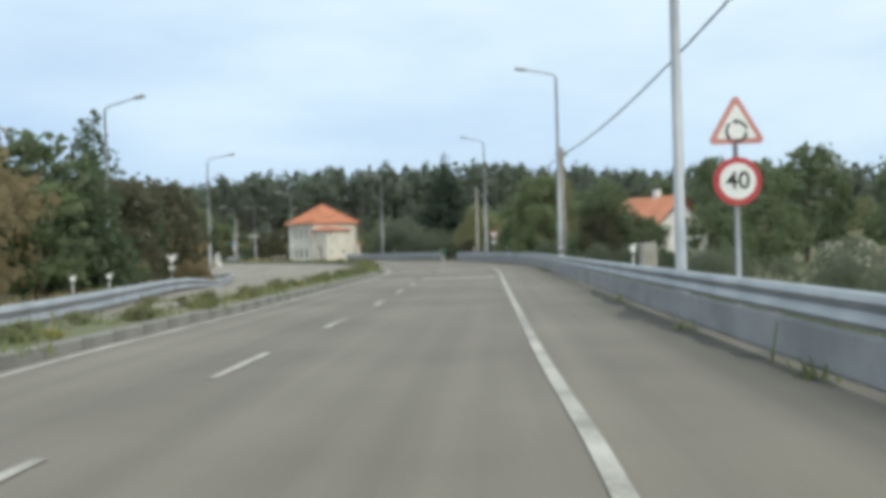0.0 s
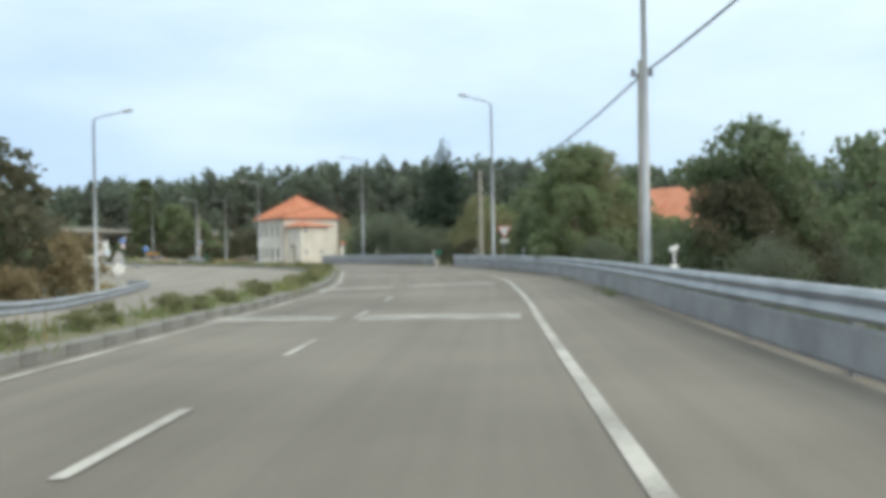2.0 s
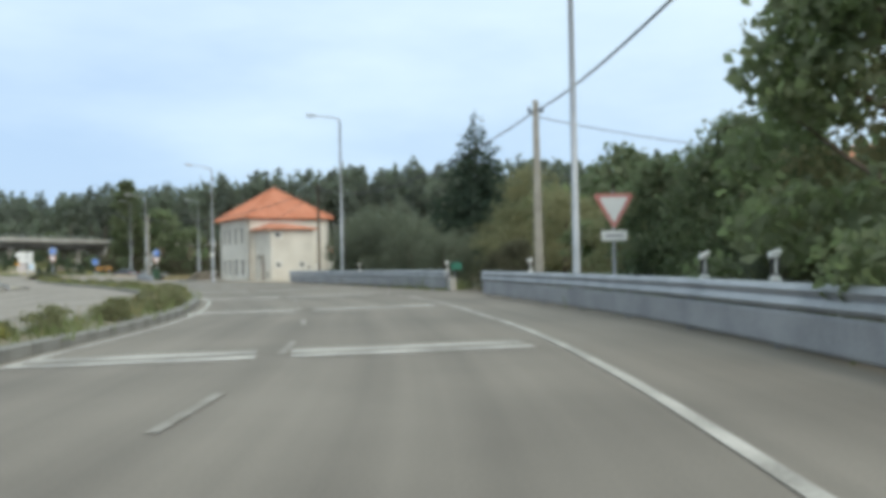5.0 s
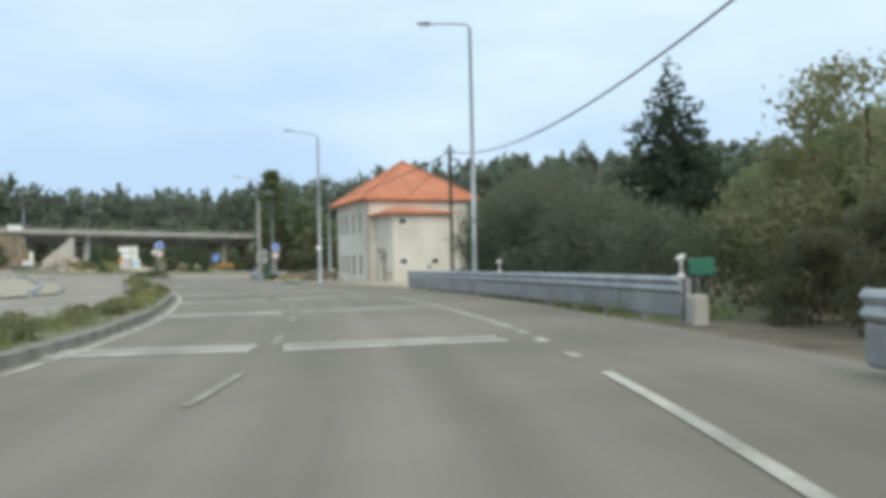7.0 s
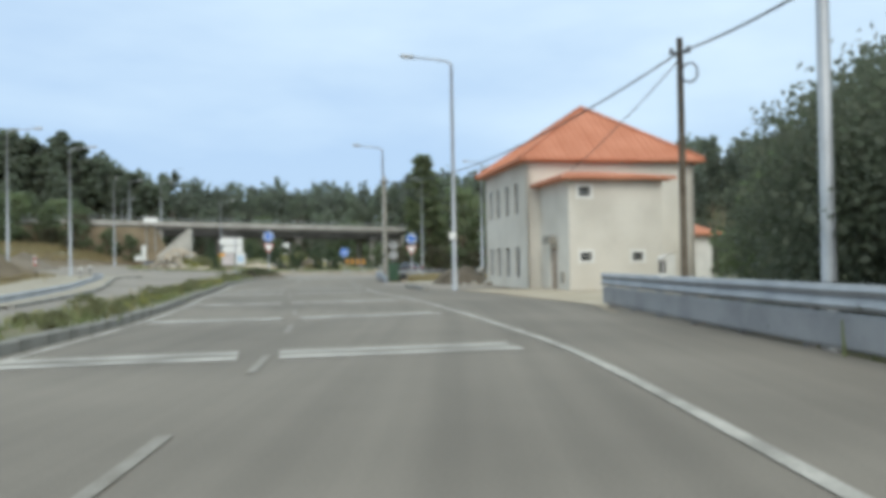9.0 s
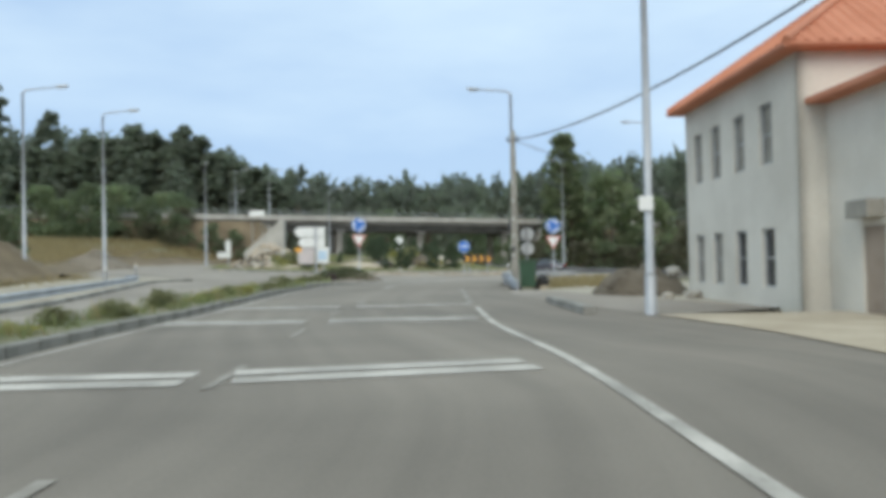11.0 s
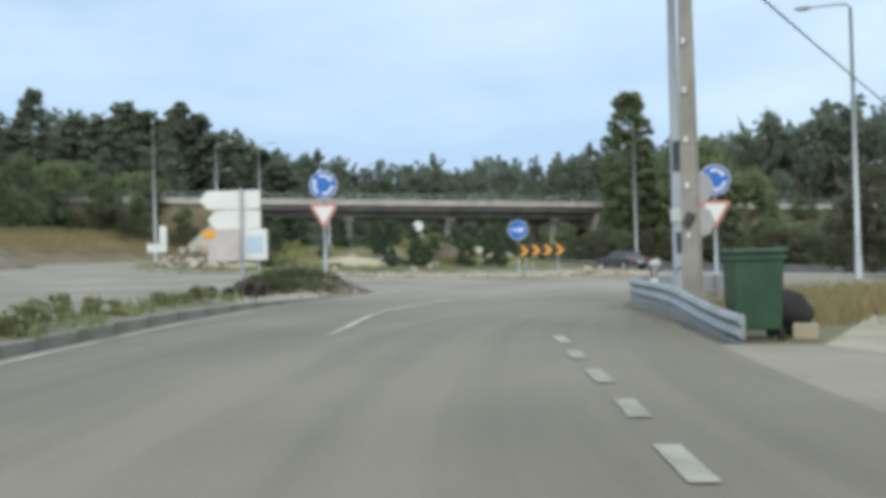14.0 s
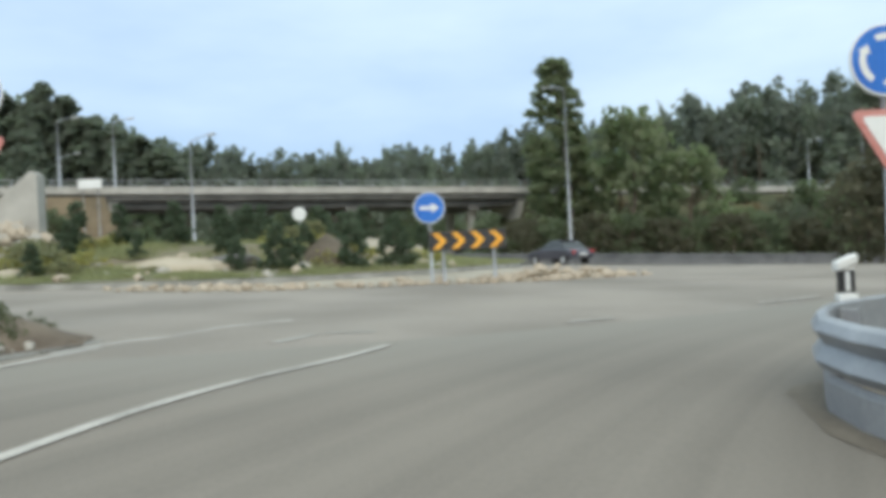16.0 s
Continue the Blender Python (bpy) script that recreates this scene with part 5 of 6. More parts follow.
for i in range(34):
    a, r = 2.4 * i, 0.5 + 1.75 * ((i * 13) % 34) / 34
    k = 0.06 + 0.12 * ((i * 7) % 11) / 11
    zz = 1.02 * max(0, 1 - (r / 2.1) ** 2.3) * 0.95
    part("clod", lump(bmesh.new(), (r * math.cos(a), r * math.sin(a), zz + 0.1 * (r > 2.0)), (k, k * 0.85, k * 0.65), i * 1.7, 0.6, 1), STONE_GREY if i % 9 == 4 else GRAVEL, hp)
hp2 = thing("dirt_heap", "brown heap of earth on the far verge", "heap", (-78.8, 137.8, rise(-78.8, 137.8) - 0.1))
hp2.scale = (1.25, 1.25, 1.2)
bm = bmesh.new()
bmesh.ops.create_grid(bm, x_segments=24, y_segments=24, size=3.2)
for v in bm.verts:
    d = math.hypot(v.co.x, v.co.y / 0.9)
    v.co.z = 1.5 * max(0, 1 - d / 3.0) * (1 + 0.25 * noise.noise(v.co)) - (0.2 if d > 2.9 else 0)
part("earth", bm, DUSTY, hp2)
eb = thing("earth_bank", "bare reddish-brown bank of dug earth beside the slip road", "bank", (-60.0, 121.0, land(-60.0, 121.0) - 0.15), 135)
bm = bmesh.new()
bmesh.ops.create_grid(bm, x_segments=40, y_segments=26, size=1.0)
for v in bm.verts:
    q = v.co.copy()
    d = math.hypot(q.x, q.y) * (1 + 0.18 * noise.noise(q * 2.1))
    v.co = Vector((q.x * 6.2, q.y * 3.6, 1.9 * (1 - smooth(d, 0.15, 1.0)) + 0.14 * noise.noise(q * 6.0) * (d < 0.95) - (0.25 if d > 1 else 0)))
for f in bm.faces:
    f.smooth = True
part("earth", bm, BANK_EARTH, eb)
hm = thing("hazard_post", "red and white hazard marker post on the bank", "marker post", (-75.9, 137.1, land(-75.9, 137.1) - 0.1), 60)
part("body", slab(bmesh.new(), -0.09, 0.09, -0.03, 0.03, 0, 1.5, bevel=0.01), SIGN_WHITE, hm)
for z0 in (0.55, 1.05):
    part("band", slab(bmesh.new(), -0.094, 0.094, -0.034, 0.034, z0, z0 + 0.25), SIGN_RED, hm, "red band")


def rock(x, y, z, r, seed, mat=STONE, name="stone", label="rough tan stone lying loose"):
    bm = lump(bmesh.new(), (0, 0, r * 0.35), (r, r * 0.8, r * 0.62), seed, 0.6, 1)
    o = thing(name, label, "stone", (x, y, z), seed * 57 % 360, "loose stones")
    part("rock", bm, mat, o)
    return o


for i in range(5):
    rock(-24.6 + 0.5 * i + 0.2 * math.sin(i * 7), 124.4 + 0.6 * i + 0.3 * math.cos(i * 5), 0.0, 0.22 + 0.08 * (i % 3), i + 20, STONE_GREY, label="pale grey stone beside the dirt heap")
rock(-25.5, 127.6, 0.65, 0.3, 31, STONE_GREY, label="white-grey boulder lying on the dirt heap")


# ---- tyres on the median tip ----
def tyre(x, y, z, rz, r=0.3, w=0.17):
    o = thing("tyre", "old dark tyre standing half sunk in the median", "tyre", (x, y, z), rz, "tyres on the median")
    prof = [(r * 0.55, -w / 2), (r * 0.9, -w / 2), (r, -w * 0.3), (r, w * 0.3), (r * 0.9, w / 2), (r * 0.55, w / 2)]
    bm = bmesh.new()
    n = 20
    rows = [[bm.verts.new((p * math.cos(2 * math.pi * k / n), q, r * 0.85 + p * math.sin(2 * math.pi * k / n))) for p, q in prof] for k in range(n)]
    for k in range(n):
        a, b = rows[k], rows[(k + 1) % n]
        for i in range(6):
            bm.faces.new((a[i], a[(i + 1) % 6], b[(i + 1) % 6], b[i])).smooth = True
    bmesh.ops.recalc_face_normals(bm, faces=bm.faces)
    part("casing", bm, TYRE_RED, o)
    part("soil_fill", disc(bmesh.new(), r * 0.56, -w * 0.3, w * 0.3, 0, r * 0.85, 16), RUBBER, o, "dark filled hub")
    return o


for k, (x, y, r) in enumerate(((-45.78, 130.27, 0.17), (-45.56, 130.53, 0.155), (-45.1, 130.7, 0.15), (-44.4, 130.72, 0.225), (-44.64, 131.27, 0.19))):
    tyre(x, y, rise(x, y) + 0.09, 40 + 17 * k, r)

# ---- the parked car far round the ring ----
def saloon(x, y, rz):
    o = thing("car", "dark grey saloon car on the far side of the roundabout", "car", (x, y, rise(x, y) + 0.03), rz)
    side = [(-2.15, 0.35), (-2.2, 0.62), (-2.1, 0.86), (-1.45, 0.95), (1.0, 0.93), (1.95, 0.78), (2.15, 0.6), (2.12, 0.33)]
    cabin = [(-1.55, 0.93), (-1.05, 1.32), (-0.7, 1.42), (0.15, 1.42), (0.95, 0.93)]

    def hull(outline, w0, w1, top):
        bm = bmesh.new()
        rows = []
        for s in (-1, 1):
            rows.append([bm.verts.new((px, s * (w0 + (w1 - w0) * max(0, min(1, (pz - 0.9) / 0.5)) if top else s * 0 + s * w0) if top else s * w0, pz)) for px, pz in outline])
        for r_ in rows:
            bm.faces.new(r_)
        k = len(outline)
        for i in range(k):
            bm.faces.new((rows[0][i], rows[0][(i + 1) % k], rows[1][(i + 1) % k], rows[1][i]))
        bmesh.ops.recalc_face_normals(bm, faces=bm.faces)
        return bm
    bm = hull(side, 0.84, 0.84, False)
    bmesh.ops.bevel(bm, geom=bm.edges[:], offset=0.07, segments=2, affect="EDGES", profile=0.5)
    part("body", bm, CAR_PAINT, o)
    bm = bmesh.new()
    rows = [[bm.verts.new((px, s * (0.80 - 0.22 * (pz - 0.93) / 0.49), pz)) for px, pz in cabin] for s in (-1, 1)]
    for r_ in rows:
        bm.faces.new(r_)
    for i in range(5):
        bm.faces.new((rows[0][i], rows[0][(i + 1) % 5], rows[1][(i + 1) % 5], rows[1][i]))
    bmesh.ops.recalc_face_normals(bm, faces=bm.faces)
    part("cabin_glass", bm, GLASS, o, "dark window glass")
    part("roof", slab(bmesh.new(), -0.95, 0.2, -0.56, 0.56, 1.405, 1.45, bevel=0.02), CAR_PAINT, o)
    for px in (-1.35, 1.32):
        for s in (-1, 1):
            wh = part("wheel", tube(bmesh.new(), [(px, s * 0.68, 0.31), (px, s * 0.87, 0.31)], 0.31, 20), RUBBER, o, "black tyre")
            part("rim", tube(bmesh.new(), [(px, s * 0.865, 0.31), (px, s * 0.88, 0.31)], 0.2, 16), SIGN_GREY, wh, "grey wheel rim")
    for s in (-1, 1):
        part("tail_lamp", slab(bmesh.new(), -2.2, -2.1, s * 0.66 - 0.14, s * 0.66 + 0.14, 0.68, 0.84, bevel=0.01), TAIL_RED, o, "red tail lamp")
        part("headlight", slab(bmesh.new(), 2.0, 2.12, s * 0.6 - 0.16, s * 0.6 + 0.16, 0.6, 0.73, bevel=0.01), WHITE, o, "clear headlight")
    part("number_plate", slab(bmesh.new(), -2.225, -2.19, -0.26, 0.26, 0.55, 0.66), SIGN_WHITE, o)
    return o


saloon(-56.1, 173.8, 153)

# ---- plants ----
rng = np.random.default_rng(7)


def leaf_cloud(clumps, count, size, squash=1.0, seed=0, outward=0.5, spread=(0.55, 1.0)):
    """Quads strewn through ellipsoid clumps (x, y, z, rx, ry, rz); denser near their skins."""
    g = np.random.default_rng(seed)
    c = np.array(clumps, float)
    wgt = (c[:, 3] * c[:, 4] + c[:, 3] * c[:, 5])
    which = g.choice(len(c), count, p=wgt / wgt.sum())
    d = g.normal(size=(count, 3))
    d /= np.linalg.norm(d, axis=1, keepdims=True)
    rad = spread[0] + (spread[1] - spread[0]) * g.random(count) ** 0.6
    rad *= np.where(g.random(count) < 0.3, 1.0 + 0.45 * g.random(count), 1.0)
    pos = c[which, :3] + d * c[which, 3:] * rad[:, None] + g.normal(size=(count, 3)) * c[which, 3:4] * 0.12
    n = g.normal(size=(count, 3)) + outward * d * 2
    n /= np.linalg.norm(n, axis=1, keepdims=True)
    u = np.cross(n, g.normal(size=(count, 3)))
    u /= np.linalg.norm(u, axis=1, keepdims=True)
    v = np.cross(n, u)
    s = size * (0.6 + 0.8 * g.random(count))[:, None]
    a = 0.55 + 0.3 * g.random(count)[:, None]
    tip = n * s * 0.25
    quads = np.stack([pos - u * s, pos - v * s * a + tip, pos + u * s, pos + v * s * a + tip], 1)
    return quads.reshape(-1, 3)


def quads_mesh(name, verts, mat):
    me = bpy.data.meshes.new(name)
    k = len(verts) // 4
    me.vertices.add(4 * k)
    me.vertices.foreach_set("co", np.ascontiguousarray(verts, dtype=np.float32).ravel())
    me.loops.add(4 * k)
    me.loops.foreach_set("vertex_index", np.arange(4 * k, dtype=np.int32))
    me.polygons.add(k)
    me.polygons.foreach_set("loop_start", np.arange(0, 4 * k, 4, dtype=np.int32))
    me.polygons.foreach_set("loop_total", np.full(k, 4, dtype=np.int32))
    me.update(calc_edges=True)
    me.materials.append(mat)
    return me


def crown_clumps(h, w, base, n, seed, taper=0.5, size=0.3):
    """Clumps filling a crown h high and w wide from base up; taper 1: pointed top."""
    g = np.random.default_rng(seed)
    out = []
    for i in range(n):
        f = g.random() ** 0.8
        zz = base + (h - base) * (0.06 + 0.88 * f)
        r = w / 2 * (1 - taper * f) * math.sqrt(max(0.15, 1 - (2 * abs(f - 0.42)) ** 2 * 0.6)) * (0.45 + 0.6 * g.random())
        a = g.random() * 2 * math.pi
        q = w * size * (0.55 + 0.6 * g.random()) * (1 - 0.4 * taper * f)
        out.append((r * math.cos(a), r * math.sin(a), zz, q, q, q * 0.75))
    return out


def trunk_line(h, seed, lean=0.05):
    tops = [(lean * h * math.sin(u * 2 + seed), lean * h * math.cos(u * 1.7 + seed) - lean * h * math.cos(seed), h * u) for u in np.linspace(0, 1, 6)]
    return [(0, 0, -0.3)] + tops[1:]


def trunk_parts(o, h, r, seed, limbs=5, w=9.0):
    """A tapered trunk with its limbs, each a part of its own."""
    g = np.random.default_rng(seed)
    tops = trunk_line(h, seed)
    part("trunk", tube(bmesh.new(), tops, [r * (1 - 0.8 * u) for u in np.linspace(0, 1, 6)], 8), BARK, o)
    for i in range(limbs):
        a = g.random() * 6.28
        l = min(h * (0.22 + 0.2 * g.random()), w * 0.3)
        s = Vector(tops[2 + i % 3])
        part("limb", tube(bmesh.new(), [s, s + Vector((math.cos(a) * l * 0.5, math.sin(a) * l * 0.5, l * 0.35)), s + Vector((math.cos(a) * l, math.sin(a) * l, l * 0.8))], [r * 0.4, r * 0.25, r * 0.1], 6), BARK, o)


COARSE = {}


def tree(name, label, category, h, w, base, mat, clumps, leaves, leaf, seed, taper=0.4, size=0.22, trunk=0.16, limbs=5, spread=(0.5, 1.0)):
    o = thing(name, label, category)
    trunk_parts(o, h * 0.8, trunk, seed, limbs, w)
    cl = crown_clumps(h, w, base, clumps, seed, taper, size)
    me = quads_mesh("crown", leaf_cloud(cl, int(leaves * 1.0), leaf * 0.86, seed=seed, spread=spread), mat)
    cr = new("crown", me)
    cr.parent = o
    COARSE[cr.data.name] = quads_mesh("crown", leaf_cloud(cl, int(leaves * 0.165), leaf * 1.72, seed=seed, spread=spread), mat)
    return o


def spruce_tree(h, w, seed, label, name="spruce", mat=None, full=1.0, count=8000):
    """Tiers of drooping boughs with gaps between."""
    g = np.random.default_rng(seed)
    o = thing(name, label, "tree")
    part("trunk", tube(bmesh.new(), [(0, 0, -0.3), (0, 0, h)], (h * 0.014, 0.02), 8), BARK, o)
    cl, z = [], h * 0.10
    while z < h * 0.985:
        f = (z - h * 0.10) / (h * 0.9)
        r = w / 2 * (1 - f) ** 0.85 * (0.82 + 0.3 * g.random()) + 0.08
        n = max(3, int(8 * (1 - f) + 3))
        a0 = g.random() * 6.28
        for k in range(n):
            a = a0 + 2 * math.pi * k / n + 0.4 * (g.random() - 0.5)
            rr = r * (0.75 + 0.4 * g.random())
            for u in (0.3, 0.6, 0.9):
                cl.append((rr * u * math.cos(a), rr * u * math.sin(a), z - rr * u * 0.16 + 0.1 * u * u * rr, max(0.14, rr * 0.27), max(0.14, rr * 0.27), max(0.07, rr * 0.06 * full)))
        z += h * (0.036 if full > 1 else 0.043) * (1.05 - 0.5 * f)
    me = quads_mesh("crown", leaf_cloud(cl, count, h * (0.010 if full > 1 else 0.0095) * full, seed=seed, outward=0.1, spread=(0.1, 1.0)), mat or NEEDLE)
    cr = new("crown", me)
    cr.parent = o
    return o


def plant(src, x, y, h_scale, w_scale=None, rz=None, z=None, label=""):
    w_scale = w_scale or h_scale
    rz = float(rng.random() * 360) if rz is None else rz
    m = pose(x, y, land(x, y) if z is None else z, 0, 0, rz) @ Matrix.Diagonal((w_scale, w_scale, h_scale, 1))
    o = copy_thing(src, m)
    near = min(float(np.min(np.hypot(TRACK[:, 0] - x, TRACK[:, 1] - y))), 99.0)
    for c in o.children:
        if near > 9.0 and c.data.name in COARSE and src not in (poplar, shrub_dark, autumn):
            c.data = COARSE[c.data.name]
    return tagged(o, label)


TRACK = offset(RL, -1.3)
broad = tree("tree", "dark green broadleaf tree with a dense uneven crown", "tree", 7.0, 5.6, 0.5, LEAF_DARK, 46, 9000, 0.13, 11, 0.25, 0.17)
broad2 = tree("tree", "green broadleaf tree with a loose crown", "tree", 7.0, 5.0, 0.7, LEAF_MID, 38, 7500, 0.13, 12, 0.35, 0.16)
autumn = tree("tree", "tree turning yellow with thinning autumn leaves", "tree", 7.0, 5.2, 0.6, LEAF_AUTUMN, 60, 6500, 0.085, 13, 0.35, 0.13, spread=(0.35, 1.35))
olive = tree("bush", "large grey-green willowy bush behind the barrier", "bush", 4.2, 4.6, 0.1, LEAF_OLIVE, 46, 9000, 0.065, 14, 0.15, 0.19, 0.07)
brown = tree("bush", "brownish bush with dry leaves", "bush", 4.5, 4.2, 0.1, LEAF_BROWN, 36, 6500, 0.10, 15, 0.2, 0.18, 0.08)
dusk = tree("bush", "tall dull brown-green bush with dense twigs", "bush", 4.5, 4.4, 0.1, LEAF_DUSK, 44, 7500, 0.095, 31, 0.2, 0.16, 0.08)
pine = spruce_tree(8.0, 5.0, 16, "young pine with whorled dark green boughs", "pine_tree", PINE, 1.7, 5500)
shrub = tree("shrub", "small rounded green shrub", "shrub", 0.9, 1.0, 0.02, MEDIAN_LEAF, 16, 580, 0.060, 17, 0.2, 0.22, 0.02, 0)
shrub_dark = tree("shrub", "small dark conical conifer shrub", "shrub", 1.5, 1.15, 0.02, LEAF_CONIFER, 40, 1000, 0.072, 18, 0.72, 0.16, 0.03, 0)
shrub_yellow = tree("shrub", "low yellow-green flowering median shrub", "shrub", 0.6, 0.9, 0.02, FLOWER, 14, 700, 0.045, 19, 0.1, 0.22, 0.015, 0)
poplar = tree("poplar", "tall slender poplar with an uneven crown", "tree", 18.7, 4.9, 0.6, LEAF_MID, 420, 19000, 0.17, 20, 0.33, 0.085, 0.22, spread=(0.15, 1.0))
tall_gum = tree("eucalyptus", "tall eucalyptus with loose separate leaf clumps", "tree", 20.0, 6.6, 3.0, LEAF_HAZED, 96, 9600, 0.255, 21, 0.4, 0.1, 0.2, 8)

SOURCES = [dusk, broad, broad2, autumn, olive, brown, pine, shrub, shrub_dark, shrub_yellow, poplar, tall_gum]

# right-hand side behind the long barrier
for x, y, h, src in ((7.6, 38.0, 4.3, broad), (10.4, 40.4, 3.3, broad), (12.6, 38.0, 4.2, broad), (7.7, 61.6, 7.2, broad2), (8.8, 63.6, 7.4, autumn), (10.6, 65.0, 6.0, broad2), (12.2, 62.0, 3.4, broad), (7.4, 66.2, 4.4, broad2), (6.9, 58.0, 4.6, broad2), (13.6, 66.0, 4.4, broad2),
                     (7.9, 69.6, 5.2, broad), (9.6, 72.0, 5.8, broad), (7.0, 73.6, 4.7, broad), (12.4, 73.0, 5.6, broad), (6.2, 76.6, 4.0, autumn), (9.0, 77.4, 4.6, autumn), (5.4, 80.2, 3.5, broad2), (14.5, 78.5, 6.0, broad), (-9.4, 115.2, 4.6, broad), (-7.2, 113.0, 5.4, broad2), (-8.4, 118.8, 5.6, broad),
                     (4.9, 87.5, 5.6, autumn), (6.4, 90.0, 5.7, autumn), (4.0, 91.2, 7.4, autumn), (7.6, 86.0, 4.8, broad2), (2.5, 93.2, 5.2, autumn), (5.4, 95.4, 6.8, broad2), (9.2, 92.4, 6.2, broad), (4.4, 98.6, 6.2, autumn), (7.5, 99.0, 7.0, broad), (3.6, 103.5, 5.5, broad2),
                     (6.5, 108.0, 6.0, broad), (4.5, 118.0, 5.5, autumn), (7.5, 124.0, 6.0, broad), (-5.0, 130.0, 5.0, broad2), (-8.5, 126.0, 4.6, broad), (3.5, 131.0, 5.0, broad2), (-4.0, 121.5, 4.4, broad), (-1.0, 126.5, 4.6, olive), (10.5, 116.0, 6.5, broad)):
    plant(src, x, y, h / (4.2 if src is olive else 7.0))
for x, y, k in ((-1.0, 92.0, 0.8), (-2.8, 95.4, 0.98), (-4.2, 98.2, 1.2), (-5.9, 101.0, 1.1), (-6.3, 101.9, 1.15), (-6.3, 104.0, 1.2), (-8.0, 106.0, 0.95), (-3.4, 100.6, 1.35), (-5.2, 103.8, 1.4), (-6.2, 107.6, 1.5), (0.6, 93.6, 0.8), (-1.0, 97.0, 0.85), (6.3, 33.5, 0.38), (7.2, 29.5, 0.4), (9.5, 26.5, 0.45), (12.5, 30.0, 0.5), (7.8, 24.0, 0.36), (6.6, 19.5, 0.33), (11.0, 20.0, 0.42), (7.4, 14.5, 0.36), (10.0, 12.0, 0.4), (14.0, 24.0, 0.5), (16.5, 33.0, 0.6), (9.0, 48.5, 0.6), (6.8, 50.2, 0.45), (6.0, 62.3, 0.4), (16, 17, 0.5), (20, 28, 0.6), (20, 40, 0.7), (26, 34, 0.6), (28, 48, 0.7), (34, 42, 0.6), (36, 58, 0.8), (24, 22, 0.5), (9.3, 38.2, 0.5), (12.7, 54.0, 0.5), (14.5, 54.6, 0.5), (16.3, 55.4, 0.55), (18.0, 57.0, 0.55)):
    plant(olive, x, y, k * 0.9, k)
plant(olive, -6.9, 102.7, 1.2, 0.85, label="tall dark grey-green bush leaning over the barrier")
# the last two: shade under the trees put in as darker dusk leaves
for x, y, k, w in ((7.3, 37.4, 0.62, 0.6), (8.6, 38.6, 0.7, 0.65), (2.0, 84.6, 0.42, 0.45), (2.8, 82.2, 0.5, 0.5)):
    plant(dusk, x, y, k, w)
for x, y, k in ((30, 75, 1.3), (38, 84, 1.6), (46, 78, 1.45), (54, 90, 1.72), (60, 76, 1.5), (26, 92, 1.25), (34, 98, 1.6), (66, 66, 1.5), (20, 102, 1.3), (10, 104, 1.2), (14, 112, 1.2), (22, 60, 0.45), (15.5, 64, 0.45), (26.5, 66, 0.8)):
    plant(broad, x, y, k * 1.1)

# left-hand side behind the slip road
for x, y, k, src in ((-13.6, 21.0, 0.95, brown), (-15.6, 24.5, 1.3, brown), (-17.5, 29.0, 1.35, brown), (-19.5, 33.5, 1.25, brown), (-17.6, 34.5, 1.05, broad), (-15.9, 31.5, 0.72, broad2), (-12.6, 16.0, 0.6, brown), (-16.0, 18.0, 0.9, brown), (-19.0, 40.0, 0.9, brown), (-22.5, 50.0, 0.6, brown), (-25.5, 60.0, 0.62, brown), (-25.0, 66.0, 0.8, brown), (-20.5, 64.5, 0.9, brown), (-22.6, 67.4, 0.9, brown), (-19.8, 61.2, 0.75, brown), (-28.5, 72.0, 0.7, brown),
                     (-16.9, 37.6, 1.08, pine), (-20.5, 41.5, 1.0, pine), (-16.2, 41.6, 0.46, brown), (-17.9, 42.6, 0.5, brown), (-14.7, 47.9, 0.4, brown), (-15.6, 49.6, 0.45, brown), (-30.0, 69.2, 1.95, pine), (-27.0, 62.0, 1.25, pine), (-18.9, 46.0, 1.5, dusk), (-18.6, 51.6, 1.6, dusk), (-21.5, 56.0, 0.9, broad), (-24.8, 47.5, 1.0, broad), (-28.0, 54.5, 1.0, broad), (-18.4, 43.0, 0.7, broad2), (-33.5, 62.0, 1.0, broad), (-36.0, 76.0, 0.85, broad2)):
    plant(src, x, y, k)
for i, (x, y) in enumerate(((-40, 82), (-46, 92), (-52, 100), (-60, 108), (-66, 116), (-74, 122), (-56, 90), (-70, 106), (-82, 118), (-86, 130), (-94, 136), (-64, 96), (-80, 104), (-98, 124), (-106, 138), (-48, 80))):
    plant((broad, broad2, tall_gum, brown)[i % 4] if i > 4 else (brown, broad2)[i % 2], x, y, (0.8, 0.75, 0.8, 0.9)[i % 4])

# beyond the roundabout
# poplar and broad2 here: lighter leaf colour stands in for distance haze
plant(poplar, -66.6, 197.5, 1.0, 1.38, z=0.4)
for i in range(40):
    a = 98 - 2.4 * i + 3 * math.sin(i * 2.1)
    r = 41.0 + 5.0 * (i % 3) + 1.5 * math.sin(i * 1.3)
    x, y = -57.0 + r * math.cos(radians(a)), 162.0 + r * math.sin(radians(a))
    plant((broad2, olive, broad2, broad)[i % 4], x, y, (0.72, 1.1, 0.85, 0.8)[i % 4] * (1.15 if 8 < i < 22 else 0.95))
plant(broad2, -59.0, 195.5, 2.0, 1.5)
plant(broad2, -55.0, 198.5, 1.5, 1.7)
plant(broad2, -61.5, 199.0, 1.5, 1.5)
for i in range(12):
    plant((broad, broad2)[i % 2], -46.0 + 3.0 * i, 203.5 + 1.0 * i + 1.2 * math.sin(i * 1.9), 1.05 + 0.2 * math.sin(i * 2.7), 0.95)
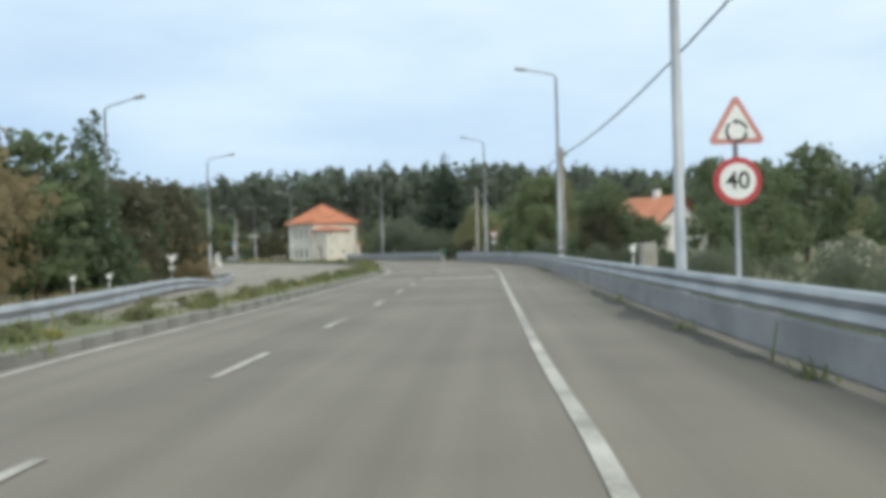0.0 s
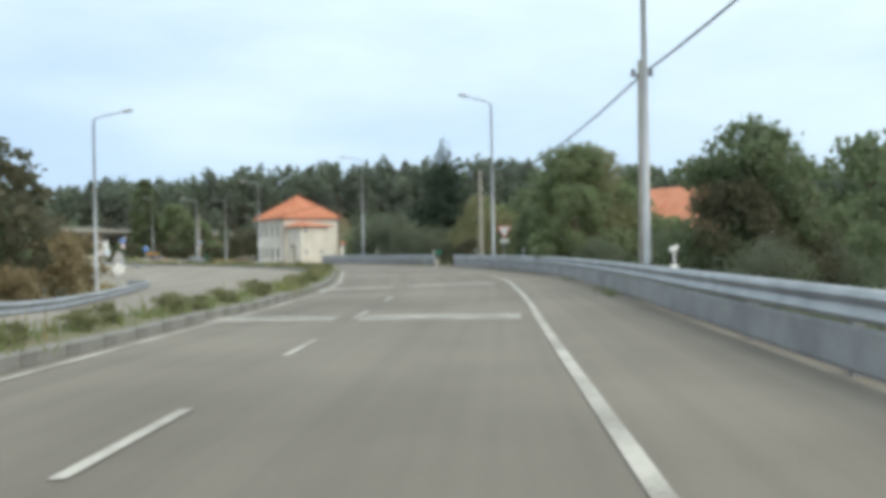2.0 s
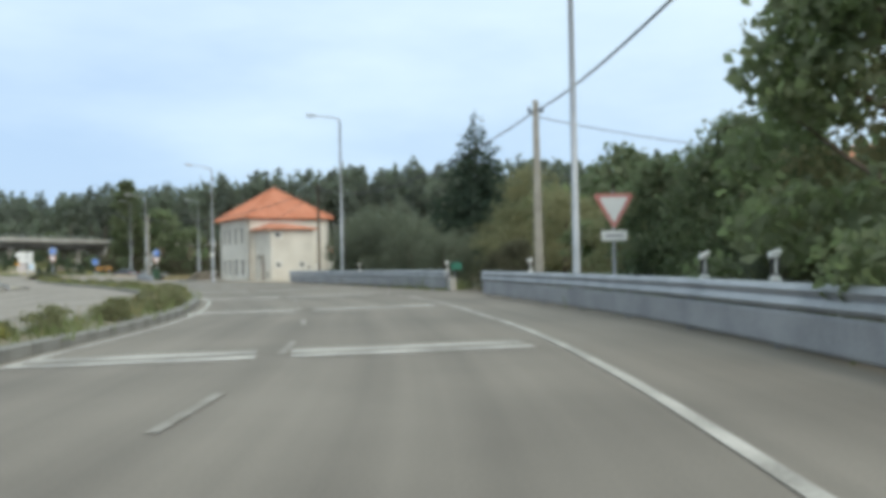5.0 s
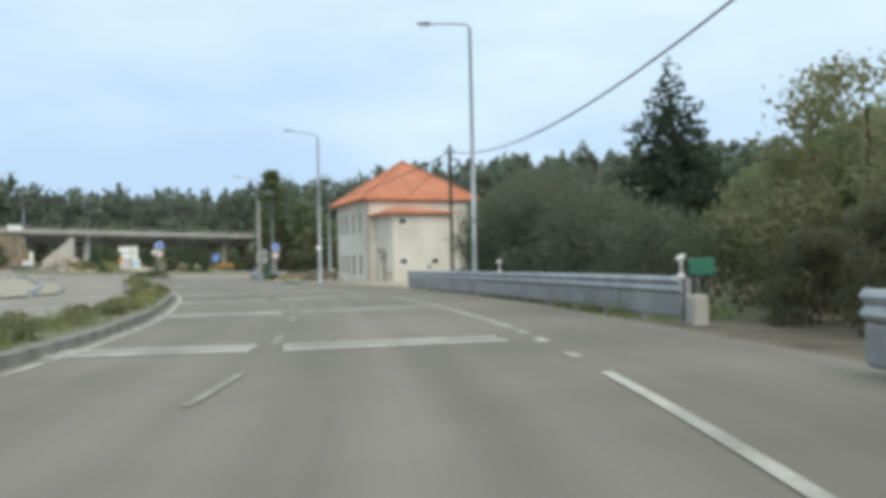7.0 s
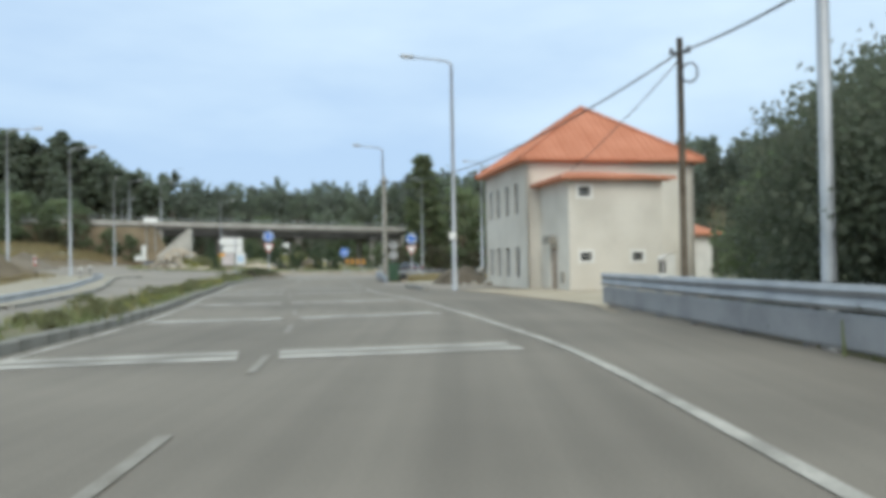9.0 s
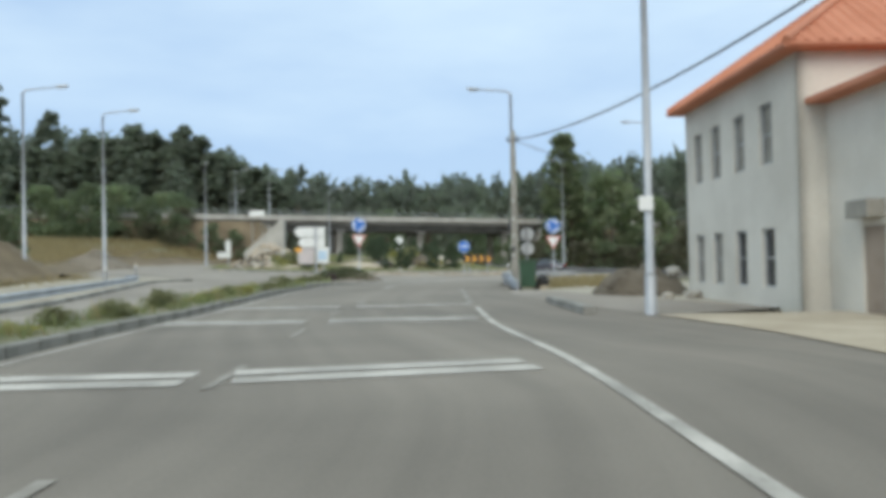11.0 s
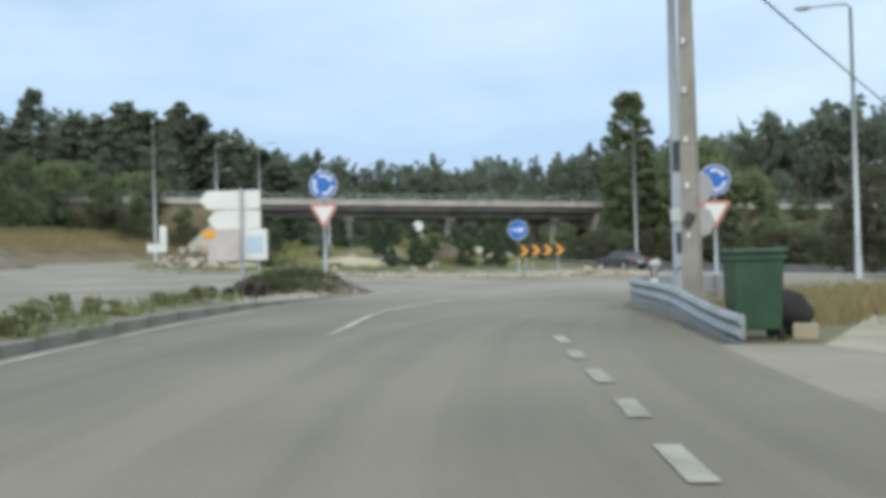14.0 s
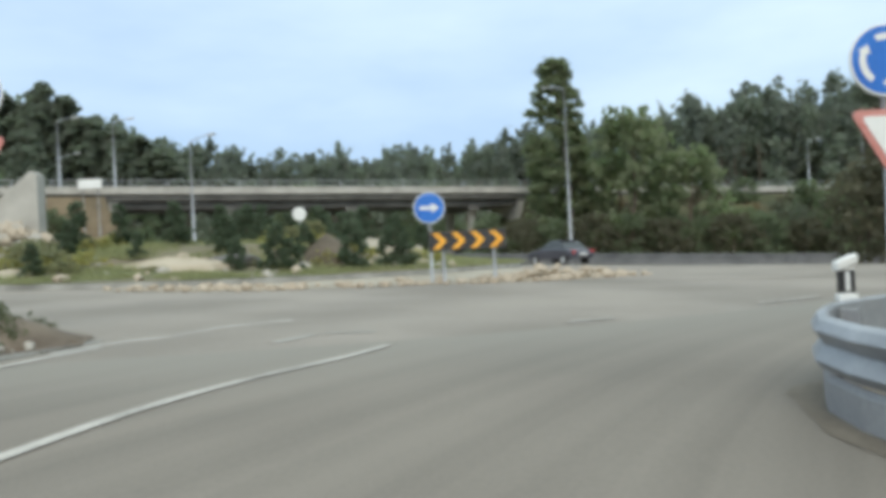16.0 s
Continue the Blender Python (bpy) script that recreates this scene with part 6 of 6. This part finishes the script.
for i in range(15):
    x, y = -68.0 + 2.4 * i, 184.7 + 1.5 * i + 0.6 * math.sin(i * 2.3)
    plant((broad, dusk, broad, dusk)[i % 4], x, y + 1.5, (0.62, 0.85, 0.55, 0.95)[i % 4], (0.75, 1.1, 0.7, 1.1)[i % 4])
for x, y, k, src in ((-34.0, 168.0, 1.45, dusk), (-31.5, 171.0, 1.5, dusk), (-29.5, 164.0, 1.2, brown), (-37.0, 166.8, 1.32, dusk), (-39.2, 168.6, 0.95, dusk), (-101.0, 150.0, 0.95, broad), (-105.0, 155.0, 1.05, broad2), (-109.5, 160.0, 1.1, broad), (-105.5, 165.0, 1.0, broad), (-111.5, 167.0, 1.1, broad2), (-103.5, 159.0, 0.85, broad), (-114.0, 161.0, 1.15, broad), (-99.0, 143.5, 0.9, broad2), (-99.5, 160.8, 0.62, broad), (-97.3, 163.6, 0.6, broad), (-101.6, 157.6, 0.55, dusk), (-103.6, 152.6, 0.6, broad), (-95.5, 166.0, 0.6, broad), (-98.2, 158.4, 0.5, dusk), (-107.0, 149.5, 0.65, broad), (-110.5, 152.5, 0.8, broad2), (-63.0, 121.5, 0.75, broad), (-60.6, 117.2, 0.85, dusk), (-65.5, 124.5, 0.65, dusk), (-63.2, 118.4, 0.8, broad2), (-61.2, 122.4, 0.5, broad)):
    plant(src, x, y, k)
for i in range(34):
    k, v = 25.0 + 1.9 * i, -1.6 - 7.0 * ((i * 7) % 11) / 11
    x, y, z = on_bridge(k, v, 6.6 + (v + 0.5) * 0.83)
    plant((dusk, dusk, brown, broad)[i % 4], x, y, (0.62, 0.55, 0.5, 0.42)[i % 4], (0.85, 0.8, 0.8, 0.6)[i % 4], z=z - 0.4)
for i in range(30):
    k, v = -28.0 - 1.7 * i, -1.2 - 4.5 * ((i * 7) % 11) / 11
    x, y, z = on_bridge(k, v, 6.6 + (v + 0.5) * 1.2)
    plant((dusk, broad, dusk, broad)[i % 4], x, y, (0.62, 0.4, 0.55, 0.36)[i % 4], (0.8, 0.5, 0.75, 0.5)[i % 4], z=z - 0.4)
for x, y, k in ((-97, 196, 1.2), (-88, 206, 1.3), (-80, 214, 1.2), (-70, 222, 1.4), (-105, 206, 1.5), (-118, 190, 1.3), (-92, 215, 1.5)):
    plant(broad, x, y, k)
for x, y, top in ((-165.1, 196.4, 32.0), (-157.3, 202.7, 31.5), (-161.5, 199.0, 30.0), (-172.1, 190.7, 29.5), (-180.3, 184.0, 27.0), (-176.0, 187.5, 26.5), (-151.6, 207.4, 26.0), (-146.0, 212.0, 22.5), (-168.5, 194.0, 29.0)):
    for dx, dy, down in ((0, 0, 0.0), (2.6, 2.2, 2.2), (-2.2, 3.4, 3.2), (1.2, -2.4, 4.6)):
        plant(tall_gum, x + dx, y + dy, (top - down - land(x + dx, y + dy)) / 20.0, 1.5)
for x, y, k in ((-171.7, 200.3, 1.1), (-160, 214, 1.05), (-183, 188, 1.15), (-150, 196, 1.0), (-144.5, 207, 0.95), (-140, 190, 0.85), (-128, 182, 0.75), (-120, 174, 0.7), (-135, 176, 0.8), (-183, 256, 0.95)):
    plant(tall_gum, x, y, k)
sp = spruce_tree(18.2, 14.2, 5, "tall dark spruce with tiered drooping boughs", count=30000)
sp.matrix_basis = pose(0.47, 137.8, -0.1)

plant(pine, 6.5, 73.2, 0.6, 0.55)

# median planting
mid = offset(KERB_LINE, -0.85)
for i in range(4, len(mid) - 3):
    g = (i * 7919) % 100 / 100
    x, y = mid[i] + 0.35 * np.array([math.sin(i * 3.3), math.cos(i * 2.7)])
    z = rise(x, y) + 0.15
    src = shrub_yellow if (i % 11) in (3, 4) or (y > 85 and i % 3 == 0) else shrub
    if y > 129.2:
        continue
    k = 0.55 if y < 60 else 0.66
    plant(src, x, y, k * (0.45 + 0.4 * g), k * (0.8 + 0.5 * g), z=z)
    if i % 2:
        x, y = mid[i] + 0.75 * (mid[i + 1] - mid[i]) + 0.3 * np.array([math.cos(i * 1.9), math.sin(i * 4.1)])
        plant(shrub, x, y, k * (0.35 + 0.3 * g), k * (0.8 + 0.4 * g), z=z)


def tufts(name, spots, mat, label, blades=26, h=0.28, spread=0.35, seed=3):
    """Grass as upright narrow leaves."""
    g = np.random.default_rng(seed)
    spots = np.array(spots, float)
    n = len(spots) * blades
    p = np.repeat(spots, blades, 0) + np.concatenate([g.normal(size=(n, 2)) * spread, np.zeros((n, 1))], 1)
    lean = g.normal(size=(n, 3)) * np.array([0.35, 0.35, 0]) + np.array([0, 0, 1.0])
    hh = h * (0.4 + 0.9 * g.random((n, 1)))
    side = np.concatenate([g.normal(size=(n, 2)), np.zeros((n, 1))], 1)
    side /= np.linalg.norm(side, axis=1, keepdims=True)
    wd = 0.012 + 0.018 * g.random((n, 1))
    q = np.stack([p - side * wd, p + side * wd, p + side * wd * 0.3 + lean * hh, p - side * wd * 0.3 + lean * hh], 1)
    return tagged(new(name, quads_mesh(name, q.reshape(-1, 3), mat)), label, "grass", kind="stuff")


spots = [(*(mid[i] + (mid[i + 1] - mid[i]) * k / 3 + 0.4 * rng.normal(size=2) * np.array([0.8, 0.6])), 0) for i in range(len(mid) - 1) for k in range(3)]
tufts("grass", [(x, y, rise(x, y) + 0.13) for x, y, _ in spots if y < 129.9], GRASS, "weedy green grass on the median", 22, 0.24, 0.22)
tufts("dry_grass", [(x, y, rise(x, y) + 0.13) for x, y, _ in spots[::5] if y < 129.9], GRASS_DRY, "tall dry weed stalks on the median", 9, 0.38, 0.16, 23)
verge = [(x + 0.5 + 1.5 * rng.random(), y + rng.random(), 0) for x, y in offset(RL, 2.8)[20:160:1] if not 77 < y < 86 for _ in range(3)]
tufts("grass", [(x, y, land(x, y)) for x, y, _ in verge], GRASS, "rough grass behind the crash barrier", 24, 0.5, 0.35, 5)
verge = [(x - 0.6 - 5 * rng.random(), y + rng.random(), 0) for x, y in LE[6:100] for _ in range(6)]
tufts("dry_grass", [(x, y, land(x, y)) for x, y, _ in verge], GRASS_DRY, "dry brownish grass on the verge", 24, 0.4, 0.5, 6)
bank = [(-64 - 38 * rng.random(), 130 + 34 * rng.random(), 0) for _ in range(1500)]
bank = [(x, y, land(x, y)) for x, y, _ in bank if -edge_side(x, y, LE) > 5.5 + 1.5 * noise.noise((x * 0.2, y * 0.2, 3.0))]
tufts("dry_grass", bank, GRASS_DRY, "tawny dry grass on the bank", 34, 0.6, 0.7, 8)
yard = [(-30.5 - 4 * rng.random(), 133 + 7 * rng.random(), 0) for _ in range(160)]
tufts("dry_grass", [(x, y, land(x, y)) for x, y, _ in yard], GRASS_DRY, "tawny grass clumps behind the corner barrier", 20, 0.42, 0.3, 9)
edge = [(x - 0.10 + 0.2 * rng.random(), y + rng.random(), 0.0) for x, y in offset(RL, 2.35)[64:120] if rng.random() < 0.25]
tufts("grass", edge, GRASS, "weeds along the foot of the crash barrier", 16, 0.16, 0.12, 10)

# shrub-covered mound at the median's tip
mound = thing("hedge_mound", "low mound covered in dark green creeping shrubs", "hedge", (-46.35, 134.05, rise(-46.35, 134.05) - 0.05), 40)
bm = bmesh.new()
bmesh.ops.create_grid(bm, x_segments=20, y_segments=14, size=1.0)
for v in bm.verts:
    d = math.hypot(v.co.x, v.co.y)
    v.co = Vector((v.co.x * 2.05, v.co.y * 1.15, 0.56 * max(0, 1 - d * d) - (0.2 if d > 1 else 0)))
part("earth", bm, EARTH, mound)
cl = []
for i in range(80):
    a, r = rng.random() * 6.28, math.sqrt(rng.random())
    cl.append((1.7 * r * math.cos(a) - 0.25, 1.0 * r * math.sin(a), 0.56 * (1 - r * r) + 0.07, 0.26, 0.26, 0.17))
cr = new("leaves", quads_mesh("leaves", leaf_cloud(cl, 12000, 0.04, seed=44), MOUND_LEAF))
cr.parent = mound
tagged(mesh_object("median_tip", [(x, y, rise(x, y) + 0.03) for k, (x, y) in enumerate([(-44.6, 135.12), (-45.3, 135.75), (-46.6, 136.0), (-48.6, 134.6), (-49.3, 132.9), (-47.6, 131.9), (-45.5, 130.9), (-44.2, 133.0)])], [(0, 1, 2, 3, 4, 5, 6, 7)], EARTH), "bare brown earth tip of the median", "median", kind="structure")

chips = bmesh.new()
for i in range(150):
    k = len(KERB_LINE) - 1 - 3.6 * rng.random() ** 1.2
    p = KERB_LINE[int(k)] + (KERB_LINE[min(int(k) + 1, len(KERB_LINE) - 1)] - KERB_LINE[int(k)]) * (k % 1)
    x, y = p[0] - 0.2 - 1.2 * rng.random(), p[1] + 0.3 * rng.random()
    r_ = 0.025 + 0.06 * rng.random() ** 2
    lump(chips, (x, y, rise(x, y) + 0.06 + 0.1 * (1 - smooth(y, 128.5, 132.5)) + r_ * 0.2), (r_, r_ * 0.8, r_ * 0.6), i * 1.9 + 20, 0.5, 1)
tagged(part("rubble", chips, STONE_GREY), "pale broken stones on the bare end of the median", "rubble", kind="stuff")

# ---- roundabout island ----
def island_top(r):
    return 0.95 * (1 - smooth(r, 4.0, ISLE_R - 0.6)) + 0.12


ring("island_soil", 0.0, ISLE_R, 0, 360, 0.06, SOIL, "earth mound of the roundabout island", "island", 72, 14, island_top)
ring("island_kerb", ISLE_R - 0.22, ISLE_R + 0.08, 0, 360, 0.0, KERB, "grey kerb round the island", "kerb", 96, 6, lambda r: 0.17 if r < ISLE_R + 0.05 else 0.0)
RUBBLE = resample([(-54.6, 142.1), (-52.6, 142.3), (-50.3, 142.9), (-48.6, 144.4), (-47.0, 145.9), (-45.4, 147.2), (-43.9, 149.0), (-43.2, 150.6)], 0.3)
arc = np.array([(ISLE[0] + (ISLE_R + 0.05) * math.cos(radians(a)), ISLE[1] + (ISLE_R + 0.05) * math.sin(radians(a))) for a in np.linspace(-54, 12, 40)])
strip("rubble_apron", arc, RUBBLE, 0.022, YARD, "dusty sandy apron strewn with rubble beside the island", "ground", 5)


def island_z(x, y):
    return rise(x, y) + 0.06 + island_top(math.hypot(x - ISLE[0], y - ISLE[1]))


def polar(r, a):
    return ISLE[0] + r * math.cos(radians(a)), ISLE[1] + r * math.sin(radians(a))


for x, y, h in ((-58.8, 142.8, 1.0), (-63.4, 147.2, 1.7), (-63.3, 149.0, 1.5), (-58.8, 146.4, 0.85), (-60.3, 149.2, 1.5), (-57.6, 149.0, 1.45), (-54.7, 146.9, 0.95), (-53.9, 147.8, 1.35), (-53.2, 147.7, 1.0), (-54.4, 149.7, 1.15),
                (-52.2, 149.5, 1.45), (-51.9, 151.0, 1.2), (-51.3, 151.1, 1.1), (-56.6, 148.3, 1.3), (-62.0, 146.0, 1.2)):
    plant(shrub_dark, x, y, h / 1.5 * 1.12, h / 1.5 * 1.1, z=island_z(x, y) - 0.03)
for i in range(22):
    x, y = polar(1.0 + 8.0 * ((i * 17) % 23) / 23, -20 + 150 * ((i * 13) % 22) / 22)
    k = 0.8 + 0.45 * ((i * 13) % 10) / 10
    plant((shrub_dark, shrub_dark, shrub)[i % 3], x, y, k, k * 1.1, z=island_z(x, y) - 0.03)
for i in range(14):
    x, y = polar(4 + 7.5 * rng.random(), -120 + 130 * rng.random())
    plant(shrub_yellow, x, y, 0.9, 1.4, z=island_z(x, y) - 0.03)
gspots = []
for i in range(1100):
    x, y = polar(2 + 10.4 * math.sqrt(rng.random()), -150 + 200 * rng.random())
    if noise.noise((x * 0.35, y * 0.35, 4.0)) > -0.12:
        gspots.append((x, y, island_z(x, y)))
tufts("grass", gspots, LAWN, "mown green and straw grass on the island", 60, 0.13, 0.32, 12)


def gravel_bed(x, y, rx, ry, h, rz, mat, label, seed):
    """A low uneven bed of stones and earth."""
    o = thing("gravel_bed", label, "gravel bed", (x, y, island_z(x, y) - 0.06), rz)
    bm = bmesh.new()
    bmesh.ops.create_grid(bm, x_segments=22, y_segments=16, size=1.0)
    for v in bm.verts:
        q = v.co.copy()
        d = math.hypot(q.x, q.y) * (1 + 0.25 * noise.noise(q * 1.7 + Vector((seed, 0, 0))))
        v.co = Vector((q.x * rx, q.y * ry, h * max(0, 1 - d) ** 0.8 + 0.06 * noise.noise(q * 5 + Vector((0, seed, 0))) - (0.3 if d > 1 else 0)))
    for f in bm.faces:
        f.smooth = True
    part("bed", bm, mat, o)
    return o


gravel_bed(-53.9, 150.2, 1.3, 1.1, 1.0, 20, GRAVEL, "steep brown cone of bare earth on the island", 1.0)
gravel_bed(-56.9, 146.2, 2.2, 1.0, 0.35, 25, SAND, "pale sandy bed of broken stone on the island", 2.0)
gravel_bed(-60.5, 143.0, 2.0, 0.9, 0.3, 10, SAND, "pale sandy bed of broken stone on the island", 3.0)
gravel_bed(-55.4, 154.5, 2.0, 1.2, 0.5, 40, YARD, "low tan bed of earth and stone on the island", 4.0)
pool = thing("pond_edge", "dark hollow with a stone rim on the island", "pond", (-55.5, 147.6, island_z(-55.5, 147.6) + 0.02), 25)
part("basin", lump(bmesh.new(), (0, 0, 0.05), (0.9, 0.6, 0.25), 5.0, 0.3, 2), CONCRETE_DARK, pool)
for i in range(90):
    a = -120 + 125 * rng.random()
    x, y = polar(ISLE_R - 0.4 - 4.5 * rng.random() ** 1.5, a)
    rock(x, y, island_z(x, y) - 0.02, 0.10 + 0.2 * rng.random() ** 2, i * 1.7 + 0.3, STONE if i % 3 else STONE_GREY, label="rough tan stone set in the island grass")
strewn = bmesh.new()
for i in range(260):
    k = int(rng.integers(len(RUBBLE)))
    t_ = RUBBLE[min(k + 1, len(RUBBLE) - 1)] - RUBBLE[max(k - 1, 0)]
    n2 = np.array([-t_[1], t_[0]]) / np.linalg.norm(t_)
    x, y = RUBBLE[k] + n2 * (0.1 + 1.5 * rng.random() ** 1.8) + 0.1 * rng.normal(size=2)
    r_ = 0.05 + 0.13 * rng.random() ** 2
    lump(strewn, (x, y, rise(x, y) + 0.01 + r_ * 0.35), (r_, r_ * 0.8, r_ * 0.62), i * 2.9 + 60, 0.6, 1)
tagged(part("rubble", strewn, STONE), "broken tan stones strewn along the island's edge", "rubble", kind="stuff")
for i in range(90):
    u = rng.normal() * 0.9
    x, y = -45.3 + 1.0 * u + 0.25 * rng.normal(), 149.3 + 0.9 * u * 0.75 + 0.45 * rng.normal()
    rock(x, y, rise(x, y) + 0.30 * math.exp(-u * u * 1.2) * rng.random(), 0.06 + 0.12 * rng.random(), i * 2.3 + 400, label="broken tan stone in the rubble pile")
wx, wy = -66.75, 147.55
wedge = thing("sculpture", "grey concrete wedge sculpture rising from a stone pile", "sculpture", (wx, wy, island_z(wx, wy) - 0.4), 35)
bm = plate(bmesh.new(), [(-3.2, 0.9), (0.35, 0.9), (0.35, 3.6), (0.1, 3.75)], -0.35, 0.35)
part("wedge", bm, CONCRETE, wedge)
for i in range(130):
    x, y = wx - 0.8 + 1.2 * rng.normal(), wy - 0.7 + 0.8 * rng.normal()
    d = math.hypot((x - wx + 1.0) / 2.6, (y - wy + 0.6) / 1.8)
    rock(x, y, island_z(x, y) + max(0, 1.6 * (1 - d)), 0.22 + 0.22 * rng.random(), i * 3.1 + 900, STONE if i % 3 else STONE_GREY, label="tan stone in the pile under the sculpture")

# rubble slope at the near edge of the island, with a small white board behind it
heap = thing("rubble_heap", "slope of broken tan and grey stones at the island's edge", "rubble", (-64.6, 142.5, rise(-64.6, 142.5) - 0.02), 12)
bm = bmesh.new()
bmesh.ops.create_grid(bm, x_segments=26, y_segments=18, size=1.0)
for v in bm.verts:
    d = math.hypot(v.co.x, v.co.y)
    v.co = Vector((v.co.x * 2.7, v.co.y * 1.7, 1.25 * max(0, 1 - d) * (1 + 0.3 * v.co.x) + (0.1 * noise.noise(v.co * 4.0) if d < 0.95 else -0.1)))
part("earth", bm, GRAVEL, heap)
for i in range(110):
    a, r = 6.28 * rng.random(), math.sqrt(rng.random())
    u, v = r * math.cos(a), r * math.sin(a)
    k = 0.09 + 0.2 * rng.random() ** 1.6
    part("stone", lump(bmesh.new(), (u * 2.7, v * 1.7, 1.25 * (1 - r) * (1 + 0.3 * u) + k * 0.2), (k, k * 0.8, k * 0.6), i * 1.9 + 30, 0.6, 1), STONE if i % 3 else STONE_GREY, heap)
ib = thing("guide_board", "white upright board above a low white panel on a post", "road sign", (-69.05, 143.6, island_z(-69.05, 143.6) - 0.1), 52)
part("post", tube(bmesh.new(), [(0.25, 0.05, -0.2), (0.25, 0.05, 2.2)], 0.04, 8), LAMP_STEEL, ib)
part("board", slab(bmesh.new(), 0.06, 0.44, -0.02, 0.01, 1.35, 2.3, bevel=0.01), SIGN_WHITE, ib, "upright white board")
low_p = part("panel", slab(bmesh.new(), -0.6, 0.44, -0.03, 0.0, 0.85, 1.33, bevel=0.01), SIGN_WHITE, ib, "low white panel")
for k in (-0.34, -0.08, 0.18):
    part("bar", slab(bmesh.new(), k - 0.025, k + 0.025, -0.036, -0.031, 0.88, 1.3), SIGN_GREY, low_p, "grey bar")
for x, y, k, w in ((-59.6, 143.6, 0.85, 1.5), (-60.8, 144.0, 0.95, 1.6), (-62.2, 144.8, 1.0, 1.7), (-63.4, 145.8, 0.9, 1.5), (-58.4, 143.3, 0.6, 1.1)):
    plant(shrub, x, y, k, w, z=island_z(x, y) - 0.03, label="low spreading olive-yellow shrub on the island")

# ---- far woods ----
def far_tree(g, h, w):
    """Small ragged clumps stacked round a stem, narrowing to an uneven top."""
    cl = []
    for i in range(24):
        f = g.random() ** 0.85
        r = w * 0.30 * (1.0 - 0.75 * f ** 1.6)
        cl.append((r * g.normal(), r * g.normal(), h * (0.05 + 0.93 * f), w * (0.10 + 0.08 * g.random()) * (1.15 - 0.5 * f), w * (0.10 + 0.08 * g.random()) * (1.15 - 0.5 * f), w * (0.13 + 0.12 * g.random())))
    return cl


g = np.random.default_rng(21)
protos = [leaf_cloud(far_tree(g, 15.5, 7.6), 260, 0.64, seed=100 + i, spread=(0.3, 1.0)) for i in range(10)]
# skyline trees carry the haze in their leaf colour
for mat, part_no, name, label in ((LEAF_HAZED, 0, "far_woods", "dark mixed woodland on the skyline"), (PINE_HAZED, 1, "far_woods", "dark pine woodland on the skyline"), (LEAF_HAZED, 2, "far_woods", "greener trees at the edge of the woodland")):
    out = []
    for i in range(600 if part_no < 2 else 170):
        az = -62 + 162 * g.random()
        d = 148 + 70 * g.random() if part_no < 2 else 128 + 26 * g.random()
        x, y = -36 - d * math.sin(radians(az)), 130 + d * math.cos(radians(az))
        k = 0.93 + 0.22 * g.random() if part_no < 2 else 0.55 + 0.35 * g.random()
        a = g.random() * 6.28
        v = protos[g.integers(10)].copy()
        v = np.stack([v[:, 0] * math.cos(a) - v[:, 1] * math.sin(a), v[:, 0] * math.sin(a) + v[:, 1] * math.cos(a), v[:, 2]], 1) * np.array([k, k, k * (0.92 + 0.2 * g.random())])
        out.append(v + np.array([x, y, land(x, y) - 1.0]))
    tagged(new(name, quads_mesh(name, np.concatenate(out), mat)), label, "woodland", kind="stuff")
trunks = bmesh.new()
for i in range(120):
    az = -20 + 110 * g.random()
    d = 146 + 10 * g.random()
    x, y = -36 - d * math.sin(radians(az)), 130 + d * math.cos(radians(az))
    z = land(x, y)
    tube(trunks, [(x, y, z - 0.5), (x, y, z + 10)], (0.22, 0.1), 5, False)
tagged(part("far_trunks", trunks, BARK), "bare stems at the woodland edge", "woodland", kind="stuff")

# ---- kerb stones ----
bm = slab(bmesh.new(), -0.49, 0.49, -0.13, 0.13, -0.2, 0.17, bevel=0.025)
stone_me = bpy.data.meshes.new("kerb_stone")
bm.to_mesh(stone_me)
bm.free()
stone_me.materials.append(KERB)
for line, lo, hi in ((resample([tuple(p) for p in offset(KERB_LINE, -0.13)[::3]], 1.0), -25, 140), (resample([tuple(p) for p in offset(KERB_LINE, -1.55)[::3]], 1.0), 20, 140)):
    t = np.gradient(line, axis=0)
    for i, (x, y) in enumerate(line):
        if lo < y < hi:
            ob = new("kerb_stone", stone_me)
            ob.parent = median
            ob.matrix_basis = pose(x, y, rise(x, y) + 0.012 * math.sin(i * 5.3) - 0.13 * smooth(y, 128.5, 132.5), 0, 0, math.degrees(math.atan2(t[i][1], t[i][0])) + 0.8 * math.sin(i * 9.1))

# the plants that served as patterns stand among the woods
for k, src in enumerate(SOURCES):
    x, y = 40 + 6 * k, 110 + 5 * (k % 3)
    src.matrix_basis = pose(x, y, land(x, y))
